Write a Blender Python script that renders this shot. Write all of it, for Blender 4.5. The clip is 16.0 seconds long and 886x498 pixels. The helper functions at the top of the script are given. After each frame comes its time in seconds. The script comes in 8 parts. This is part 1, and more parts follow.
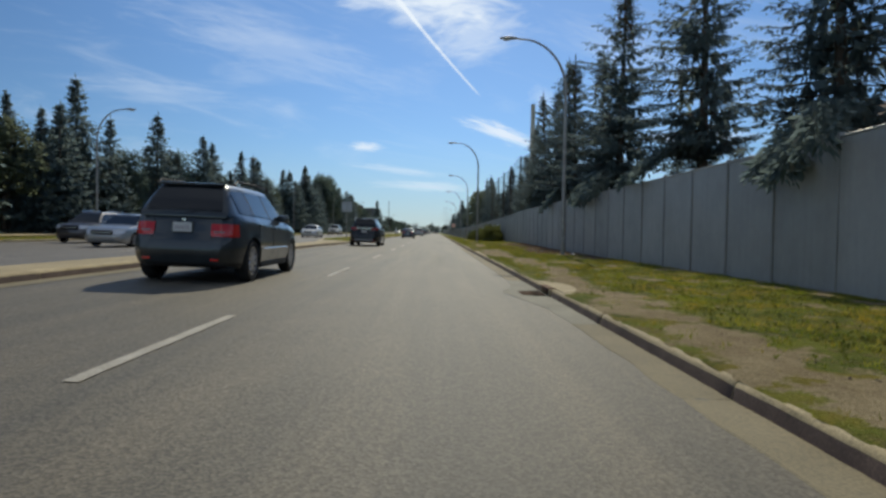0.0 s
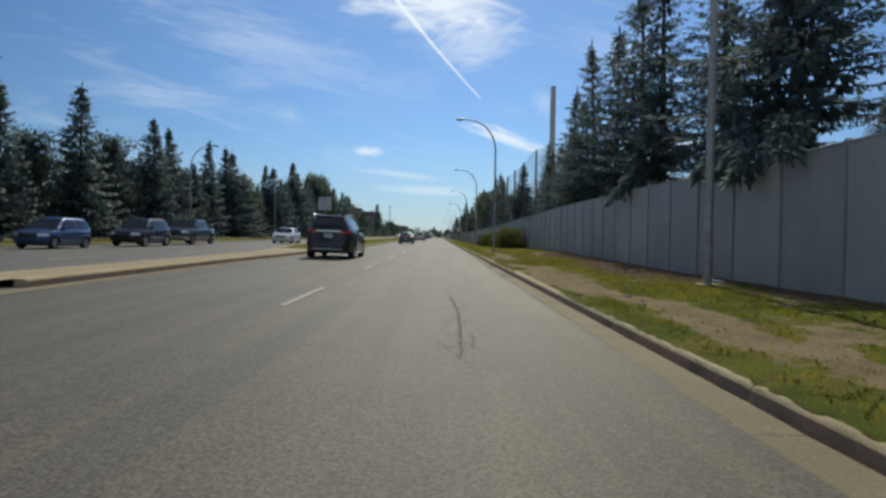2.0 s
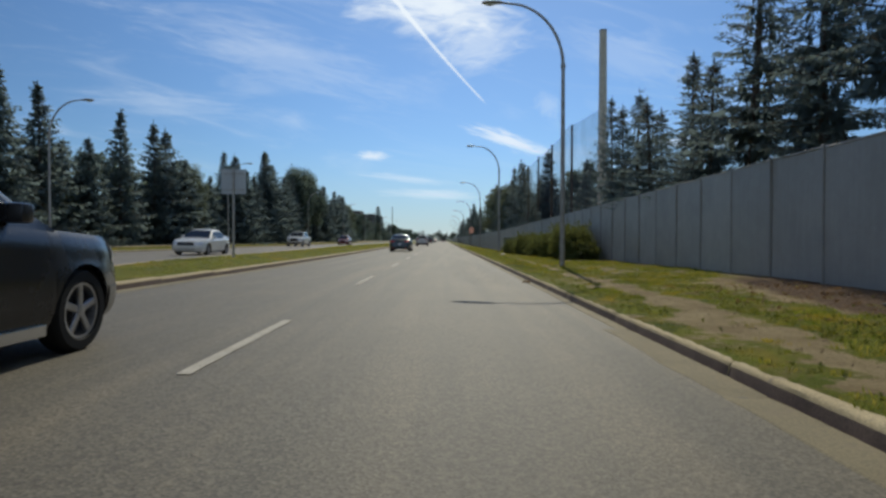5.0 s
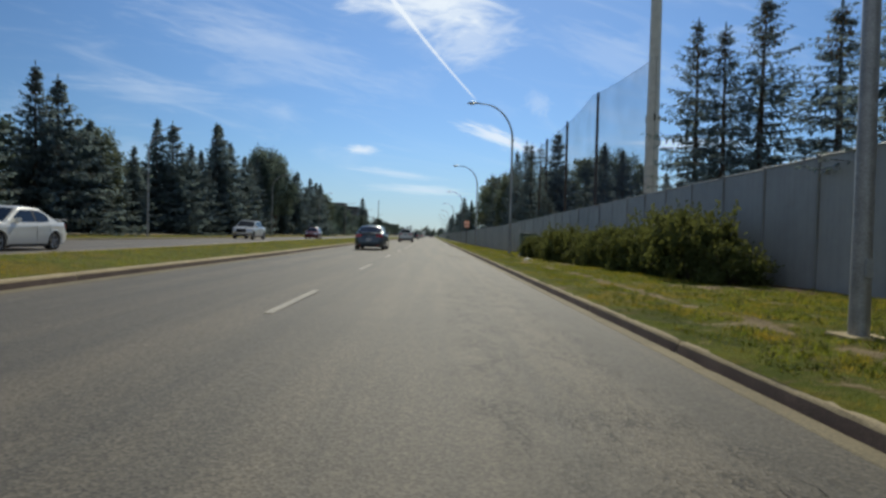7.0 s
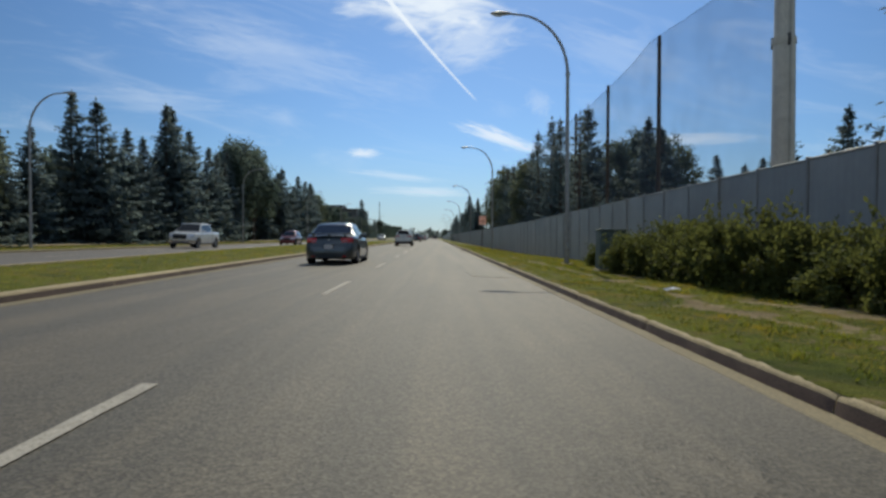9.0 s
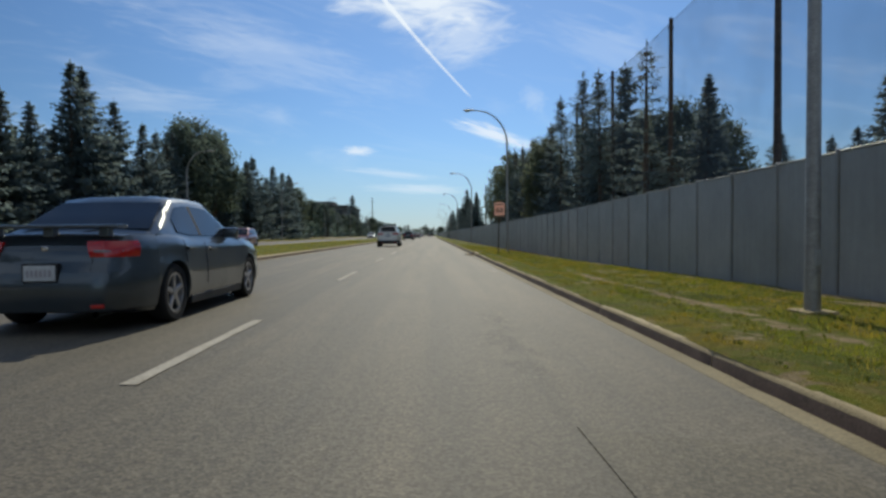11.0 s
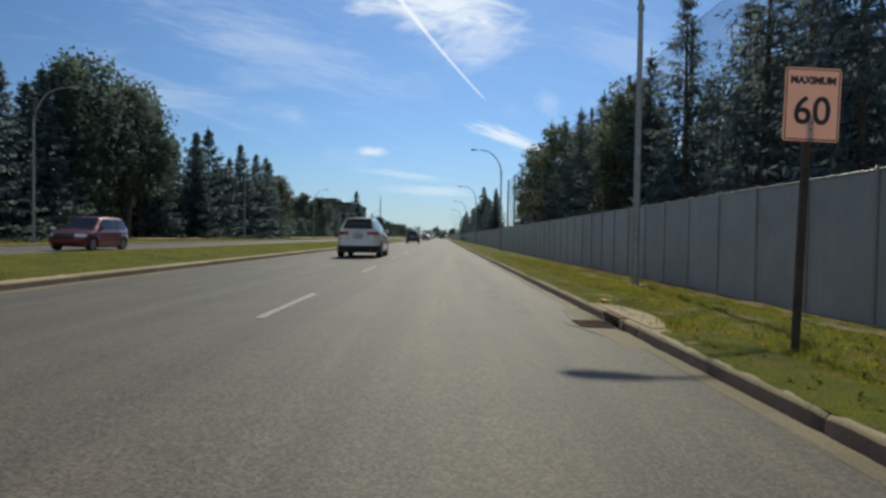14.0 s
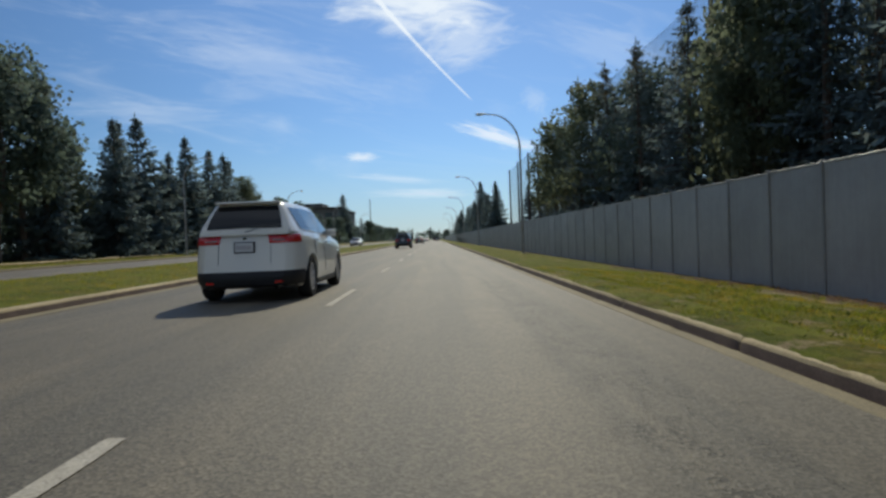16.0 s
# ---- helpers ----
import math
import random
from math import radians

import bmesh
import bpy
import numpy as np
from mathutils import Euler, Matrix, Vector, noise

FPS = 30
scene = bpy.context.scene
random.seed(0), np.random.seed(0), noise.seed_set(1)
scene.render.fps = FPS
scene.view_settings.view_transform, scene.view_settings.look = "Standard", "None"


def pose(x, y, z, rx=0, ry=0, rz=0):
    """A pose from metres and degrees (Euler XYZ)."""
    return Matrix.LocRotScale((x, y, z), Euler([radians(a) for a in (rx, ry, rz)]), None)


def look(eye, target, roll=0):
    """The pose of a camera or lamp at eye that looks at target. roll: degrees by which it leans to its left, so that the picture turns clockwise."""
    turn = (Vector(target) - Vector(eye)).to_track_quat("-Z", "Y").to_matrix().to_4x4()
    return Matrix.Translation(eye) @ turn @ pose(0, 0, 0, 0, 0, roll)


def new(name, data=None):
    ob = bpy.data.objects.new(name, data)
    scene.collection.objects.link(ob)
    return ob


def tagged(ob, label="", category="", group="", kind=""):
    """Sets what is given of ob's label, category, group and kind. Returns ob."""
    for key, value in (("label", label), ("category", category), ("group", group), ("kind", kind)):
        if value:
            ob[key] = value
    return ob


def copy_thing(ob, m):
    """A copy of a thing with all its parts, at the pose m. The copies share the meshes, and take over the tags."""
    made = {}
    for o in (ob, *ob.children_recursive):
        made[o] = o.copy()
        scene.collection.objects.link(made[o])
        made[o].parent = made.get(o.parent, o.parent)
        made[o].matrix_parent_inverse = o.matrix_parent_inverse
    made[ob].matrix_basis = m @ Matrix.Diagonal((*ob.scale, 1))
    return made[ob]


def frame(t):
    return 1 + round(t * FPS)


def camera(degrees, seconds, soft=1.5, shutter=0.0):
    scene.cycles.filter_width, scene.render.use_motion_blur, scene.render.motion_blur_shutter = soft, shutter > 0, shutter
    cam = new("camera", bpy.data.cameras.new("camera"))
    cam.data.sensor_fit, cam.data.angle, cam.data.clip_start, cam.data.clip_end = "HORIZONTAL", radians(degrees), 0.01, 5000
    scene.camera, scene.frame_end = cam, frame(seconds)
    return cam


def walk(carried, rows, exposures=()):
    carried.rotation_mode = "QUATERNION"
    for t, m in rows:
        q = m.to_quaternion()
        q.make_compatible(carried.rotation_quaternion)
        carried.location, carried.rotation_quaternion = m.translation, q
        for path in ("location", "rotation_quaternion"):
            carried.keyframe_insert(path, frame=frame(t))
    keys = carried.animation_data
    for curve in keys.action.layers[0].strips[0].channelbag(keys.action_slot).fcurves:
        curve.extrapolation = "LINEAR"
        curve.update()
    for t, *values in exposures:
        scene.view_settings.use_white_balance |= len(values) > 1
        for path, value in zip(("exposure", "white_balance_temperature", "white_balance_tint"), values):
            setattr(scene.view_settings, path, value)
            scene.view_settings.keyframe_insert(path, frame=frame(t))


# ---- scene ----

# ================= camera and walk =================
cam = camera(72.0, 16.0, soft=2.8)
PATH = [
    (0.0, pose(0.042, 0.002, 1.072, 88.413, -0.848, -0.625)),
    (0.5, pose(0.018, 3.264, 1.096, 88.524, -0.839, 0.718)),
    (1.0, pose(-0.062, 6.614, 1.101, 88.809, -0.252, -0.078)),
    (1.5, pose(-0.076, 10.079, 1.089, 89.041, -0.407, -0.834)),
    (2.0, pose(-0.094, 13.527, 1.088, 88.816, -0.857, -0.418)),
    (2.5, pose(-0.104, 17.028, 1.085, 89.109, -1.051, -0.360)),
    (3.0, pose(-0.192, 20.591, 1.084, 89.125, -1.151, 0.877)),
    (3.5, pose(-0.187, 24.264, 1.072, 89.006, -0.017, 0.027)),
    (4.0, pose(-0.244, 27.922, 1.103, 89.203, -0.302, 0.539)),
    (6.5, pose(-0.329, 46.845, 1.096, 88.851, -0.484, -1.450)),
    (7.0, pose(-0.350, 50.754, 1.057, 88.771, -1.493, -1.107)),
    (7.5, pose(-0.310, 54.501, 1.064, 88.948, -0.782, -0.679)),
    (8.0, pose(-0.364, 58.148, 1.080, 88.980, -0.749, -0.332)),
    (8.5, pose(-0.333, 61.900, 1.095, 88.710, 0.175, -0.657)),
    (9.0, pose(-0.378, 65.827, 1.057, 88.900, -0.088, -0.762)),
    (9.5, pose(-0.343, 69.651, 1.067, 88.722, 0.040, -1.243)),
    (10.0, pose(-0.295, 73.318, 1.074, 88.637, 0.257, -1.332)),
    (12.5, pose(-0.152, 92.790, 1.076, 88.723, 0.390, -0.946)),
    (13.0, pose(-0.120, 96.970, 1.047, 89.217, -0.131, -1.012)),
    (13.5, pose(-0.133, 101.012, 1.064, 89.079, -0.003, -0.386)),
    (14.0, pose(-0.145, 104.910, 1.072, 88.841, -0.890, -0.081)),
    (14.5, pose(-0.226, 108.746, 1.075, 88.610, -1.186, 0.822)),
    (15.0, pose(-0.303, 112.508, 1.080, 88.798, 0.501, 1.605)),
    (15.5, pose(-0.402, 116.531, 1.106, 89.068, 1.744, 0.304)),
    (16.0, pose(-0.548, 120.653, 1.068, 88.980, 2.171, -0.671)),
]
walk(cam, PATH, exposures=((0.0, -0.47, 6220, 6), (16.0, -0.47, 6220, 6)))

# ================= world, sun, exposure =================
SUN_ELEV, SUN_AZ = radians(40.0), radians(6.0)      # ahead of the road, a little to its right

world = bpy.data.worlds.new("summer_sky")
scene.world = world
world.use_nodes = True


class Nodes:
    """Short hand for node trees."""
    def __init__(self, tree):
        self.t = tree

    def add(self, kind, ins=None, **props):
        n = self.t.nodes.new(kind)
        if kind == "ShaderNodeMath":
            n.operation, n.use_clamp = props["operation"], props["use_clamp"]
        elif kind == "ShaderNodeVectorMath":
            n.operation = props["operation"]
        elif kind == "ShaderNodeMapRange":
            n.interpolation_type = props["interpolation_type"]
        elif kind == "ShaderNodeMix":
            n.data_type, n.blend_type = props["data_type"], props["blend_type"]
        elif kind == "ShaderNodeTexVoronoi":
            n.feature = props["feature"]
        elif kind == "ShaderNodeAttribute":
            n.attribute_name = props["attribute_name"]
        elif kind == "ShaderNodeTexSky":
            n.sky_type, n.sun_disc = props["sky_type"], props["sun_disc"]
            n.sun_elevation, n.sun_rotation = props["sun_elevation"], props["sun_rotation"]
            n.altitude, n.air_density = props["altitude"], props["air_density"]
            n.dust_density, n.ozone_density = props["dust_density"], props["ozone_density"]
        for k, v in (ins or {}).items():
            if isinstance(v, bpy.types.NodeSocket):
                self.t.links.new(v, n.inputs[k])
            else:
                n.inputs[k].default_value = v
        return n

    def math(self, op, a, b=None, clamp=False):
        ins = {0: a}
        if b is not None:
            ins[1] = b
        return self.add("ShaderNodeMath", ins, operation=op, use_clamp=clamp).outputs[0]

    def ramp(self, value, lo, hi, a=0.0, b=1.0):
        return self.add("ShaderNodeMapRange", {0: value, 1: lo, 2: hi, 3: a, 4: b}, interpolation_type="SMOOTHSTEP").outputs[0]

    def noise(self, vec, scale, detail=4.0, rough=0.55, dist=0.0):
        ins = {"Scale": scale, "Detail": detail, "Roughness": rough, "Distortion": dist}
        if vec is not None:
            ins["Vector"] = vec
        return self.add("ShaderNodeTexNoise", ins).outputs["Fac"]

    def mix(self, fac, a, b, blend="MIX"):
        n = self.add("ShaderNodeMix", {0: fac, 6: a, 7: b}, data_type="RGBA", blend_type=blend)
        return n.outputs[2]


def rgba(c):
    return (c[0], c[1], c[2], 1.0)


def build_sky():
    t = world.node_tree
    t.nodes.clear()
    n = Nodes(t)
    sky = n.add("ShaderNodeTexSky", sky_type="NISHITA", sun_disc=False, sun_elevation=SUN_ELEV, sun_rotation=SUN_AZ,
                altitude=600, air_density=1.0, dust_density=0.35, ozone_density=3.5).outputs[0]
    d = n.add("ShaderNodeTexCoord").outputs["Generated"]
    s = n.add("ShaderNodeSeparateXYZ", {0: d})
    y = n.math("MAXIMUM", s.outputs[1], 0.05)
    u, v = n.math("DIVIDE", s.outputs[0], y), n.math("DIVIDE", s.outputs[2], y)
    # thin streaks of high cloud
    p = n.add("ShaderNodeCombineXYZ", {0: n.math("ADD", n.math("MULTIPLY", u, 3.4), n.math("MULTIPLY", v, 1.6)),
                                       1: n.math("ADD", n.math("MULTIPLY", v, 15.0), n.math("MULTIPLY", u, 2.2)), 2: 0.0}).outputs[0]
    streak = n.math("MULTIPLY", n.ramp(n.noise(p, 1.3, 7, 0.62, 0.9), 0.46, 0.8), 0.21)
    high = n.ramp(v, 0.03, 0.16)
    cloud = n.math("MULTIPLY", streak, high)

    def puff(uc, vc, ru, rv, tilt, amount, grain):
        c, sn = math.cos(tilt), math.sin(tilt)
        du, dv = n.math("SUBTRACT", u, uc), n.math("SUBTRACT", v, vc)
        a = n.math("DIVIDE", n.math("ADD", n.math("MULTIPLY", du, c), n.math("MULTIPLY", dv, sn)), ru)
        b = n.math("DIVIDE", n.math("SUBTRACT", n.math("MULTIPLY", dv, c), n.math("MULTIPLY", du, sn)), rv)
        r = n.math("SQRT", n.math("ADD", n.math("MULTIPLY", a, a), n.math("MULTIPLY", b, b)))
        q = n.add("ShaderNodeCombineXYZ", {0: n.math("MULTIPLY", a, grain), 1: n.math("MULTIPLY", b, grain * 1.3), 2: uc * 40}).outputs[0]
        wob = n.math("MULTIPLY", n.math("SUBTRACT", n.noise(q, 1.0, 6, 0.6, 0.6), 0.5), 1.5)
        return n.math("MULTIPLY", n.ramp(n.math("ADD", r, wob), 1.0, 0.1), amount)

    for args in ((-0.115, 0.137, 0.035, 0.010, -0.05, 0.75, 2.0), (0.105, 0.163, 0.085, 0.016, -0.32, 0.85, 2.6),
                 (-0.02, 0.40, 0.17, 0.085, -0.1, 0.95, 2.4), (0.06, 0.32, 0.10, 0.05, 0.2, 0.45, 2.2),
                 (-0.02, 0.075, 0.10, 0.010, -0.04, 0.45, 2.0), (-0.06, 0.10, 0.09, 0.008, -0.1, 0.35, 2.0),
                 (-0.27, 0.30, 0.24, 0.06, -0.25, 0.20, 3.4), (-0.45, 0.22, 0.16, 0.03, -0.1, 0.16, 2.6),
                 (0.17, 0.22, 0.025, 0.03, 0.9, 0.22, 2.0), (0.42, 0.162, 0.14, 0.013, 0.02, 0.5, 2.2), (0.30, 0.30, 0.16, 0.05, -0.3, 0.16, 3.0)):
        cloud = n.math("ADD", cloud, puff(*args))
    # vapour trail, sharp at its young end and spread higher up
    au, av, bu, bv = 0.0700, 0.2210, -0.067, 0.3752
    length = math.hypot(bu - au, bv - av)
    eu, ev = (bu - au) / length, (bv - av) / length
    du, dv = n.math("SUBTRACT", u, au), n.math("SUBTRACT", v, av)
    along = n.math("ADD", n.math("MULTIPLY", du, eu), n.math("MULTIPLY", dv, ev))
    bow = n.math("MULTIPLY", n.math("MULTIPLY", along, n.math("SUBTRACT", length, along)), 0.22)
    across = n.math("ABSOLUTE", n.math("ADD", n.math("SUBTRACT", n.math("MULTIPLY", du, ev), n.math("MULTIPLY", dv, eu)), bow))
    wide = n.math("ADD", 0.0020, n.math("MULTIPLY", n.math("MAXIMUM", along, 0.0), 0.014))
    trail = n.math("MULTIPLY", n.ramp(n.math("DIVIDE", across, wide), 1.0, 0.25), n.ramp(along, -0.002, 0.02))
    cloud = n.math("ADD", cloud, n.math("MULTIPLY", trail, 0.62), clamp=True)
    cloud = n.math("MULTIPLY", cloud, n.ramp(s.outputs[1], 0.05, 0.3))
    # deeper blue away from the sun
    toward = n.add("ShaderNodeVectorMath", {0: d, 1: (math.sin(SUN_AZ) * math.cos(SUN_ELEV), math.cos(SUN_AZ) * math.cos(SUN_ELEV), math.sin(SUN_ELEV))}, operation="DOT_PRODUCT").outputs["Value"]
    k = n.ramp(toward, 0.66, 0.94, 0.74, 1.0)
    blue = n.mix(1.0, sky, (0.82, 0.97, 1.12, 1), "MULTIPLY")
    blue = n.mix(1.0, blue, n.add("ShaderNodeCombineColor", {0: k, 1: k, 2: k}).outputs[0], "MULTIPLY")
    # more high cloud, unseen overhead and behind, added as fill light
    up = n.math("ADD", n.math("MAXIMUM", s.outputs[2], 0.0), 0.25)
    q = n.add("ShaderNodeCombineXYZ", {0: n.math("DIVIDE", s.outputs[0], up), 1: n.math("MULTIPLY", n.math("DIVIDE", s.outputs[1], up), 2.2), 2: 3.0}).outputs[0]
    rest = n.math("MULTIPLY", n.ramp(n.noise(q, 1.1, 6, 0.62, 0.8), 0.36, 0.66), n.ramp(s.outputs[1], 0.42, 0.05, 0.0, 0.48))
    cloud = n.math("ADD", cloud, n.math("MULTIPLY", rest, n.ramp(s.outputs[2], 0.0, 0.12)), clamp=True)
    blue = n.mix(n.ramp(v, 0.16, 0.0, 0.0, 0.45), blue, (4.7, 6.1, 7.6, 1))      # pale haze low down
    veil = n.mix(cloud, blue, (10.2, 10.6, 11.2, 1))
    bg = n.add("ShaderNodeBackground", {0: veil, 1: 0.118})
    out = n.add("ShaderNodeOutputWorld")
    t.links.new(bg.outputs[0], out.inputs[0])


build_sky()
sun = new("sun", bpy.data.lights.new("sun", "SUN"))
sun.data.energy, sun.data.angle, sun.data.color = 3.7, radians(0.55), (1.0, 0.89, 0.68)
to_sun = Vector((math.sin(SUN_AZ) * math.cos(SUN_ELEV), math.cos(SUN_AZ) * math.cos(SUN_ELEV), math.sin(SUN_ELEV)))
sun.matrix_world = look(to_sun * 60, (0, 0, 0))


# ================= materials =================
def material(name):
    m = bpy.data.materials.new(name)
    m.use_nodes = True
    m.node_tree.nodes.clear()
    n = Nodes(m.node_tree)
    bsdf = n.add("ShaderNodeBsdfPrincipled")
    out = n.add("ShaderNodeOutputMaterial")
    m.node_tree.links.new(bsdf.outputs[0], out.inputs[0])
    return m, n, bsdf, out


def wire(n, bsdf, **ins):
    names = {"color": "Base Color", "rough": "Roughness", "metal": "Metallic", "spec": "Specular IOR Level", "normal": "Normal",
             "coat": "Coat Weight", "coat_rough": "Coat Roughness", "glow": "Emission Color", "glow_power": "Emission Strength",
             "trans": "Transmission Weight", "alpha": "Alpha"}
    for k, v in ins.items():
        if isinstance(v, bpy.types.NodeSocket):
            n.t.links.new(v, bsdf.inputs[names[k]])
        else:
            bsdf.inputs[names[k]].default_value = v


def position(n):
    return n.add("ShaderNodeNewGeometry").outputs["Position"]


def bump(n, height, strength, distance=0.01):
    return n.add("ShaderNodeBump", {"Strength": strength, "Distance": distance, "Height": height}).outputs[0]


def rough_surface(name, c1, c2, big, small, rough=0.8, bumps=0.3, dist=0.01, c3=None, metal=0.0, spec=0.4, obj_var=0.0):
    """A surface with stains at one scale and grain at another."""
    m, n, b, _ = material(name)
    p = position(n)
    f = n.ramp(n.noise(p, big, 5, 0.6, 0.4), 0.3, 0.7)
    col = n.mix(f, rgba(c1), rgba(c2))
    g = n.noise(p, small, 3, 0.6)
    dark = n.ramp(g, 0.25, 0.75, 0.72, 1.25)
    col = n.mix(1.0, col, n.add("ShaderNodeCombineColor", {0: dark, 1: dark, 2: dark}).outputs[0], "MULTIPLY")
    if c3:
        col = n.mix(n.ramp(n.noise(p, big * 3.1, 6, 0.7, 1.0), 0.58, 0.7), col, rgba(c3))
    if obj_var:
        r = n.add("ShaderNodeObjectInfo").outputs["Random"]
        k = n.ramp(r, 0.0, 1.0, 1 - obj_var, 1 + obj_var)
        col = n.mix(1.0, col, n.add("ShaderNodeCombineColor", {0: k, 1: k, 2: k}).outputs[0], "MULTIPLY")
    wire(n, b, color=col, rough=n.ramp(g, 0.2, 0.8, rough - 0.08, min(rough + 0.08, 1)), metal=metal, spec=spec,
         normal=bump(n, g, bumps, dist))
    return m


def plain(name, c, rough=0.5, metal=0.0, spec=0.5, grain=60.0, amount=0.12, coat=0.0):
    m, n, b, _ = material(name)
    g = n.noise(n.add("ShaderNodeTexCoord").outputs["Object"], grain, 3, 0.6)
    k = n.ramp(g, 0.3, 0.7, 1 - amount, 1 + amount)
    col = n.mix(1.0, rgba(c), n.add("ShaderNodeCombineColor", {0: k, 1: k, 2: k}).outputs[0], "MULTIPLY")
    wire(n, b, color=col, rough=rough, metal=metal, spec=spec, coat=coat)
    return m


def asphalt_material(name, base, warm, ravelled=()):
    """Worn asphalt: fine stones, paler wheel paths and stains along the lane. ravelled: stretches (x, half width, y0, y1) where the binder has gone and coarse stone shows."""
    m, n, b, _ = material(name)
    p = position(n)
    s = n.add("ShaderNodeSeparateXYZ", {0: p})
    stones = n.add("ShaderNodeTexVoronoi", {"Vector": p, "Scale": 64.0}, feature="F1")
    along = n.add("ShaderNodeCombineXYZ", {0: n.math("MULTIPLY", s.outputs[0], 1.7), 1: n.math("MULTIPLY", s.outputs[1], 0.06), 2: 0.0}).outputs[0]
    lane = n.ramp(n.noise(along, 1.0, 4, 0.6, 0.3), 0.3, 0.72)
    stain = n.ramp(n.noise(p, 0.55, 6, 0.66, 0.8), 0.35, 0.75)
    col = n.mix(lane, rgba([c * 0.80 for c in base]), rgba([c * w * 1.16 for c, w in zip(base, warm)]))
    col = n.mix(n.math("MULTIPLY", stain, 0.5), col, rgba([c * 0.74 for c in base]))
    tone = n.ramp(stones.outputs["Color"], 0.0, 1.0, 0.66, 1.42)
    grit = n.ramp(n.noise(p, 26.0, 4, 0.7), 0.3, 0.75, 0.82, 1.2)
    k = n.math("MULTIPLY", tone, grit)
    h = n.math("ADD", stones.outputs["Distance"], n.math("MULTIPLY", n.noise(p, 8.0, 3), 0.6))
    if ravelled:
        worn = None
        for x, half, y0, y1 in ravelled:
            wob = n.math("MULTIPLY", n.math("SUBTRACT", n.noise(p, 0.9, 4, 0.6), 0.5), half * 1.6)
            side = n.ramp(n.math("ABSOLUTE", n.math("ADD", n.math("SUBTRACT", s.outputs[0], x), wob)), half, half * 0.3)
            one = n.math("MULTIPLY", side, n.math("MULTIPLY", n.ramp(s.outputs[1], y0, y0 + 2.0), n.ramp(s.outputs[1], y1, y1 - 2.0)))
            worn = one if worn is None else n.math("MAXIMUM", worn, one)
        stretch = n.add("ShaderNodeCombineXYZ", {0: n.math("MULTIPLY", s.outputs[0], 2.2), 1: n.math("MULTIPLY", s.outputs[1], 0.9), 2: 0.0}).outputs[0]
        worn = n.math("MULTIPLY", worn, n.ramp(n.noise(stretch, 2.0, 6, 0.72, 0.6), 0.40, 0.62))
        coarse = n.add("ShaderNodeTexVoronoi", {"Vector": p, "Scale": 42.0}, feature="F1")
        pit = n.ramp(coarse.outputs["Color"], 0.15, 0.95, 0.30, 1.55)
        k = n.math("ADD", n.math("MULTIPLY", k, n.math("SUBTRACT", 1.0, worn)), n.math("MULTIPLY", n.math("MULTIPLY", pit, worn), 0.80))
        h = n.math("ADD", h, n.math("MULTIPLY", n.math("MULTIPLY", coarse.outputs["Distance"], worn), 2.5))
    col = n.mix(1.0, col, n.add("ShaderNodeCombineColor", {0: k, 1: k, 2: k}).outputs[0], "MULTIPLY")
    wire(n, b, color=col, rough=0.69, spec=0.38, normal=bump(n, h, 0.30, 0.006))
    return m


def leaf_material(name, c1, c2, scale, through_colour, amount=0.35, rough=0.55, var=0.35):
    """Thin leaves: some of the light comes through from behind."""
    m, n, b, out = material(name)
    g = n.add("ShaderNodeNewGeometry")
    rnd = g.outputs["Random Per Island"]
    f = n.math("ADD", n.math("MULTIPLY", rnd, 0.6), n.math("MULTIPLY", n.noise(g.outputs["Position"], scale, 3), 0.5))
    col = n.mix(n.ramp(f, 0.2, 0.85), rgba(c1), rgba(c2))
    ob = n.add("ShaderNodeObjectInfo").outputs["Random"]
    k = n.ramp(ob, 0.0, 1.0, 1 - var, 1 + var)
    col = n.mix(1.0, col, n.add("ShaderNodeCombineColor", {0: k, 1: k, 2: k}).outputs[0], "MULTIPLY")
    wire(n, b, color=col, rough=rough, spec=0.08)
    tr = n.add("ShaderNodeBsdfTranslucent", {"Color": rgba(through_colour)})
    mx = n.add("ShaderNodeMixShader", {0: amount, 1: b.outputs[0], 2: tr.outputs[0]})
    n.t.links.new(mx.outputs[0], out.inputs[0])
    return m


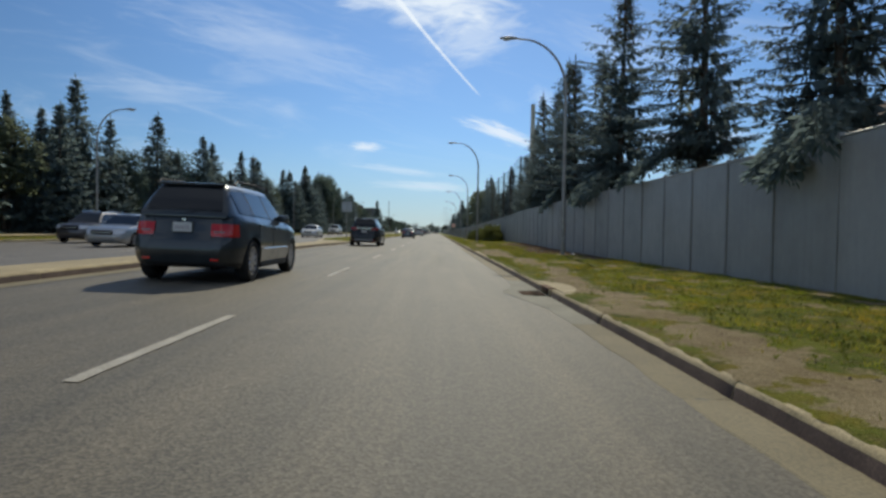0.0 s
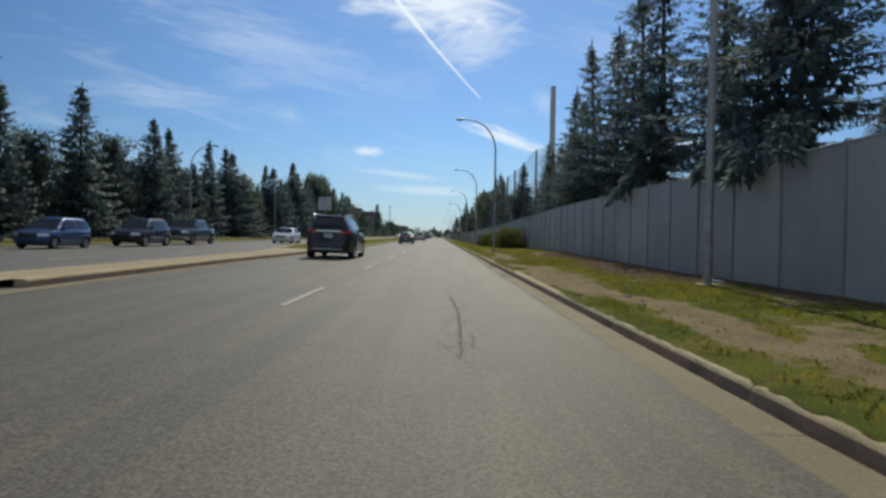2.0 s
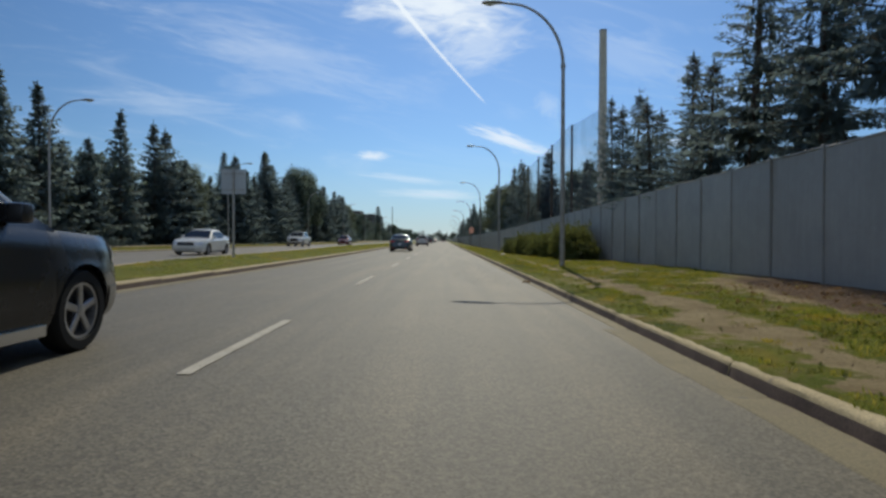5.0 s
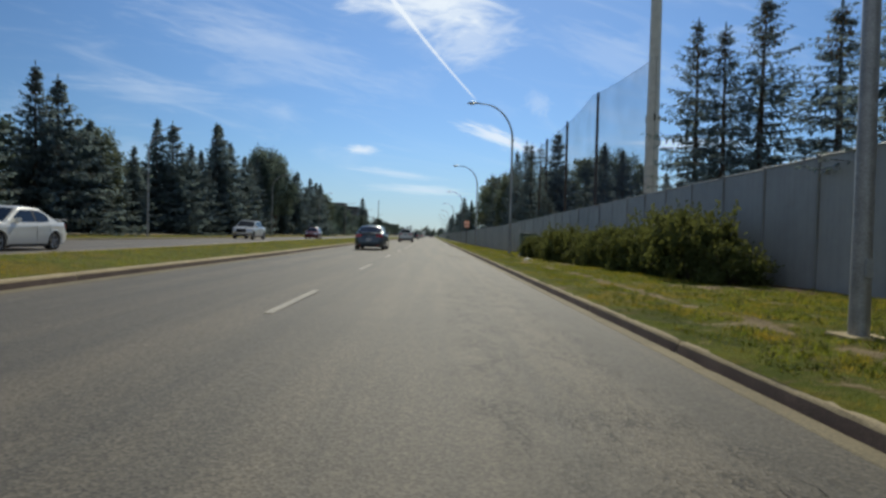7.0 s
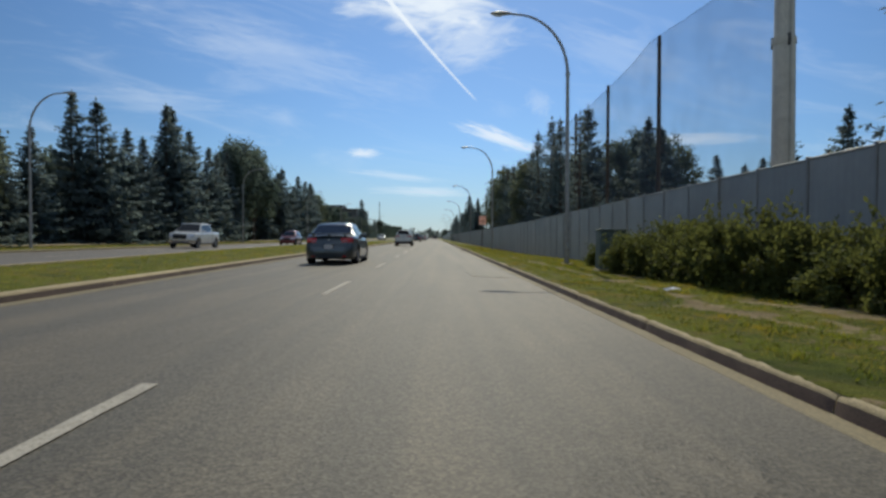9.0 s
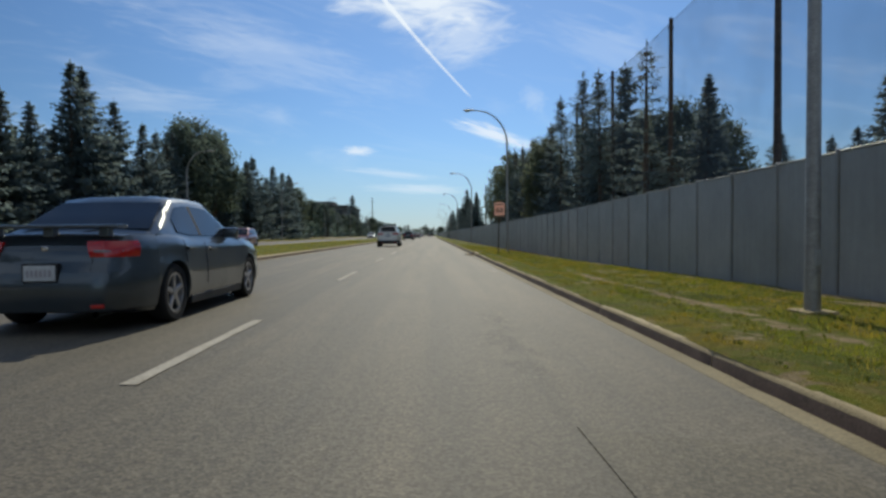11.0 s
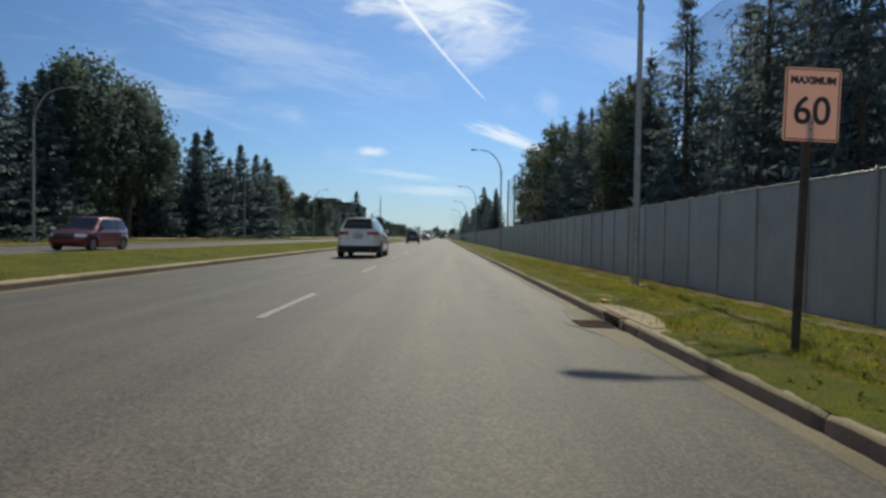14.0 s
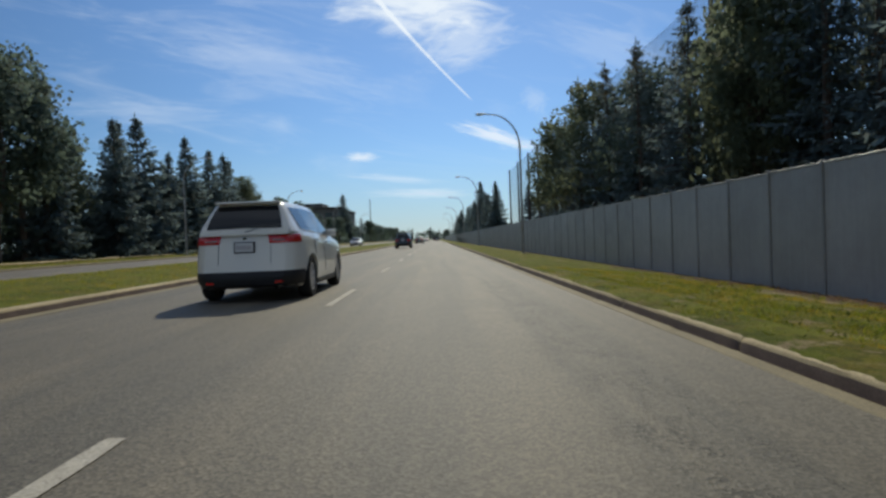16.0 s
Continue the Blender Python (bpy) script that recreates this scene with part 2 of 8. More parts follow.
def verge_material():
    """Lawn over soil; the attribute 'bare' says where it is worn to the earth."""
    m, n, b, _ = material("verge_turf")
    p = position(n)
    bare = n.add("ShaderNodeAttribute", attribute_name="bare").outputs["Fac"]
    patch = n.ramp(n.noise(p, 0.9, 6, 0.65, 0.5), 0.3, 0.72)
    green = n.mix(patch, (0.10, 0.122, 0.018, 1), (0.20, 0.208, 0.028, 1))
    green = n.mix(n.ramp(n.noise(p, 2.6, 6, 0.72, 0.9), 0.48, 0.70), green, (0.20, 0.155, 0.065, 1))
    green = n.mix(n.ramp(n.noise(p, 0.75, 5, 0.68, 0.8), 0.50, 0.66, 0.0, 0.7), green, (0.26, 0.19, 0.035, 1))
    green = n.mix(n.ramp(n.noise(p, 0.62, 5, 0.70, 1.1), 0.47, 0.33, 0.0, 0.7), green, (0.058, 0.075, 0.022, 1))
    earth = n.mix(n.ramp(n.noise(p, 1.7, 6, 0.7), 0.3, 0.7), (0.255, 0.192, 0.105, 1), (0.385, 0.305, 0.175, 1))
    edge = n.math("ADD", bare, n.math("MULTIPLY", n.math("SUBTRACT", n.noise(p, 6.0, 6, 0.72, 0.5), 0.5), 1.5))
    leafy = n.add("ShaderNodeAttribute", attribute_name="litter").outputs["Fac"]
    earth = n.mix(n.ramp(n.math("ADD", leafy, n.math("MULTIPLY", n.math("SUBTRACT", n.noise(p, 3.0, 5, 0.7), 0.5), 0.8)), 0.3, 0.6), earth, n.mix(n.noise(p, 14.0, 4, 0.7), (0.085, 0.055, 0.038, 1), (0.20, 0.135, 0.09, 1)))
    col = n.mix(n.ramp(edge, 0.38, 0.6), green, earth)
    g = n.noise(p, 48.0, 4, 0.7)
    k = n.ramp(g, 0.25, 0.75, 0.62, 1.35)
    col = n.mix(1.0, col, n.add("ShaderNodeCombineColor", {0: k, 1: k, 2: k}).outputs[0], "MULTIPLY")
    wire(n, b, color=col, rough=0.95, spec=0.1, normal=bump(n, n.math("ADD", g, n.noise(p, 9.0, 4)), 0.8, 0.05))
    return m


def grass_material():
    """Blades of turf: green and yellow in patches, straw here and there, lit through from behind."""
    m, n, b, out = material("grass_blades")
    g = n.add("ShaderNodeNewGeometry")
    p = g.outputs["Position"]
    f = n.math("ADD", n.noise(p, 1.1, 5, 0.65, 0.5), n.math("MULTIPLY", n.math("SUBTRACT", g.outputs["Random Per Island"], 0.5), 0.35))
    col = n.mix(n.ramp(f, 0.28, 0.72), (0.098, 0.138, 0.017, 1), (0.275, 0.290, 0.034, 1))
    dry = n.ramp(n.math("ADD", n.noise(p, 2.4, 5, 0.7, 0.6), n.math("MULTIPLY", g.outputs["Random Per Island"], 0.18)), 0.53, 0.70)
    col = n.mix(n.math("MULTIPLY", dry, 0.75), col, (0.30, 0.225, 0.062, 1))
    col = n.mix(n.ramp(n.noise(p, 0.75, 5, 0.68, 0.8), 0.50, 0.66, 0.0, 0.75), col, (0.37, 0.265, 0.036, 1))
    col = n.mix(n.ramp(n.noise(p, 0.62, 5, 0.70, 1.1), 0.47, 0.33, 0.0, 0.7), col, (0.075, 0.105, 0.022, 1))
    wire(n, b, color=col, rough=0.7, spec=0.12)
    glow = n.mix(1.0, col, (1.75, 1.7, 1.3, 1), "MULTIPLY")
    tr = n.add("ShaderNodeBsdfTranslucent", {"Color": glow})
    mx = n.add("ShaderNodeMixShader", {0: 0.5, 1: b.outputs[0], 2: tr.outputs[0]})
    n.t.links.new(mx.outputs[0], out.inputs[0])
    return m


M = {}
M["asphalt"] = asphalt_material("worn_asphalt", (0.122, 0.109, 0.084), (1.08, 1.02, 0.93),
                                 ((0.22, 0.36, 17.0, 28.0), (0.85, 0.75, 49.0, 70.0), (0.20, 0.45, 52.0, 66.0), (0.75, 0.6, 112.0, 136.0), (0.5, 0.35, 84.0, 90.0)))
M["asphalt_far"] = asphalt_material("grey_asphalt", (0.150, 0.136, 0.118), (1.03, 1.0, 0.97))
M["concrete"] = rough_surface("worn_concrete", (0.37, 0.292, 0.160), (0.47, 0.375, 0.215), 1.3, 70, 0.85, 0.5, 0.008, (0.24, 0.19, 0.125), obj_var=0.10)
# concrete darkened to carry the shade on the kerb's road-facing side
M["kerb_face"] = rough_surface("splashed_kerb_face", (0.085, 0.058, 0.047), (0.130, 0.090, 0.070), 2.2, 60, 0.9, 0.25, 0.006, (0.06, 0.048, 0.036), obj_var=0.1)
M["gutter"] = rough_surface("gutter_concrete", (0.200, 0.166, 0.098), (0.268, 0.222, 0.132), 0.9, 55, 0.85, 0.4, 0.006, (0.22, 0.175, 0.115), obj_var=0.08)
M["apron"] = rough_surface("drain_apron_concrete", (0.205, 0.19, 0.145), (0.27, 0.25, 0.19), 1.5, 60, 0.85, 0.4, 0.005, (0.16, 0.14, 0.105))
M["verge"] = verge_material()
M["ground"] = rough_surface("meadow_ground", (0.07, 0.085, 0.02), (0.12, 0.12, 0.04), 0.25, 6.0, 0.95, 0.8, 0.08, (0.16, 0.12, 0.06), spec=0.1)
M["mulch"] = rough_surface("dry_litter", (0.10, 0.07, 0.05), (0.17, 0.12, 0.09), 4.0, 40, 0.95, 0.9, 0.04, (0.22, 0.17, 0.11), spec=0.1)
M["dry_leaf"] = leaf_material("dry_leaves", (0.15, 0.095, 0.055), (0.24, 0.16, 0.09), 9.0, (0.30, 0.18, 0.08), 0.3, 0.8, 0.1)
M["paint_line"] = rough_surface("road_paint", (0.36, 0.325, 0.26), (0.46, 0.42, 0.345), 5.0, 60, 0.75, 0.4, 0.003, (0.22, 0.195, 0.155))
M["tar"] = rough_surface("crack_tar", (0.050, 0.044, 0.034), (0.085, 0.075, 0.058), 8.0, 90, 0.8, 0.4, 0.004)
M["patch"] = asphalt_material("patch_asphalt", (0.118, 0.104, 0.074), (1.05, 1.0, 0.95))


def fence_material(name, c, var):
    """Faded sheet: soft blotches, faint streaks running down, dust towards the foot; panels differ a little."""
    m, n, b, _ = material(name)
    p = position(n)
    s = n.add("ShaderNodeSeparateXYZ", {0: p})
    drip = n.add("ShaderNodeCombineXYZ", {0: s.outputs[0], 1: n.math("MULTIPLY", s.outputs[1], 9.0), 2: n.math("MULTIPLY", s.outputs[2], 0.5)}).outputs[0]
    k = n.math("MULTIPLY", n.ramp(n.noise(p, 0.8, 4, 0.55), 0.3, 0.7, 0.93, 1.08), n.ramp(n.noise(drip, 1.0, 4, 0.6), 0.3, 0.75, 0.95, 1.05))
    k = n.math("MULTIPLY", k, n.ramp(n.noise(p, 7.0, 5, 0.6), 0.3, 0.7, 0.97, 1.03))
    k = n.math("MULTIPLY", k, n.ramp(n.add("ShaderNodeObjectInfo").outputs["Random"], 0.0, 1.0, 1 - var, 1 + var))
    col = n.mix(1.0, rgba(c), n.add("ShaderNodeCombineColor", {0: k, 1: k, 2: k}).outputs[0], "MULTIPLY")
    col = n.mix(n.math("MULTIPLY", n.ramp(n.noise(p, 2.3, 5, 0.7, 0.6), 0.6, 0.75), 0.3), col, (0.27, 0.24, 0.19, 1))
    wire(n, b, color=col, rough=n.ramp(n.noise(p, 3.0, 4), 0.3, 0.7, 0.40, 0.55), spec=0.45, normal=bump(n, n.noise(p, 5.0, 3), 0.08, 0.01))
    return m


M["fence"] = fence_material("grey_fence_panel", (0.325, 0.318, 0.295), 0.07)
M["fence_post"] = fence_material("grey_fence_post", (0.285, 0.28, 0.262), 0.08)
M["galv"] = rough_surface("galvanised_steel", (0.30, 0.29, 0.27), (0.42, 0.40, 0.37), 6.0, 70, 0.5, 0.1, 0.002, metal=0.55)
M["lamp_head"] = plain("lamp_head_grey", (0.36, 0.36, 0.35), 0.45, 0.2)
M["lamp_glass"] = plain("lamp_refractor", (0.62, 0.60, 0.52), 0.2, 0.0, 0.6)
M["dark_steel"] = rough_surface("dark_steel", (0.05, 0.045, 0.04), (0.085, 0.075, 0.06), 7.0, 60, 0.6, 0.2, 0.003, metal=0.3)
M["tan_pole"] = rough_surface("weathered_tan_pole", (0.50, 0.46, 0.38), (0.60, 0.56, 0.47), 2.0, 30, 0.6, 0.2, 0.005)
M["wood_pole"] = rough_surface("dark_wood_pole", (0.055, 0.040, 0.028), (0.10, 0.07, 0.05), 3.0, 40, 0.85, 0.5, 0.01)
M["rust"] = rough_surface("rusty_iron", (0.10, 0.05, 0.027), (0.19, 0.10, 0.05), 9.0, 70, 0.85, 0.5, 0.004, metal=0.2)
M["iron"] = rough_surface("cast_iron", (0.06, 0.05, 0.04), (0.11, 0.085, 0.06), 12.0, 80, 0.7, 0.4, 0.003, metal=0.4)
M["bark"] = rough_surface("rough_bark", (0.08, 0.06, 0.045), (0.15, 0.115, 0.085), 5.0, 30, 0.9, 0.9, 0.03)
M["needles"] = leaf_material("spruce_needles", (0.070, 0.095, 0.094), (0.108, 0.138, 0.134), 0.7, (0.27, 0.34, 0.325), 0.5, 0.8, 0.2)
M["cones"] = leaf_material("spruce_cones", (0.10, 0.065, 0.035), (0.16, 0.11, 0.06), 1.0, (0.15, 0.10, 0.05), 0.1, 0.8, 0.2)
M["leaves"] = leaf_material("broad_leaves", (0.052, 0.074, 0.064), (0.088, 0.114, 0.092), 0.6, (0.20, 0.26, 0.20), 0.5, 0.75, 0.2)
M["leaves_pale"] = leaf_material("pale_leaves", (0.068, 0.086, 0.056), (0.108, 0.128, 0.082), 0.6, (0.25, 0.29, 0.185), 0.5, 0.7, 0.2)
M["hedge_leaves"] = leaf_material("shrub_leaves", (0.040, 0.056, 0.026), (0.100, 0.115, 0.042), 1.3, (0.225, 0.243, 0.066), 0.39, 0.7, 0.25)
M["grass"] = grass_material()
M["weed"] = leaf_material("weed_leaves", (0.055, 0.082, 0.018), (0.150, 0.162, 0.034), 0.9, (0.25, 0.27, 0.04), 0.4, 0.6, 0.1)
M["tyre"] = plain("tyre_rubber", (0.018, 0.018, 0.018), 0.85, 0.0, 0.3)
M["rim"] = plain("alloy_rim", (0.42, 0.42, 0.43), 0.32, 0.85)
M["glass"] = plain("tinted_car_glass", (0.010, 0.012, 0.016), 0.10, 0.0, 0.42, amount=0.02)
M["trim"] = plain("black_trim", (0.018, 0.018, 0.019), 0.6, 0.0, 0.4)
M["chrome"] = plain("chrome", (0.62, 0.62, 0.62), 0.12, 1.0, amount=0.03)
M["red_lens"] = plain("red_lens", (0.52, 0.016, 0.014), 0.12, 0.0, 0.6, amount=0.05, coat=0.5)
M["amber_lens"] = plain("amber_lens", (0.55, 0.16, 0.02), 0.15, 0.0, 0.6, amount=0.05)
M["smoked_lens"] = plain("smoked_lens", (0.28, 0.20, 0.20), 0.15, 0.0, 0.6, amount=0.04)
M["clear_lens"] = plain("clear_lens", (0.65, 0.66, 0.68), 0.08, 0.2, 0.7, amount=0.04)
M["plate"] = plain("number_plate", (0.60, 0.60, 0.58), 0.4)
M["plate_bar"] = plain("plate_marks", (0.40, 0.36, 0.37), 0.5)
# salmon cast of light on the sign board, put into its colour
M["sign_face"] = leaf_material("sun_bleached_sign", (0.82, 0.64, 0.54), (0.85, 0.68, 0.58), 6.0, (0.88, 0.60, 0.49), 0.5, 0.5, 0.02)
M["sign_ink"] = plain("sign_black", (0.02, 0.02, 0.022), 0.5)
M["sign_back"] = plain("sign_aluminium", (0.40, 0.41, 0.42), 0.4, 0.6)
M["box_green"] = rough_surface("painted_cabinet", (0.085, 0.115, 0.10), (0.12, 0.15, 0.13), 3.0, 40, 0.5, 0.1, 0.003)
M["roof"] = rough_surface("brown_shingles", (0.13, 0.075, 0.05), (0.19, 0.115, 0.075), 3.0, 25, 0.9, 0.5, 0.02)
M["stucco"] = rough_surface("tan_stucco", (0.42, 0.36, 0.28), (0.48, 0.42, 0.33), 2.0, 40, 0.9, 0.4, 0.01)
M["block_wall"] = rough_surface("dark_cladding", (0.10, 0.095, 0.09), (0.15, 0.14, 0.13), 0.6, 8, 0.8, 0.2, 0.02)
M["litter_white"] = plain("white_plastic", (0.75, 0.75, 0.76), 0.4)
M["dandelion"] = plain("yellow_petals", (0.75, 0.50, 0.03), 0.6)


def net_material():
    """Fine netting: mostly open, thin cords in between."""
    m, n, b, out = material("grey_netting")
    p = position(n)
    g = n.noise(p, 0.35, 3, 0.5)
    wire(n, b, color=(0.10, 0.11, 0.13, 1), rough=0.8, spec=0.1)
    clear = n.add("ShaderNodeBsdfTransparent")
    mx = n.add("ShaderNodeMixShader", {0: n.ramp(g, 0.2, 0.8, 0.22, 0.32), 1: clear.outputs[0], 2: b.outputs[0]})
    n.t.links.new(mx.outputs[0], out.inputs[0])
    return m


M["net"] = net_material()


def car_paint(name, c, metal=0.35, rough=0.28, coat=0.8):
    m, n, b, _ = material(name)
    p = n.add("ShaderNodeTexCoord").outputs["Object"]
    fl = n.noise(p, 420.0, 2)
    dust = n.ramp(n.noise(p, 2.2, 5, 0.65), 0.35, 0.8, 0.0, 0.07)
    col = n.mix(n.ramp(fl, 0.3, 0.7), rgba([v * 0.85 for v in c]), rgba([v * 1.15 for v in c]))
    col = n.mix(dust, col, (0.30, 0.27, 0.23, 1))
    wire(n, b, color=col, rough=n.ramp(dust, 0.0, 0.07, rough, rough + 0.12), metal=metal, coat=coat, coat_rough=0.06)
    return m


# ================= mesh helpers =================
def obj(name, bm, mat, parent=None, label="", smooth=False):
    me = bpy.data.meshes.new(name)
    bm.to_mesh(me)
    bm.free()
    for m in (mat if isinstance(mat, (list, tuple)) else [mat]):
        me.materials.append(m)
    if smooth:
        me.polygons.foreach_set("use_smooth", [True] * len(me.polygons))
        me.set_sharp_from_angle(angle=radians(38))
    ob = new(name, me)
    if parent is not None:
        ob.parent = parent
    if label:
        ob["label"] = label
    return ob


def part(name, bm, mat, parent, label="", smooth=False):
    return obj(name, bm, mat, parent, label, smooth)


def share(name, me, parent=None, m=None):
    ob = new(name, me)
    if parent is not None:
        ob.parent = parent
    if m is not None:
        ob.matrix_basis = m
    return ob


def raw(name, verts, faces, mat, parent=None, mats=None, slots=None):
    me = bpy.data.meshes.new(name)
    me.from_pydata(verts, [], faces)
    for m in (mats or [mat]):
        me.materials.append(m)
    if slots is not None:
        me.polygons.foreach_set("material_index", slots)
    me.update()
    ob = new(name, me)
    if parent is not None:
        ob.parent = parent
    return ob


def empty(name, at=(0, 0, 0), rz=0.0):
    e = new(name)
    e.empty_display_size = 0.2
    e.matrix_basis = pose(*at, 0, 0, rz)
    return e


def box_bm(x0, x1, y0, y1, z0, z1, bevel=0.0, seg=2, bm=None):
    b = bmesh.new()
    bmesh.ops.create_cube(b, size=1.0, matrix=Matrix.Translation(((x0 + x1) / 2, (y0 + y1) / 2, (z0 + z1) / 2)) @ Matrix.Diagonal((x1 - x0, y1 - y0, z1 - z0, 1)))
    if bevel:
        bmesh.ops.bevel(b, geom=b.edges[:], offset=bevel, segments=seg, affect="EDGES", profile=0.6)
    if bm is None:
        return b
    join(bm, b)
    return bm


def join(bm, other, m=None):
    me = bpy.data.meshes.new("tmp")
    if m is not None:
        bmesh.ops.transform(other, matrix=m, verts=other.verts[:])
    other.to_mesh(me)
    other.free()
    bm.from_mesh(me)
    bpy.data.meshes.remove(me)


def tube_bm(points, radii, seg=10, caps=True, bm=None):
    """A tube along points, with a radius at each."""
    b = bm or bmesh.new()
    pts = [Vector(p) for p in points]
    rings = []
    up = Vector((0.0, 0.0, 1.0))
    for i, p in enumerate(pts):
        d = (pts[min(i + 1, len(pts) - 1)] - pts[max(i - 1, 0)]).normalized()
        a = d.cross(up if abs(d.z) < 0.95 else Vector((0, 1, 0))).normalized()
        c = a.cross(d).normalized()
        rings.append([b.verts.new(p + (a * math.cos(2 * math.pi * k / seg) + c * math.sin(2 * math.pi * k / seg)) * radii[i]) for k in range(seg)])
    for r0, r1 in zip(rings, rings[1:]):
        for k in range(seg):
            b.faces.new((r0[k], r0[(k + 1) % seg], r1[(k + 1) % seg], r1[k]))
    if caps:
        b.faces.new(rings[0][::-1])
        b.faces.new(rings[-1])
    bmesh.ops.recalc_face_normals(b, faces=b.faces[:])
    return b


def strip(name, xs, ys, zfun, mat, parent=None, smooth=True):
    """A sheet over the grid xs by ys, its height from zfun(x, y)."""
    verts = [(x, y, zfun(x, y)) for y in ys for x in xs]
    w = len(xs)
    faces = [(j * w + i, j * w + i + 1, (j + 1) * w + i + 1, (j + 1) * w + i) for j in range(len(ys) - 1) for i in range(w - 1)]
    ob = raw(name, verts, faces, mat, parent)
    if smooth:
        ob.data.polygons.foreach_set("use_smooth", [True] * len(faces))
    return ob


def lerp(x, table):
    for (a, u), (b, v) in zip(table, table[1:]):
        if x <= b:
            k = max(0.0, min(1.0, (x - a) / (b - a)))
            return u + (v - u) * k
    return table[-1][1]


# ================= the lie of the land =================
KERB_X, LANE_X, MED_X = 1.82, -2.03, -5.73
CROSS = 0.028                                     # the carriageway falls towards the right-hand kerb
Y_NEAR, Y_FAR = -14.0, 620.0


def med_x(y):
    """The median kerb draws away a little past the turning bay."""
    return lerp(y, [(34, MED_X), (50, -6.0), (70, -6.05), (85, -6.4), (95, -6.55), (700, -6.55)])


def road_z(x, y=0.0):
    """The crossfall eases in the passing lane further on."""
    left = lerp(y, [(30, CROSS), (50, -0.004), (700, -0.004)])
    return CROSS * (KERB_X - max(x, LANE_X)) + left * max(0.0, LANE_X - x)


FENCE_FOOT = [(-20, 0.13), (27, 0.15), (45, 0.27), (57, 0.17), (80, -0.04), (106, -0.29), (137, -0.35), (640, -0.35)]


def fence_x(y):
    """The fence runs a little out of line with the road."""
    return lerp(y, [(-40, 6.25), (30, 6.25), (56, 6.70), (80, 6.68), (104, 6.60), (700, 6.60)])


def fence_z(y):
    return lerp(y, FENCE_FOOT)


def verge_z(x, y):
    k = max(0.0, min(1.0, (x - 2.05) / (fence_x(y) - 2.05)))
    base = 0.125 + (fence_z(y) - 0.125) * (k ** 1.15)
    wob = noise.noise(Vector((x * 0.8, y * 0.8, 3.1))) * 0.035 + noise.noise(Vector((x * 2.7, y * 2.7, 8.0))) * 0.015
    return base + wob * min(1.0, k * 6)


def median_far(y):
    """Far edge of the median: a narrow concrete nose first, a broad lawn later."""
    return lerp(y, [(36, -7.15), (52, -9.6), (76, -9.9), (90, -11.4), (115, -12.0), (700, -12.0)])


OPP_FAR = -20.6


def opp_z(x):
    return 0.205


ys_far = [Y_NEAR - 60, Y_NEAR, 0, 30, 60, 100, 160, 240, 340, 480, 620, 1000, 2500]
ground = strip("ground", [-2500, -600, -200, -80, -40, -27, -19, -10, -5, 2, 6, 9, 14, 30, 80, 200, 600, 2500], ys_far,
               lambda x, y: (0.10 if x < -27 else 0.0 if x < -9.9 else -0.25 if x < 5 else -0.85 if x < 9.5 else -0.70) , M["ground"])
tagged(ground, "flat grassy ground running out to the horizon", "ground", kind="stuff")
ground["kind"] = "structure"

road_ys = [Y_NEAR + 2.0 * i for i in range(90)] + [170, 200, 240, 300, 380, 480, Y_FAR]
road = strip("road", [-6.62, MED_X - 0.02, -4.6, -3.4, LANE_X, -1.0, 0.2, 1.56, 1.75], road_ys,
             lambda x, y: road_z(x, y) + noise.noise(Vector((x * 0.5, y * 0.3, 0))) * 0.004, M["asphalt"])
tagged(road, "worn grey asphalt carriageway with two lanes", "road", kind="structure")


def opp_road():
    verts, faces = [], []
    cols = [0.0, 0.25, 0.5, 0.75, 1.0]
    for y in road_ys:
        near = median_far(y)
        for k in cols:
            x = near + (OPP_FAR - near) * k
            verts.append((x, y, opp_z(x)))
    w = len(cols)
    for j in range(len(road_ys) - 1):
        for i in range(w - 1):
            faces.append((j * w + i + 1, j * w + i, (j + 1) * w + i, (j + 1) * w + i + 1))
    return raw("road_oncoming", verts, faces, M["asphalt_far"])


tagged(opp_road(), "pale grey asphalt carriageway for oncoming traffic", "road", kind="structure")

# dashed lane lines, each dash a worn strip of paint
DASH0, DASH_STEP, DASH_LEN = 3.46, 8.335, 2.75


def dash_mesh(seed, length, width):
    rnd = random.Random(seed)
    bm = bmesh.new()
    rows = 9
    left, right = [], []
    for i in range(rows + 1):
        y = length * i / rows
        left.append((-width / 2 + rnd.uniform(-0.006, 0.006), y))
        right.append((width / 2 + rnd.uniform(-0.006, 0.006), y))
    lv = [bm.verts.new((x, y, 0.004 - CROSS * x)) for x, y in left]
    rv = [bm.verts.new((x, y, 0.004 - CROSS * x)) for x, y in right]
    for i in range(rows):
        bm.faces.new((lv[i], rv[i], rv[i + 1], lv[i + 1]))
    me = bpy.data.meshes.new("lane_dash")
    bm.to_mesh(me)
    bm.free()
    me.materials.append(M["paint_line"])
    return me


dash_meshes = [dash_mesh(s, DASH_LEN, 0.10) for s in range(4)]
lane_line = empty("lane_line", (LANE_X, 0, road_z(LANE_X)))
tagged(lane_line, "broken white lane line of worn paint", "lane marking", kind="structure")
for i in range(-1, 60):
    share("lane_dash", dash_meshes[i % 4], lane_line, pose(0, DASH0 + DASH_STEP * i, 0.003))
far_line = empty("lane_line_oncoming", (-15.2, 0, opp_z(-15.2)))
tagged(far_line, "broken white line on the oncoming lanes", "lane marking", kind="structure")
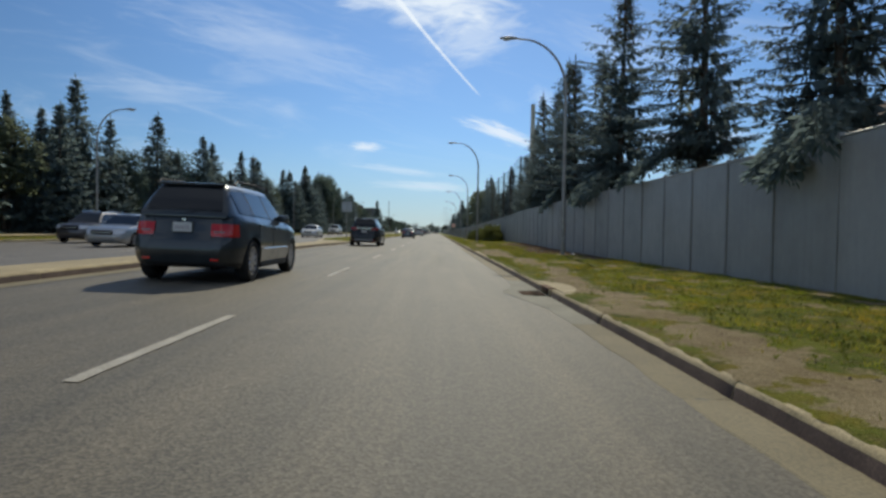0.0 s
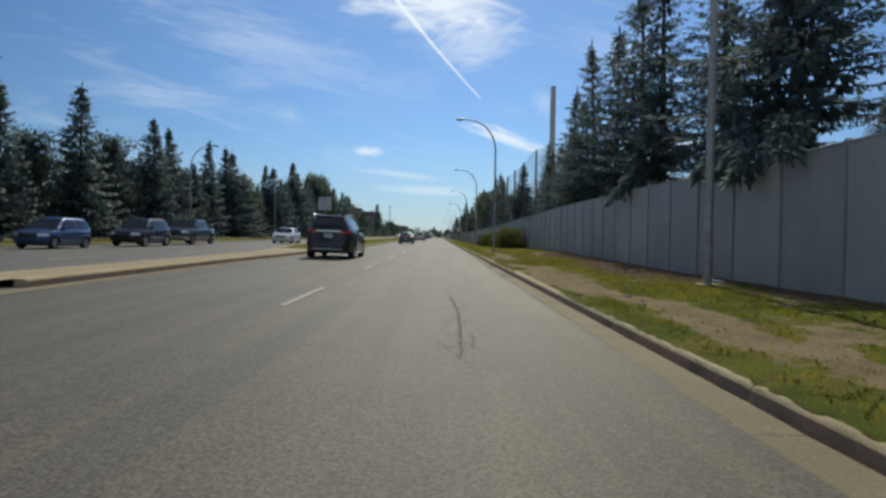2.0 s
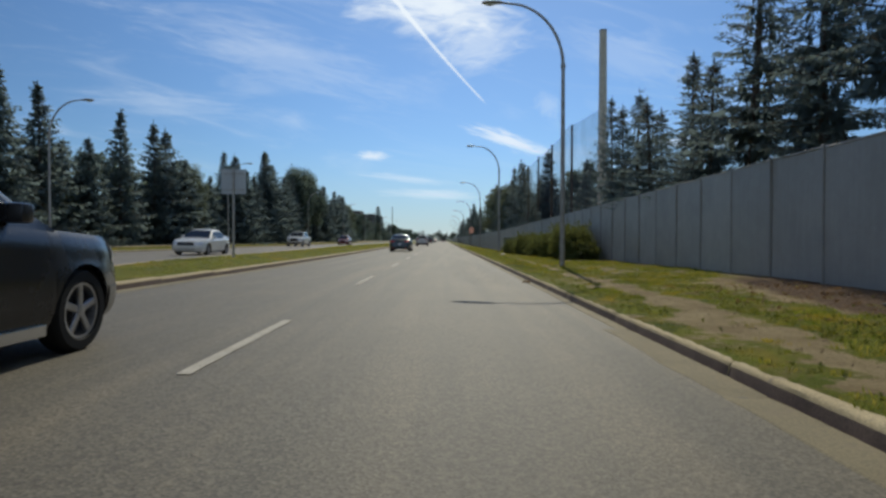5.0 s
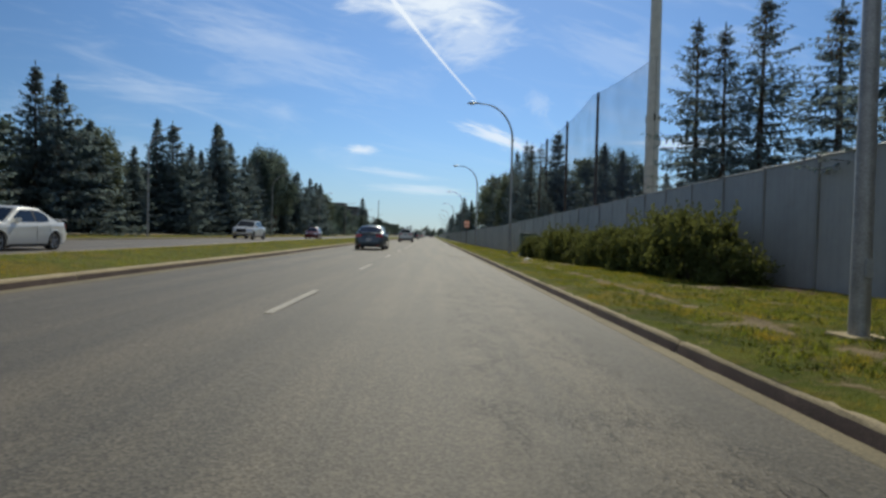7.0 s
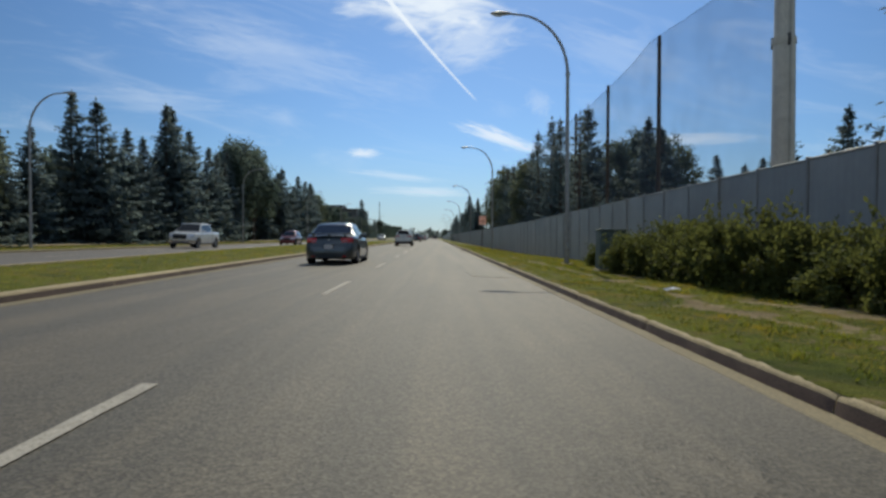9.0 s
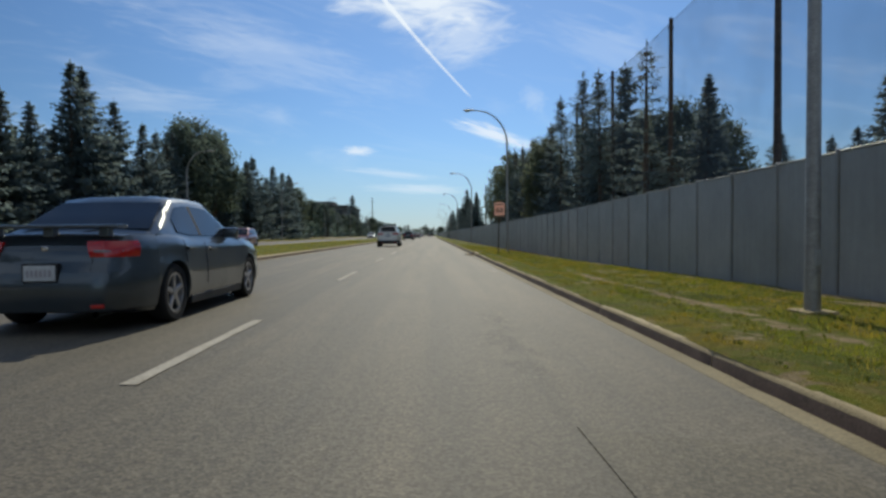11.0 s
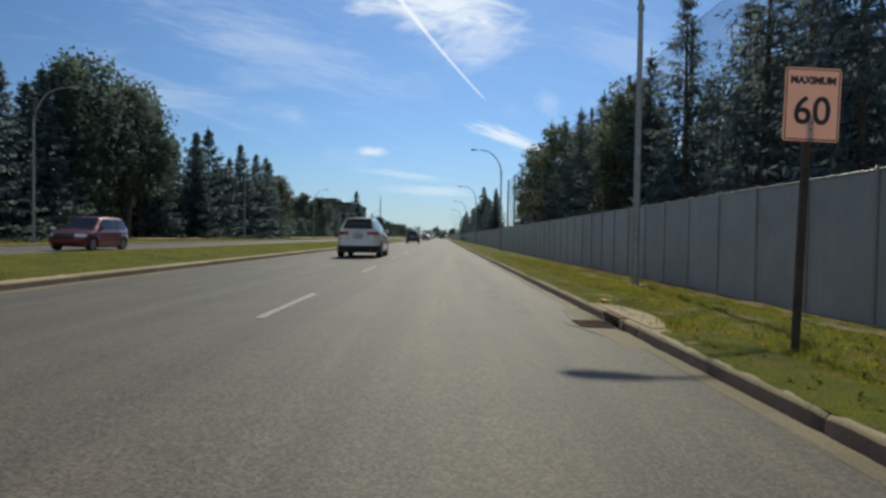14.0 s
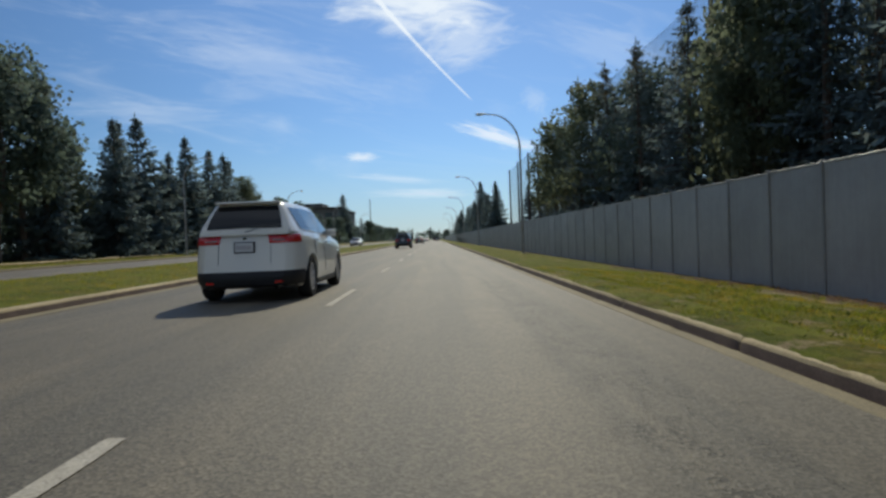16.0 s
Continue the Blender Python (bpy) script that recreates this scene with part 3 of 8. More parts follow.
for i in range(-1, 60):
    share("lane_dash", dash_meshes[(i + 1) % 4], far_line, pose(0, 1.0 + DASH_STEP * i, 0.006))
turn_line = empty("lane_line_turning_bay", (-10.6, 0, opp_z(-10.6)))
tagged(turn_line, "broken white line beside the turning bay", "lane marking", kind="structure")
for i in range(-1, 5):
    share("lane_dash", dash_meshes[i % 4], turn_line, pose(0, 4.0 + DASH_STEP * i, 0.006))


def edge_line(x, y0, y1, z, wid):
    bm = bmesh.new()
    n = int((y1 - y0) / 3)
    prev = None
    for i in range(n + 1):
        y = y0 + (y1 - y0) * i / n
        dx = noise.noise(Vector((x, y * 0.4, 1))) * 0.02
        a, b2 = bm.verts.new((x + dx, y, z + 0.004)), bm.verts.new((x + dx + wid, y, z + 0.004 - CROSS * wid))
        if prev:
            bm.faces.new((prev[0], prev[1], b2, a))
        prev = (a, b2)
    return bm


# ================= cracks, patches =================
def crack_mesh(points, width, seed, zf):
    rnd = random.Random(seed)
    bm = bmesh.new()
    prev = None
    pts = []
    for (ax, ay), (bx, by) in zip(points, points[1:]):
        n = max(2, int(math.hypot(bx - ax, by - ay) / 0.07))
        for i in range(n):
            k = i / n
            pts.append((ax + (bx - ax) * k + rnd.uniform(-0.022, 0.022), ay + (by - ay) * k + rnd.uniform(-0.012, 0.012)))
    pts.append(points[-1])
    gaps = noise.noise
    for i, (x, y) in enumerate(pts):
        a, b2 = pts[max(i - 1, 0)], pts[min(i + 1, len(pts) - 1)]
        if gaps(Vector((seed * 1.7, i * 0.21, 0))) < (-0.12 if width < 0.02 else -0.6):
            prev = None
            continue
        d = Vector((b2[0] - a[0], b2[1] - a[1])).normalized()
        w = width * rnd.uniform(0.15, 0.75) * min(1.0, 0.25 + i / 6, 0.25 + (len(pts) - 1 - i) / 6)
        l, r = (x - d.y * w, y + d.x * w), (x + d.y * w, y - d.x * w)
        vl, vr = bm.verts.new((*l, zf(*l) + 0.0055)), bm.verts.new((*r, zf(*r) + 0.0055))
        if prev:
            bm.faces.new((prev[0], prev[1], vr, vl))
        prev = (vl, vr)
    return bm


road_flat = road_z
cracks = empty("road_cracks")
tagged(cracks, "dark weathered cracks in the asphalt", "road crack", kind="structure")
CRACKS = [
    ([(-5.2, 28.5), (-3.1, 27.88), (-1.9, 27.34), (-0.94, 26.99), (0.1, 26.8), (0.67, 26.69), (1.3, 26.72)], 0.05),
    ([(0.10, 17.3), (0.13, 18.0), (0.15, 18.5), (0.16, 19.1), (0.16, 19.6), (0.17, 20.1), (0.18, 20.7), (0.14, 21.3), (0.10, 22.3)], 0.048),
    ([(0.24, 17.0), (0.22, 17.8), (0.27, 18.6)], 0.020),
    ([(0.08, 22.2), (0.02, 22.8), (-0.08, 23.5)], 0.012),
    ([(1.06, 46.4), (1.02, 48.0), (1.08, 49.6), (1.04, 51.2), (0.9, 52.6)], 0.012),
    ([(-5.0, 89.6), (-1.6, 89.3), (1.2, 89.5)], 0.008),
]
for i, (pts, w) in enumerate(CRACKS):
    part("crack", crack_mesh(pts, w * 0.45, 40 + i, road_flat), M["tar"], cracks)
    if abs(pts[0][0] - pts[-1][0]) < 1.0 and 8 < pts[0][1] < 120:
        rs = random.Random(i)
        for k in range(3):
            (ax, ay), (bx, by) = pts[min(k, len(pts) - 2)], pts[min(k, len(pts) - 2) + 1]
            f = rs.random()
            x0, y0 = ax + (bx - ax) * f, ay + (by - ay) * f
            side = rs.choice((-1, 1))
            part("crack", crack_mesh([(x0, y0), (x0 + side * rs.uniform(0.08, 0.2), y0 + rs.uniform(0.1, 0.5)), (x0 + side * rs.uniform(0.1, 0.35), y0 + rs.uniform(0.5, 1.1))], min(w, 0.014) * 0.42, 400 + i * 7 + k, road_flat), M["tar"], cracks)


def slab(points, z_top, thick, zf, mat, name, parent, bevel=0.0):
    """A flat piece with the given outline, lying on the surface zf."""
    bm = bmesh.new()
    top = [bm.verts.new((x, y, zf(x, y) + z_top)) for x, y in points]
    bot = [bm.verts.new((x, y, zf(x, y) + z_top - thick)) for x, y in points]
    bm.faces.new(top)
    for i in range(len(points)):
        j = (i + 1) % len(points)
        bm.faces.new((top[i], bot[i], bot[j], top[j]))
    bmesh.ops.recalc_face_normals(bm, faces=bm.faces[:])
    if bevel:
        bmesh.ops.bevel(bm, geom=[e for e in bm.edges if all(v.co.z > zf(v.co.x, v.co.y) + z_top - thick / 2 for v in e.verts)], offset=bevel, segments=2, affect="EDGES")
    return part(name, bm, mat, parent)


patches = empty("road_patches")
tagged(patches, "darker rectangular asphalt repairs", "road patch", kind="structure")
slab([(0.55, 75.6), (1.45, 75.4), (1.45, 77.5), (0.5, 77.8)], 0.006, 0.01, road_flat, M["patch"], "patch", patches)
slab([(-4.4, 16.6), (-3.9, 16.55), (-3.88, 17.1), (-4.42, 17.12)], 0.006, 0.01, road_flat, M["patch"], "patch", patches)

# ================= kerbs and gutters =================
INLETS = (9.9, 104.12)
KERB_LEN = 3.0


def near_inlet(y, reach=1.5):
    return any(abs(y - c) < reach for c in INLETS)


def kerb_mesh(seed, length, worn, height=0.128, deep=0.24):
    """One cast length of kerb, its nose rounded and chipped. The face looks to -x, the length runs along +y."""
    rnd = random.Random(seed)
    prof = [(0.0, -0.06), (0.026, height * 0.72), (0.040, height * 0.92), (0.066, height), (deep - 0.02, height + 0.004), (deep, height - 0.02), (deep, -0.06)]
    rows = 30
    bm = bmesh.new()
    rings = []
    for i in range(rows + 1):
        y = length * i / rows
        inset = 0.008 if i in (0, rows) else 0.0
        ring = []
        for k, (x, z) in enumerate(prof):
            chip = worn * max(0.0, noise.noise(Vector((seed * 3.7 + k * 0.25, y * 6.5, 0))) + 0.12) if k in (1, 2, 3) else 0.0
            ring.append(bm.verts.new((x + chip * 0.55 + inset * (k < 4), y + (0.006 if i == 0 else -0.006 if i == rows else 0), z - chip * (0.45 if k > 1 else 0.15) - inset + rnd.uniform(-0.002, 0.002))))
        rings.append(ring)
    for r0, r1 in zip(rings, rings[1:]):
        for k in range(len(prof) - 1):
            bm.faces.new((r0[k], r1[k], r1[k + 1], r0[k + 1]))
    bm.faces.new(rings[0])
    bm.faces.new(rings[-1][::-1])
    bmesh.ops.recalc_face_normals(bm, faces=bm.faces[:])
    me = bpy.data.meshes.new("kerb_stone")
    bm.to_mesh(me)
    bm.free()
    me.materials.append(M["concrete"])
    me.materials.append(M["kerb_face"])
    # the face polygons take the darker concrete, shade put into colour
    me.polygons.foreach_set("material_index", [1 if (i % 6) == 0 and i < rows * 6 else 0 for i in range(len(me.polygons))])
    me.polygons.foreach_set("use_smooth", [True] * len(me.polygons))
    me.set_sharp_from_angle(angle=radians(40))
    return me


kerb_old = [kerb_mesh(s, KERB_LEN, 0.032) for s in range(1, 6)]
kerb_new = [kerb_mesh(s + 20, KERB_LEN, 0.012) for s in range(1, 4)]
kerb_r = empty("kerb_right", (KERB_X, 0, 0))
tagged(kerb_r, "chipped pale concrete kerb beside the gutter", "kerb", kind="structure")
i = 0
y = -11.35
while y < 330:
    hit_inlet = [c for c in INLETS if abs(y + KERB_LEN / 2 - c) < KERB_LEN / 2 + 0.35]
    old = y < 46
    me = (kerb_old if old else kerb_new)[i % (5 if old else 3)]
    if not hit_inlet:
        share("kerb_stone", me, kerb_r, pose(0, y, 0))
        y += KERB_LEN
    else:
        c = hit_inlet[0]
        start, end = c - 0.36, c + 0.36
        if start - y > 0.05:
            m = pose(0, y, 0) @ Matrix.Diagonal((1, (start - y) / KERB_LEN, 1, 1))
            share("kerb_stone", me, kerb_r, m)
        y = end
    i += 1
far_kerb = part("kerb_length", box_bm(0, 0.24, 330, Y_FAR, -0.06, 0.125, 0.02), M["concrete"], kerb_r)

kerb_m = empty("kerb_median", (0, 0, 0))
tagged(kerb_m, "pale concrete kerb along the median", "kerb", kind="structure")
for i in range(96):
    yy = -12.0 + KERB_LEN * i
    if abs(yy + 1.5 - 18.4) < 1.5:
        continue
    me = (kerb_old if yy < 40 else kerb_new)[i % 3]
    x0, x1 = med_x(yy), med_x(yy + KERB_LEN)
    share("kerb_stone", me, kerb_m, pose(x1, yy + KERB_LEN, road_z(x1, yy + 1.5), 0, 0, 180 - math.degrees(math.atan2(x1 - x0, KERB_LEN))))
part("kerb_length", box_bm(-6.55 - 0.24, -6.55, 276, Y_FAR, road_z(-6.55, 300) - 0.06, road_z(-6.55, 300) + 0.125, 0.02), M["concrete"], kerb_m)
kerb_f = empty("kerb_oncoming_side", (0, 0, 0))
tagged(kerb_f, "low concrete kerb on the far side", "kerb", kind="structure")
part("kerb_length", box_bm(OPP_FAR - 0.24, OPP_FAR, Y_NEAR, Y_FAR, 0.05, opp_z(OPP_FAR) + 0.11, 0.02), M["concrete"], kerb_f)


def sloped_kerb():
    bm = bmesh.new()
    prev = None
    for y in [Y_NEAR, 10, 24, 36, 40, 44, 48, 52, 60, 100, 160, 240, 400, Y_FAR]:
        x = median_far(y)
        z = opp_z(x)
        ring = [bm.verts.new(p) for p in ((x, y, z - 0.05), (x, y, z + 0.10), (x + 0.03, y, z + 0.12), (x + 0.22, y, z + 0.12), (x + 0.22, y, z - 0.05))]
        if prev:
            for k in range(4):
                bm.faces.new((prev[k], ring[k], ring[k + 1], prev[k + 1]))
        prev = ring
    bmesh.ops.recalc_face_normals(bm, faces=bm.faces[:])
    return bm


part("kerb_length", sloped_kerb(), M["concrete"], kerb_f)

gutter = empty("gutter_right")
tagged(gutter, "sand-stained concrete gutter strip", "gutter", kind="structure")


def gutter_mesh(seed, length, edge=1.53):
    bm = bmesh.new()
    n = 12
    prev = None
    for i in range(n + 1):
        y = length * i / n
        ins = 0.006 if i in (0, n) else 0
        e = edge + noise.noise(Vector((seed * 5.3, y * 1.4, 2))) * (0.045 if edge < 1.6 else 0.012)
        ring = [bm.verts.new((e, y, road_z(e) + 0.001)), bm.verts.new((e + 0.01, y, road_z(e) + 0.007 - ins)), bm.verts.new((max(1.68, edge + 0.05), y, 0.010 - ins)), bm.verts.new((KERB_X + 0.03, y, 0.010 - ins))]
        if prev:
            for k in range(3):
                bm.faces.new((prev[k], ring[k], ring[k + 1], prev[k + 1]))
        prev = ring
    bmesh.ops.recalc_face_normals(bm, faces=bm.faces[:])
    for f in bm.faces:
        if f.normal.z < 0:
            f.normal_flip()
    me = bpy.data.meshes.new("gutter_slab")
    bm.to_mesh(me)
    bm.free()
    me.materials.append(M["gutter"])
    return me


gutter_meshes = [gutter_mesh(s, KERB_LEN - 0.008) for s in range(5)]
gutter_slim = [gutter_mesh(s + 9, KERB_LEN - 0.008, 1.69) for s in range(5)]
gutter_grey = [me.copy() for me in gutter_meshes]
for me in gutter_grey:
    me.materials[0] = M["apron"]
for i in range(110):
    yy = -11.35 + KERB_LEN * i
    share("gutter_slab", (gutter_grey if abs(yy + 1.5 - INLETS[0]) < 1.9 else gutter_meshes if yy < 38 or abs(yy + 1.5 - INLETS[1]) < 2.6 else gutter_slim)[i % 5], gutter, pose(0, yy, 0))
part("gutter_length", edge_line(1.70, 318.6, Y_FAR, road_z(1.70), 0.13), M["gutter"], gutter)
med_gutter = empty("gutter_median")
tagged(med_gutter, "pale strip of concrete along the median kerb", "gutter", kind="structure")
bm = bmesh.new()
prev = None
for yy in [Y_NEAR + 2.0 * k for k in range(90)] + [170, 200, 300, 450, Y_FAR]:
    pair = [bm.verts.new((med_x(yy) + d, yy, road_z(med_x(yy) + d, yy) + 0.006)) for d in (-0.02, 0.30 + noise.noise(Vector((0, yy, 6))) * 0.03)]
    if prev:
        bm.faces.new((prev[0], prev[1], pair[1], pair[0]))
    prev = pair
part("gutter_length", bm, M["gutter"], med_gutter)


def storm_inlet(yc, broad_apron):
    """A storm drain: apron of pale concrete, iron grate, steel lintel over the throat and a cover slab."""
    e = empty("storm_drain", (0, yc, 0))
    tagged(e, "storm drain with iron grate, rusty lintel and broad concrete apron" if broad_apron else "storm drain with iron grate and rusty lintel in the kerb", "storm drain")
    edge = [(1.50, -1.9), (1.39, -1.28), (1.30, -0.77), (1.15, -0.15), (1.17, 0.33), (1.30, 0.72), (1.39, 1.06), (1.46, 1.7), (1.50, 2.5)]
    if not broad_apron:
        edge = [(1.50 - (1.50 - x) * 0.55, y * 0.42) for x, y in edge]
    slab(edge[::-1] + [(1.57, edge[0][1]), (1.57, edge[-1][1])], 0.006, 0.03, lambda x, y: road_z(x), M["apron"], "apron", e)
    bm = box_bm(1.40, 1.79, -0.28, 0.28, -0.05, 0.0185)
    part("grate_frame", bm, M["iron"], e)
    slat_me = None
    for k in range(11):
        yy = -0.255 + 0.051 * k
        if slat_me is None:
            ob = part("grate_bar", box_bm(1.42, 1.77, -0.011, 0.011, 0.014, 0.029, 0.003, 1), M["rust"], e)
            slat_me = ob.data
            ob.matrix_basis = pose(0, yy, 0)
        else:
            share("grate_bar", slat_me, e, pose(0, yy, 0))
    # solid block, its dark colour stands in for the shade inside
    part("throat", box_bm(KERB_X + 0.10, KERB_X + 0.30, -0.31, 0.31, -0.06, 0.085), M["tar"], e, "dark block painted for the shaded throat")
    part("lintel", box_bm(KERB_X - 0.01, KERB_X + 0.10, -0.33, 0.33, 0.075, 0.135, 0.006), M["rust"], e, "rusty steel lintel")
    bulge = [(KERB_X + 0.09, -1.1), (KERB_X + 0.23, -1.1)] + [(KERB_X + 0.25 + 0.20 * math.sin(math.pi * k / 10) ** 0.8, -1.0 + 2.1 * k / 10) for k in range(11)] + [(KERB_X + 0.09, 1.2)]
    slab(bulge[::-1], 0.139, 0.09, lambda x, y: 0.0, M["concrete"], "cover_slab", e)
    for s in (-1, 1):
        part("cheek", box_bm(KERB_X, KERB_X + 0.12, s * 0.35 - 0.04, s * 0.35 + 0.04, -0.05, 0.12, 0.01), M["concrete"], e)
    rnd = random.Random(int(yc))
    bm = bmesh.new()
    for k in range(60):
        x, y2 = rnd.gauss(1.68, 0.07), rnd.gauss(0.05, 0.2)
        a = rnd.uniform(0, 6.28)
        d, w2 = Vector((math.cos(a), math.sin(a), 0)) * rnd.uniform(0.02, 0.05), Vector((-math.sin(a), math.cos(a), 0)) * 0.012
        c = Vector((x, y2, 0.028 + rnd.uniform(0, 0.03)))
        bm.faces.new([bm.verts.new(p) for p in (c - d, c + w2, c + d + Vector((0, 0, rnd.uniform(-0.01, 0.02))), c - w2)])
    part("leaf_debris", bm, M["mulch"], e, "dead leaves caught on the grate")["kind"] = "stuff"
    return e


for c in INLETS:
    storm_inlet(c, c < 50)
med_inlet = empty("storm_drain", (MED_X, 18.4, road_z(MED_X)))
tagged(med_inlet, "storm drain opening in the median kerb", "storm drain")
part("lintel", box_bm(-0.24, 0.01, -1.5, 1.6, 0.075, 0.13, 0.015), M["concrete"], med_inlet)
# opening filled with a block coloured dark for the shade in it
part("throat", box_bm(-0.22, -0.06, -0.45, 0.45, -0.05, 0.078), M["tar"], med_inlet, "dark block painted for the shaded throat")
for s0, s1 in ((-1.5, -0.45), (0.45, 1.6)):
    part("cheek", box_bm(-0.24, 0.0, s0, s1, -0.05, 0.076, 0.006), M["concrete"], med_inlet)
part("grate", box_bm(0.02, 0.34, -0.4, 0.4, -0.02, 0.012, 0.004), M["iron"], med_inlet)


# ================= verges and median =================
# clumps of turf that hold on along the kerb and patches of bare path: (x, y, half width, half length, how far grown over)
TURF = [(2.2, 20.4, 0.26, 0.75, 0.9), (2.2, 19.1, 0.26, 0.5, 0.7), (3.9, 22.6, 1.15, 2.2, 0.55), (2.0, 32.4, 0.14, 1.7, 0.8), (1.92, 30.1, 0.12, 0.3, 1.0),
        (2.15, 29.7, 0.26, 0.32, 0.8), (2.05, 29.0, 0.2, 0.3, 0.9), (3.4, 32.7, 0.95, 1.2, 0.9), (2.9, 35.6, 0.7, 2.2, 0.6), (5.2, 34.8, 0.5, 0.9, 0.7),
        (2.5, 22.9, 0.4, 1.3, -0.8), (2.4, 30.9, 0.28, 0.8, -0.8), (2.35, 24.6, 0.45, 1.2, -0.5), (3.0, 21.0, 0.4, 0.9, -0.9), (2.7, 19.4, 0.3, 0.6, -0.6), (5.3, 30.2, 0.9, 3.6, -0.8)]


def turf(x, y):
    """Sum of the clumps at a place, ragged at their edges; below nothing where the path is worn."""
    total = 0.0
    for cx, cy, rx, ry, much in TURF:
        if abs(y - cy) < 1.6 * ry:
            d = math.hypot((x - cx) / rx, (y - cy) / ry) + 0.8 * noise.noise(Vector((x * 3.1, y * 2.4, 21.0))) + 0.35 * noise.noise(Vector((x * 8.0, y * 7.0, 25.0)))
            total += much * max(0.0, min(1.0, (1.25 - d) / 0.4))
    return total


def bare(x, y):
    """How far the turf is worn to earth, 0 to 1."""
    n1 = noise.noise(Vector((x * 0.55, y * 0.30, 5.0)))
    n2 = noise.noise(Vector((x * 1.8, y * 1.1, 9.0)))
    path_x = lerp(y, [(-10, 2.45), (10, 2.4), (14, 2.95), (20, 2.9), (24, 2.6), (34, 2.5), (42, 2.95), (60, 3.25), (200, 3.3)]) + 0.22 * noise.noise(Vector((0, y * 0.3, 1)))
    wide = lerp(y, [(-10, 0.8), (10, 0.7), (14, 0.42), (20, 0.48), (24, 0.85), (32, 0.8), (40, 0.45), (48, 0.18), (60, 0.14), (85, 0.22), (96, 0.04), (130, 0.0)])
    path = max(0.0, 1.0 - abs(x - path_x) / max(wide, 0.01) * 0.8) if wide > 0.02 else 0.0
    worn = lerp(y, [(-10, 0.66), (10, 0.66), (15, 0.8), (40, 0.9), (50, 0.6), (90, 0.55), (100, 0.2), (200, 0.15)])
    n3 = noise.noise(Vector((x * 3.6, y * 2.6, 4.0)))
    v = path * worn * 1.15 + max(0.0, n1 - 0.02) * lerp(y, [(10, 0.45), (16, 1.0)]) * (0.35 + worn * 0.6) + n2 * 0.62 + n3 * 0.58 + 0.05
    foot = max(0.0, (x - fence_x(y) + (1.7 if 22 < y < 46 else 1.1)) / 0.9) * lerp(y, [(0, 0.25), (24, 0.4), (30, 1.0), (44, 1.0), (48, 0.2), (58, 0.3), (104, 0.35), (118, 0.9), (150, 0.8)])
    v += foot * 0.8
    if 24 < y < 45 and x > 4.0:
        v += 0.95 * max(0, min(1, (x - 4.1) / 0.8)) * max(0.0, noise.noise(Vector((x * 0.5, y * 0.3, 7))) + 0.42)
    if y > 96 and x > 4.2:
        v += 0.8 * max(0, min(1, (x - 4.2) / 1.5)) * max(0.0, noise.noise(Vector((x * 0.6, y * 0.3, 17))) + 0.25)
    return max(0.0, min(1.0, v - 0.9 * turf(x, y)))


V_COLS = 36
v_ys = [Y_NEAR + 0.2 * k for k in range(735)] + [134, 137, 141, 146, 152, 160, 170, 185, 205, 230, 270, 330, 420, 520, Y_FAR]


def lap(y):
    """Soil and grass creep over the back of the kerb."""
    if near_inlet(y, 1.15):
        return 0.235
    base = lerp(y, [(22, 0.06), (25, 0.15), (34, 0.15), (40, 0.06)])
    return max(0.025, min(0.235, base + 0.035 * noise.noise(Vector((3, y * 0.5, 0))) + 0.008 * noise.noise(Vector((7, y * 1.3, 0)))))


def verge_x(k, y):
    if k < 2:
        return KERB_X + lap(y) + 0.03 * k
    if k < V_COLS:
        return KERB_X + 0.235 + (fence_x(y) - KERB_X - 0.235) * k / (V_COLS - 1)
    return (8.6, 11.0, 14.6)[k - V_COLS]


v_w = V_COLS + 3
v_pts = [(verge_x(k, y), y, (0.122, 0.138, 0.138, 0.138)[k] if k < 4 and not near_inlet(y, 1.15) else verge_z(min(verge_x(k, y), fence_x(y)), y)) for y in v_ys for k in range(v_w)]
verge = raw("verge_right", v_pts, [(j * v_w + i, j * v_w + i + 1, (j + 1) * v_w + i + 1, (j + 1) * v_w + i) for j in range(len(v_ys) - 1) for i in range(v_w - 1)], M["verge"])
verge.data.polygons.foreach_set("use_smooth", [True] * len(verge.data.polygons))
attr = verge.data.attributes.new("bare", "FLOAT", "POINT")
attr.data.foreach_set("value", [bare(p[0], p[1]) for p in v_pts])
def litter(x, y):
    """Dark soil and dead needles along the foot of the fence and under the shrubs."""
    reach = max(0.0, min(1.0, (x - fence_x(y) + lerp(y, [(22, 1.7), (26, 2.6), (38, 2.6), (44, 1.7)])) / 0.9))
    return reach * lerp(y, [(18, 0.25), (23, 0.95), (43, 0.95), (47, 0.2), (58, 0.8), (77, 0.8), (81, 0.1), (106, 0.2), (116, 0.75), (150, 0.7)])


attr = verge.data.attributes.new("litter", "FLOAT", "POINT")
attr.data.foreach_set("value", [litter(p[0], p[1]) for p in v_pts])
tagged(verge, "patchy grass verge with worn earth along the kerb", "grass verge", kind="structure")

def med_top(y):
    return road_z(med_x(y), y) + 0.122


def median_z(x, y):
    k = (med_x(y) - 0.24 - x) / max(0.3, med_x(y) - 0.24 - median_far(y))
    edge = opp_z(median_far(y)) + 0.115
    return med_top(y) + (edge - med_top(y)) * k + 0.09 * math.sin(math.pi * max(0, min(1, k))) * (1 if y > 50 else 0.2) - 0.004


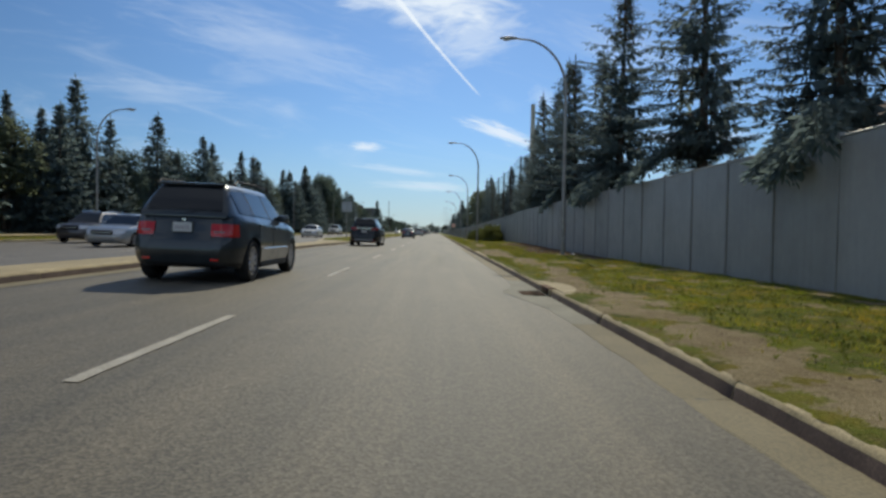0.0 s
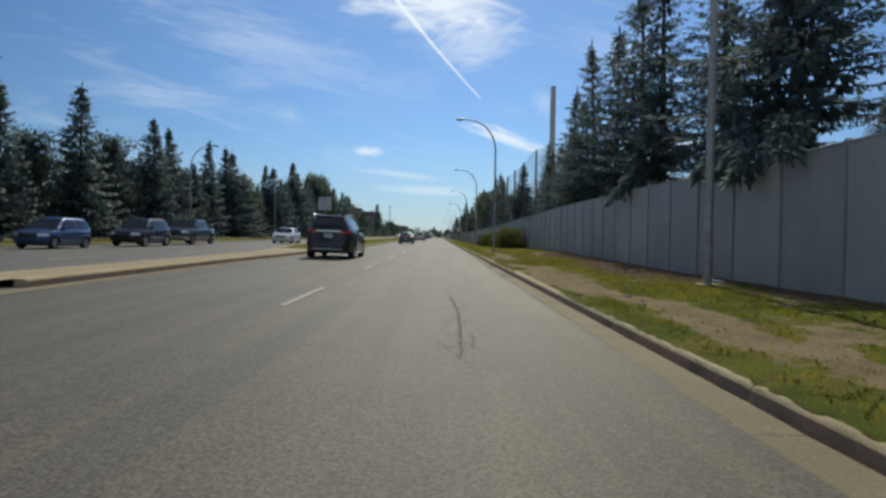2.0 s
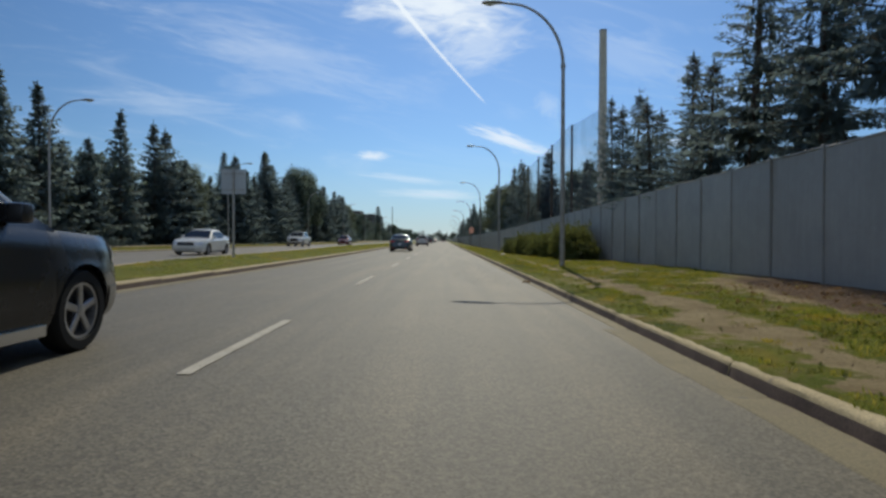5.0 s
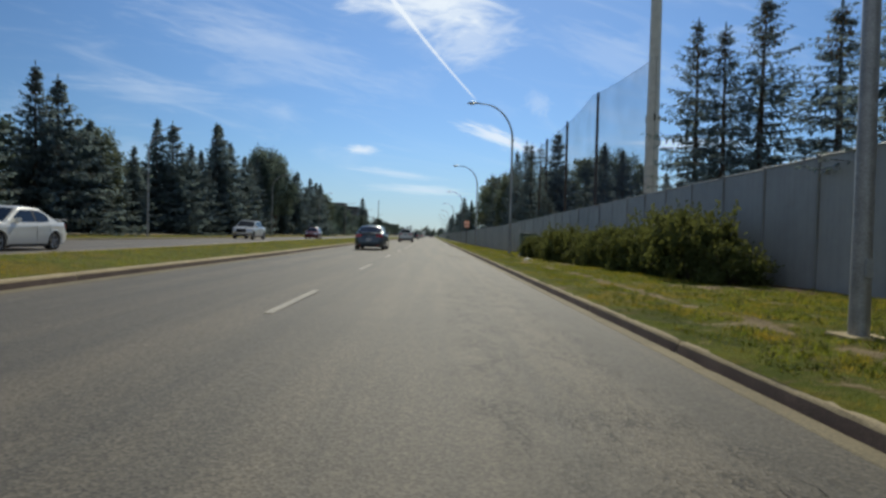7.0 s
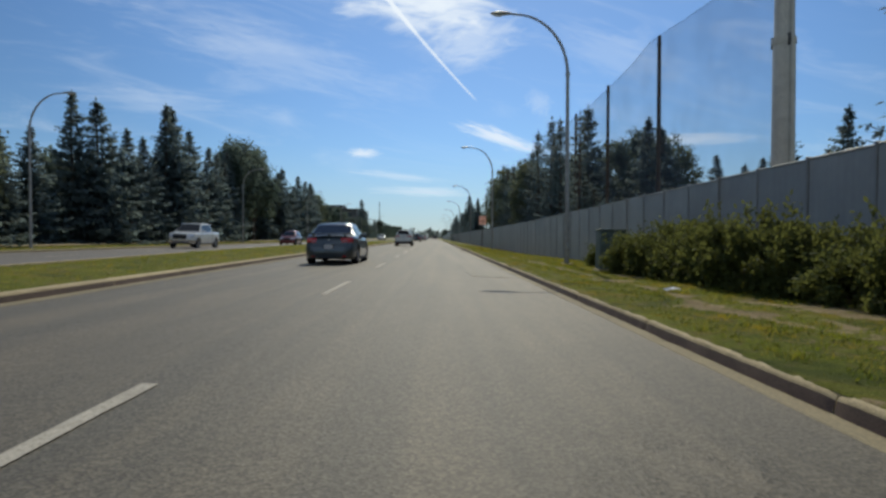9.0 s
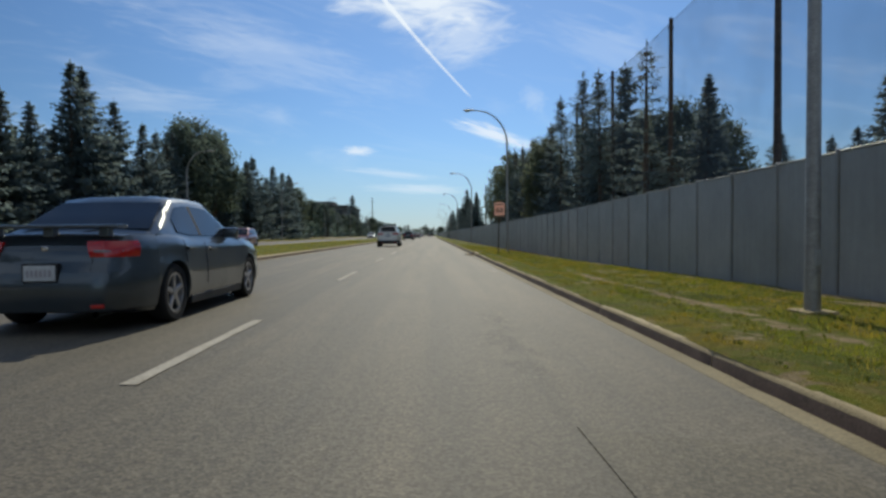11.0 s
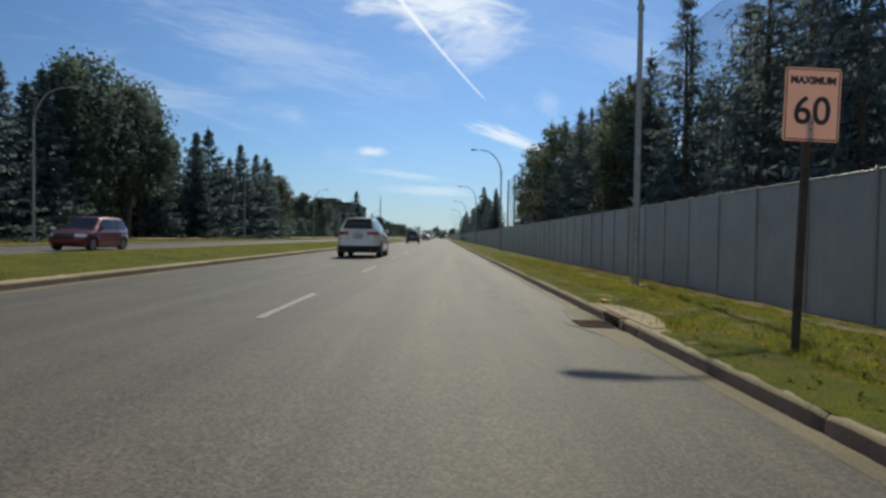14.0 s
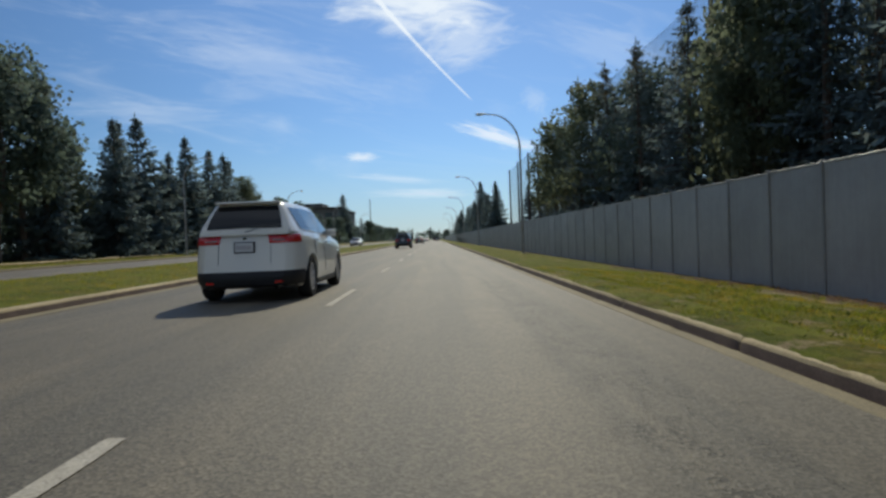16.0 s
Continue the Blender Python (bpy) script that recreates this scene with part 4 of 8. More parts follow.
def median_sheet(name, ys, mat):
    verts, faces = [], []
    cols = 9
    for y in ys:
        far = median_far(y) + 0.2
        for k in range(cols):
            x = med_x(y) - 0.235 + (far - med_x(y) + 0.235) * k / (cols - 1)
            verts.append((x, y, median_z(x, y)))
    for j in range(len(ys) - 1):
        for i in range(cols - 1):
            faces.append((j * cols + i + 1, j * cols + i, (j + 1) * cols + i, (j + 1) * cols + i + 1))
    return raw(name, verts, faces, mat)


tagged(median_sheet("median_paving", [Y_NEAR, 4, 12, 20, 28, 36, 40, 43], M["concrete"]), "narrow pale concrete median strip", "median", kind="structure")
med = median_sheet("median_lawn", [43 + 1.0 * k for k in range(120)] + [170, 180, 195, 220, 260, 330, 420, 520, Y_FAR], M["verge"])
tagged(med, "mown grass median between the carriageways", "grass median", kind="structure")


def left_z(x, y):
    return 0.312 + min(OPP_FAR - 0.24 - x, 6.0) * 0.04 + noise.noise(Vector((x * 0.3, y * 0.3, 4))) * 0.05 * min(1.0, (OPP_FAR - 0.24 - x))


left_verge = strip("verge_left", [-60, -46, -38, -33, -29, -27, -25.5, -24.4, -23.6, -22.8, -22, -21.4, OPP_FAR - 0.23],
                   [Y_NEAR - 40] + [Y_NEAR + 3.0 * k for k in range(75)] + [220, 240, 270, 310, 360, 420, 500, Y_FAR], left_z, M["verge"])
tagged(left_verge, "sunlit grass verge below the roadside trees", "grass verge", kind="structure")
path_ob = strip("footpath_left", [-24.3, -23.1], [Y_NEAR + 3.0 * k for k in range(75)] + [220, 300, 400, Y_FAR], lambda x, y: left_z(x, y) + 0.06, M["concrete"])
tagged(path_ob, "pale concrete footpath beyond the oncoming lanes", "footpath", kind="structure")


def tufts(count, xr, yr, zf, keep, seed, size, mat, name, label, blades=7, thick=0.0044):
    """Grass: many small tufts of thin leaning blades, thicker in some places than in others."""
    rng = np.random.default_rng(seed)
    spots = []
    for _ in range(count):
        x, y = rng.uniform(*xr), rng.uniform(*yr)
        if rng.random() < keep(x, y):
            tall = 0.8 + 0.6 * max(-0.6, noise.noise(Vector((x * 0.9, y * 0.7, 2.0)))) + 0.6 * max(0.0, noise.noise(Vector((x * 4.0, y * 3.5, 6.0))))
            spots.append((x, y, zf(x, y) - 0.008, tall))
    spots = np.repeat(np.array(spots), blades, axis=0)
    n = len(spots)
    a = rng.uniform(0, 6.283, n)
    h = size * spots[:, 3] * rng.uniform(0.45, 1.3, n)
    w = thick * rng.uniform(0.7, 1.5, n)
    lean = h * rng.uniform(0.15, 1.0, n)
    px, py = spots[:, 0] + rng.normal(0, 0.035, n), spots[:, 1] + rng.normal(0, 0.035, n)
    ca, sa = np.cos(a), np.sin(a)
    v = np.empty((n, 3, 3))
    v[:, 0] = np.stack((px - sa * w, py + ca * w, spots[:, 2]), 1)
    v[:, 1] = np.stack((px + sa * w, py - ca * w, spots[:, 2]), 1)
    v[:, 2] = np.stack((px + ca * lean, py + sa * lean, spots[:, 2] + h), 1)
    ob = raw(name, v.reshape(-1, 3).tolist(), np.arange(3 * n).reshape(-1, 3).tolist(), mat)
    tagged(ob, label, "grass", kind="stuff")
    return ob


def grassy(x, y):
    if x > fence_x(y) - 0.04:
        return 0.0
    return max(0.015, 1.0 - bare(x, y) * 2.2)


tufts(40000, (KERB_X + 0.16, 6.66), (0, 58), verge_z, grassy, 3, 0.054, M["grass"], "grass", "short yellow-green grass with weeds on the verge", 8)
tufts(40000, (KERB_X + 0.16, 6.66), (58, 128), verge_z, grassy, 4, 0.058, M["grass"], "grass", "short bright grass along the fence", 8)
tufts(12000, (-12.0, MED_X - 0.3), (46, 150), median_z, lambda x, y: 1.0 if median_far(y) + 0.25 < x < med_x(y) - 0.27 else 0.0, 5, 0.06, M["grass"], "grass", "mown green grass on the median", 6, 0.005)
tufts(8000, (-26.0, OPP_FAR - 0.3), (10, 190), left_z, lambda x, y: 0.0 if -24.4 < x < -23.0 else 1.0, 6, 0.09, M["grass"], "grass", "sunlit yellow-green grass under the trees", 6, 0.01)
tufts(9000, (KERB_X + 0.05, 5.2), (18, 36), verge_z, lambda x, y: max(0.0, turf(x, y)) * (0.35 if x > 2.7 else 0.9), 8, 0.062, M["weed"], "grass_clump", "ragged dark grass clumps leaning over the kerb", 9, 0.006)


def weeds(count, yr, seed):
    """Low rosettes of broad leaves among the grass."""
    rng = np.random.default_rng(seed)
    verts, faces = [], []
    for _ in range(count):
        x, y = rng.uniform(KERB_X + 0.2, 6.5), rng.uniform(*yr)
        if rng.random() > grassy(x, y) or noise.noise(Vector((x * 1.3, y * 1.1, 12.0))) < rng.uniform(-0.6, 0.25):
            continue
        z = verge_z(x, y)
        for k in range(int(rng.integers(4, 7))):
            a, ln = rng.uniform(0, 6.283), rng.uniform(0.022, 0.055)
            rise = rng.uniform(0.2, 1.3)
            ca, sa = math.cos(a), math.sin(a)
            w = ln * rng.uniform(0.16, 0.28)
            n = len(verts)
            mx, my, mz = x + ca * ln * 0.5, y + sa * ln * 0.5, z + ln * 0.5 * rise + 0.012
            verts += [(x, y, z), (mx - sa * w, my + ca * w, mz), (x + ca * ln, y + sa * ln, z + ln * rise * 0.8), (mx + sa * w, my - ca * w, mz)]
            faces.append((n, n + 1, n + 2, n + 3))
    ob = raw("weeds", verts, faces, M["weed"])
    tagged(ob, "low broad-leaved weeds and clover in the grass", "weeds", kind="stuff")


weeds(20000, (0, 58), 14)
weeds(13000, (58, 124), 15)


def clods(count, yr, seed):
    """Pebbles, crumbs of soil and dead leaves on the worn earth."""
    rng = np.random.default_rng(seed)
    verts, faces, slots = [], [], []
    for _ in range(count):
        x, y = KERB_X + 0.2 + (rng.random() ** 1.3) * 4.3, rng.uniform(*yr)
        if x > fence_x(y) - 0.05 or rng.random() > bare(x, y) * 1.4 + 0.04:
            continue
        r = 0.005 + 0.011 * rng.random() ** 3
        z = verge_z(x, y)
        n = len(verts)
        a = rng.uniform(0, 6.28)
        for k in range(5):
            q = a + 1.2566 * k
            rr = r * rng.uniform(0.7, 1.25)
            verts.append((x + rr * math.cos(q), y + rr * math.sin(q), z - 0.002))
        verts.append((x + rng.normal(0, r * 0.2), y + rng.normal(0, r * 0.2), z + r * rng.uniform(0.5, 1.0)))
        kind = int(rng.integers(4))
        for k in range(5):
            faces.append((n + k, n + (k + 1) % 5, n + 5))
            slots.append(min(kind, 2))
    ob = raw("soil_crumbs", verts, faces, None, None, [M["mulch"], M["gutter"], M["mulch"]], slots)
    tagged(ob, "pebbles and crumbs of soil scattered over worn earth", "gravel", kind="stuff")


clods(16000, (0, 62), 8)
clods(7000, (62, 125), 9)


# ================= fence =================
POST_STEP, FENCE_H = 1.80, 2.45
fence = empty("fence", (0, 0, 0))
tagged(fence, "tall plain grey panel fence with narrow posts", "fence", kind="structure")


def panel_mesh(seed):
    """A tall sheet panel with shallow upright ribs and a folded cap."""
    bm = bmesh.new()
    half = POST_STEP / 2 - 0.045
    steps = []
    n = 12
    for i in range(n):
        a, b2 = -half + 2 * half * i / n, -half + 2 * half * (i + 1) / n
        steps += [(a + 0.006, 0.006 * noise.noise(Vector((seed * 9.1, a * 1.1, 0))))]
    steps.append((half - 0.002, 0.0))
    lo = [bm.verts.new((x, y, 0.0)) for y, x in steps]
    mid = [bm.verts.new((x + noise.noise(Vector((seed, y, 1.5))) * 0.006, y, FENCE_H * 0.5)) for y, x in steps]
    hi = [bm.verts.new((x, y, FENCE_H - 0.03)) for y, x in steps]
    for r0, r1 in ((lo, mid), (mid, hi)):
        for k in range(len(steps) - 1):
            bm.faces.new((r0[k], r0[k + 1], r1[k + 1], r1[k]))
    box_bm(0.02, 0.05, -half, half, 0.0, FENCE_H - 0.035, bm=bm)
    box_bm(-0.018, 0.062, -half, half, FENCE_H - 0.045, FENCE_H - 0.005, 0.006, 1, bm=bm)
    bmesh.ops.recalc_face_normals(bm, faces=bm.faces[:])
    me = bpy.data.meshes.new("panel")
    bm.to_mesh(me)
    bm.free()
    me.materials.append(M["fence"])
    return me


panels = [panel_mesh(s) for s in range(5)]
post_me = None
POST0, PANELS = -12.2, 190
for i in range(PANELS):
    y0 = POST0 + POST_STEP * i
    ym = y0 + POST_STEP / 2
    turn = math.degrees(math.atan2(fence_x(y0) - fence_x(y0 + POST_STEP), POST_STEP))
    wobble = noise.noise(Vector((i * 1.7, 0, 0)))
    share("panel", panels[i % 5], fence, pose(fence_x(ym) + 0.012 * wobble, ym, fence_z(ym) + 0.012 * wobble, 0, 0.35 * wobble, turn))
    at = pose(fence_x(y0), y0, fence_z(y0), 0, 0.3 * noise.noise(Vector((i * 2.3, 5, 0))), turn)
    if post_me is None:
        ob = part("post", box_bm(-0.030, 0.08, -0.034, 0.034, -0.3, FENCE_H + 0.03, 0.008, 1), M["fence_post"], fence)
        post_me = ob.data
        ob.matrix_basis = at
    else:
        share("post", post_me, fence, at)
y_end = POST0 + POST_STEP * PANELS
part("fence_length", box_bm(fence_x(400), fence_x(400) + 0.05, y_end, Y_FAR, fence_z(400), fence_z(400) + FENCE_H), M["fence"], fence)


# ================= street lamps =================
def street_lamp(x, y, z, side, reach=2.05, height=8.55):
    """Tapered steel pole, arm bowed over the road, cobra head. side -1: the arm goes to -x."""
    e = empty("street_lamp", (x, y, z))
    part("base_plate", box_bm(-0.19, 0.19, -0.19, 0.19, -0.1, 0.03, 0.012), M["concrete"], e, "concrete footing")
    straight = height - 2.1
    part("pole", tube_bm([(0, 0, 0.02), (0, 0, 0.5), (0, 0, straight * 0.5), (0, 0, straight)], [0.088, 0.084, 0.072, 0.058], 14), M["galv"], e, smooth=True)
    pts, rad = [], []
    for k in range(13):
        a = math.pi / 2 * k / 12
        pts.append((side * reach * 0.86 * (1 - math.cos(a)), 0, straight + 2.0 * math.sin(a)))
        rad.append(0.058 - 0.024 * k / 12)
    pts.append((side * reach * 0.98, 0, straight + 2.03))
    rad.append(0.034)
    part("arm", tube_bm(pts, rad, 12), M["galv"], e, smooth=True)
    part("collar", tube_bm([(0, 0, straight - 0.05), (0, 0, straight + 0.05)], [0.082, 0.082], 14), M["galv"], e)
    bm = bmesh.new()
    xs = [(0.0, 0.05, 0.05), (0.08, 0.085, 0.075), (0.25, 0.13, 0.085), (0.45, 0.145, 0.075), (0.6, 0.12, 0.055), (0.68, 0.05, 0.025)]
    rings = []
    for dx, w, h in xs:
        rings.append([bm.verts.new((side * (reach * 0.95 + dx), w * math.cos(t), straight + 2.02 + h * (math.sin(t) if math.sin(t) > 0 else 0.45 * math.sin(t)))) for t in [2 * math.pi * k / 14 for k in range(14)]])
    for r0, r1 in zip(rings, rings[1:]):
        for k in range(14):
            bm.faces.new((r0[k], r0[(k + 1) % 14], r1[(k + 1) % 14], r1[k]))
    bm.faces.new(rings[0])
    bm.faces.new(rings[-1])
    bmesh.ops.recalc_face_normals(bm, faces=bm.faces[:])
    head = part("lamp_head", bm, M["lamp_head"], e, smooth=True)
    bm = bmesh.new()
    bmesh.ops.create_uvsphere(bm, u_segments=12, v_segments=8, radius=1.0, matrix=Matrix.Translation((side * (reach * 0.95 + 0.42), 0, straight + 2.0)) @ Matrix.Diagonal((0.18, 0.10, 0.075, 1)))
    part("lens", bm, M["lamp_glass"], head, "clear glass refractor", smooth=True)
    part("hand_hole", box_bm(-0.035, 0.035, -0.112, -0.09, 0.55, 0.72, 0.006), M["lamp_head"], e)
    return e


lamp0 = street_lamp(5.05, 24.1, verge_z(5.05, 24.1), -1)
tagged(lamp0, "grey steel street lamp with a curved arm on the verge", "street lamp", group="street lamps on the verge")
for x, y in ((3.55, 52.4), (4.15, 81.7), (4.4, 111.4), (4.75, 148.5), (4.7, 186), (4.7, 223), (4.7, 260), (4.7, 298), (4.7, 336)):
    copy_thing(lamp0, pose(x, y, verge_z(min(x, 8), y)))
lamp1 = street_lamp(-21.8, 39.5, left_z(-21.8, 39.5), 1, 1.9, 8.3)
tagged(lamp1, "grey steel street lamp with a curved arm before trees", "street lamp", group="street lamps on the far side")
for y in (66, 93.6, 129.5, 164, 200, 240, 285):
    copy_thing(lamp1, pose(-21.8, y, left_z(-21.8, y)))


# ================= trees =================
def spruce_meshes(seed, h, r, fine, droop=0.35, bare_to=0.05, lopsided=0.12, spread=1.0, low_reach=99.0, twigs=1, slim=(0.16, 0.28), low_z=3.0, spray=1.0, hidden=0.25, taper=0.80, gap=1.0):
    """Trunk and crown of a spruce: whorls of drooping limbs, each hung with sprays of needles."""
    rng = np.random.default_rng(seed)
    tv, tf = [], []
    seg = 8
    lean = rng.normal(0, 0.012, 2)
    levels = [0.0, 0.02, 0.3, 0.6, 0.85, 1.0]
    rad0 = 0.014 * h + 0.04
    for k, f in enumerate(levels):
        rr = rad0 * (1 - f) ** 0.85 + 0.008 + (0.05 if k == 0 else 0)
        for s in range(seg):
            a = 2 * math.pi * s / seg
            tv.append((lean[0] * f * h + rr * math.cos(a), lean[1] * f * h + rr * math.sin(a), f * h - (0.5 if k == 0 else 0)))
    for k in range(len(levels) - 1):
        for s in range(seg):
            tf.append((k * seg + s, k * seg + (s + 1) % seg, (k + 1) * seg + (s + 1) % seg, (k + 1) * seg + s))
    verts, faces, slots = [], [], []

    def quad(p, d, side, ln, wd, slot=0):
        n = len(verts)
        m = p + d * (ln * 0.45)
        verts.extend([tuple(p), tuple(m + side * wd), tuple(p + d * ln), tuple(m - side * wd)])
        faces.append((n, n + 1, n + 2, n + 3))
        slots.append(slot)

    step = 0.30 * gap / fine
    z = h * bare_to + 0.4
    side_bias = rng.uniform(0, 6.28)
    while z < h - 0.15:
        f = z / h
        reach = r * ((1 - f) ** taper) * (0.72 + 0.28 * min(1, f / 0.12)) * spread + 0.10
        count = int(4 + 3.5 * (1 - f))
        a0 = rng.uniform(0, 6.28)
        for b in range(count):
            a = a0 + 2 * math.pi * b / count + rng.normal(0, 0.25)
            ln = reach * rng.uniform(0.60, 1.15) * (1 + lopsided * math.cos(a - side_bias))
            if rng.random() < 0.07:
                ln *= 0.45
            if z < low_z:
                ln = min(ln, low_reach * rng.uniform(0.8, 1.0))
            out = np.array((math.cos(a), math.sin(a), 0.0))
            lat = np.array((-math.sin(a), math.cos(a), 0.0))
            zs = z + rng.normal(0, 0.12)
            base = np.array((lean[0] * zs, lean[1] * zs, zs))
            dr = droop * (1 - f * 0.9) * rng.uniform(0.7, 1.3)
            rise = 0.55 * f * f
            n_s = max(3, int(ln / (0.33 / fine)))
            prev = base
            for k in range(1, n_s + 1):
                t = k / n_s
                p = base + out * (ln * t) + np.array((0, 0, ln * (rise * t - dr * (t ** 1.1) * 1.25 + dr * 0.80 * t ** 3)))
                if k % 2 == 0 or k == n_s:
                    # the limb itself
                    nv = len(verts)
                    wv = np.array((0, 0, 0.012 + 0.03 * (1 - t) * min(1, ln / 2)))
                    verts.extend([tuple(prev - wv), tuple(prev + wv), tuple(p + wv * 0.7), tuple(p - wv * 0.7)])
                    faces.append((nv, nv + 1, nv + 2, nv + 3))
                    slots.append(1)
                    prev = p
                if t < hidden:
                    continue
                sp = (0.38 + 0.30 * (1 - t)) * min(1.0, 0.45 + ln * 0.35) * rng.uniform(0.75, 1.25) * spray
                deep = t < 0.42 and twigs > 4
                if deep:
                    sp *= 1.8
                for sgn in (-1, 1) * (1 if deep else twigs):
                    d = out * rng.uniform(0.25, 1.0) + lat * sgn * rng.uniform(0.35, 1.0) + np.array((0, 0, rng.uniform(-0.6, 0.12)))
                    d /= np.linalg.norm(d)
                    sd = np.cross(d, (rng.normal(0, 0.7), rng.normal(0, 0.7), 1.0))
                    sd /= np.linalg.norm(sd) + 1e-6
                    ls = sp * rng.uniform(0.6, 1.15)
                    p2 = p + out * rng.uniform(-0.16, 0.16) + lat * sgn * rng.uniform(0, 0.22) * min(1.0, ln * 0.6)
                    quad(p2, d, sd, ls, ls * rng.uniform(*slim) * (1.5 if deep else 1.0))
                for _ in range(twigs):
                    if rng.random() < 0.7:
                        d = np.array((rng.normal(0, 0.3), rng.normal(0, 0.3), -1.0)) + out * 0.25
                        d /= np.linalg.norm(d)
                        quad(p + lat * rng.normal(0, 0.12), d, lat if rng.random() < 0.5 else out, sp * 0.9, sp * 0.9 * slim[0])
                if rng.random() < 0.25:
                    d = np.array((0, 0, 1.0)) + out * 0.7
                    quad(p, d / np.linalg.norm(d), lat, sp * 0.5, sp * 0.08)
        if f > 0.80:
            for _ in range(int(13 * fine)):
                a = rng.uniform(0, 6.28)
                o = np.array((math.cos(a), math.sin(a), 0))
                rr = reach * rng.uniform(0.3, 0.9)
                quad(np.array((lean[0] * z, lean[1] * z, z)) + o * rr, np.array((0, 0, -1.0)), np.array((-o[1], o[0], 0)), 0.20, 0.05, 2)
        z += step * rng.uniform(0.75, 1.25) * (0.6 + 0.55 * (1 - f))
    top = np.array((lean[0] * h, lean[1] * h, h - 0.25))
    for a in (0, 1.57):
        quad(top, np.array((0, 0, 1.0)), np.array((math.cos(a), math.sin(a), 0)), 0.6, 0.06)
    return tv, tf, verts, faces, slots


def make_tree(name, tv, tf, verts, faces, slots, crown_mats):
    e = new(name)
    t = raw("trunk", tv, tf, M["bark"], e)
    t.data.polygons.foreach_set("use_smooth", [True] * len(tf))
    # leaves turn their faces outwards, so that the crown shades as one soft mass
    v = np.array(verts).reshape(-1, 4, 3)
    mid = v.mean(axis=1)
    if name == "spruce_tree":
        out = np.stack((mid[:, 0], mid[:, 1], 0.25 + 0.35 * np.hypot(mid[:, 0], mid[:, 1])), 1)
    else:
        out = mid - np.array((0.0, 0.0, 0.55 * mid[:, 2].max()))
    out /= np.linalg.norm(out, axis=1)[:, None] + 1e-6
    face_n = np.cross(v[:, 1] - v[:, 0], v[:, 3] - v[:, 0])
    away = (face_n * out).sum(axis=1) < 0
    faces = [f[::-1] if a else f for f, a in zip(faces, away.tolist())]
    out += np.random.default_rng(5).normal(0, 0.22, out.shape)
    out /= np.linalg.norm(out, axis=1)[:, None]
    c = raw("crown", verts, faces, None, e, crown_mats, slots)
    c.data.polygons.foreach_set("use_smooth", [True] * len(faces))
    c.data.normals_split_custom_set_from_vertices(np.repeat(out, 4, axis=0).tolist())
    return e


def leafy_meshes(seed, h, r, count, leaf, trunk_h=0.25, lobes=9):
    """Trunk, forked limbs and a crown of loose leaf clusters."""
    rng = np.random.default_rng(seed)
    tv, tf = [], []

    def limb(p0, p1, r0, r1, seg=6, bend=0.12):
        n0 = len(tv)
        p0, p1 = np.array(p0, float), np.array(p1, float)
        off = rng.normal(0, bend, 3) * np.linalg.norm(p1 - p0)
        rows = 4
        for k in range(rows + 1):
            t = k / rows
            c = p0 + (p1 - p0) * t + off * math.sin(math.pi * t)
            rr = r0 + (r1 - r0) * t
            for s in range(seg):
                a = 2 * math.pi * s / seg
                tv.append((c[0] + rr * math.cos(a), c[1] + rr * math.sin(a), c[2]))
        for k in range(rows):
            for s in range(seg):
                tf.append((n0 + k * seg + s, n0 + k * seg + (s + 1) % seg, n0 + (k + 1) * seg + (s + 1) % seg, n0 + (k + 1) * seg + s))

    r0 = 0.016 * h + 0.03
    limb((0, 0, -0.4), (0, 0, h * trunk_h), r0, r0 * 0.8, 8, 0.02)
    limb((0, 0, h * trunk_h), (rng.normal(0, 0.3), rng.normal(0, 0.3), h * 0.85), r0 * 0.8, 0.02, 6, 0.04)
    centres = []
    for k in range(lobes):
        a = 2.4 * k + rng.normal(0, 0.3)
        f = (k + 0.5) / lobes
        zc = h * (trunk_h + 0.08 + (0.84 - trunk_h) * f)
        rr = r * (0.75 * math.sqrt(max(0.05, 1 - (2 * f - 0.75) ** 2))) * rng.uniform(0.5, 0.95)
        c = np.array((math.cos(a) * rr, math.sin(a) * rr, zc))
        centres.append((c, r * rng.uniform(0.34, 0.55)))
        limb((0, 0, max(h * trunk_h * 0.9, zc - rr * 0.9)), c, r0 * 0.42, 0.015)
    centres.append((np.array((0, 0, h * 0.90)), r * 0.36))
    verts, faces = [], []
    tot = sum(c[1] ** 2 for c in centres)
    for c, cr in centres:
        m = int(count * cr * cr / tot)
        knots = [c + np.clip(rng.normal(0, 1, 3), -1.35, 1.35) * cr * 0.6 * np.array((1, 1, 0.85)) for _ in range(max(6, m // 16))]
        for _ in range(m):
            k = knots[rng.integers(len(knots))]
            p = k + rng.normal(0, 1, 3) * cr * 0.16
            d = rng.normal(0, 1, 3)
            d[2] -= 0.3
            d /= np.linalg.norm(d)
            sd = np.cross(d, rng.normal(0, 1, 3))
            sd /= np.linalg.norm(sd) + 1e-6
            ln = leaf * rng.uniform(0.7, 1.35)
            n = len(verts)
            mid = p + d * ln * 0.5
            verts.extend([tuple(p), tuple(mid + sd * ln * 0.33), tuple(p + d * ln), tuple(mid - sd * ln * 0.33)])
            faces.append((n, n + 1, n + 2, n + 3))
    return tv, tf, verts, faces, [0] * len(faces)


SPRUCE_MATS = [M["needles"], M["bark"], M["cones"]]


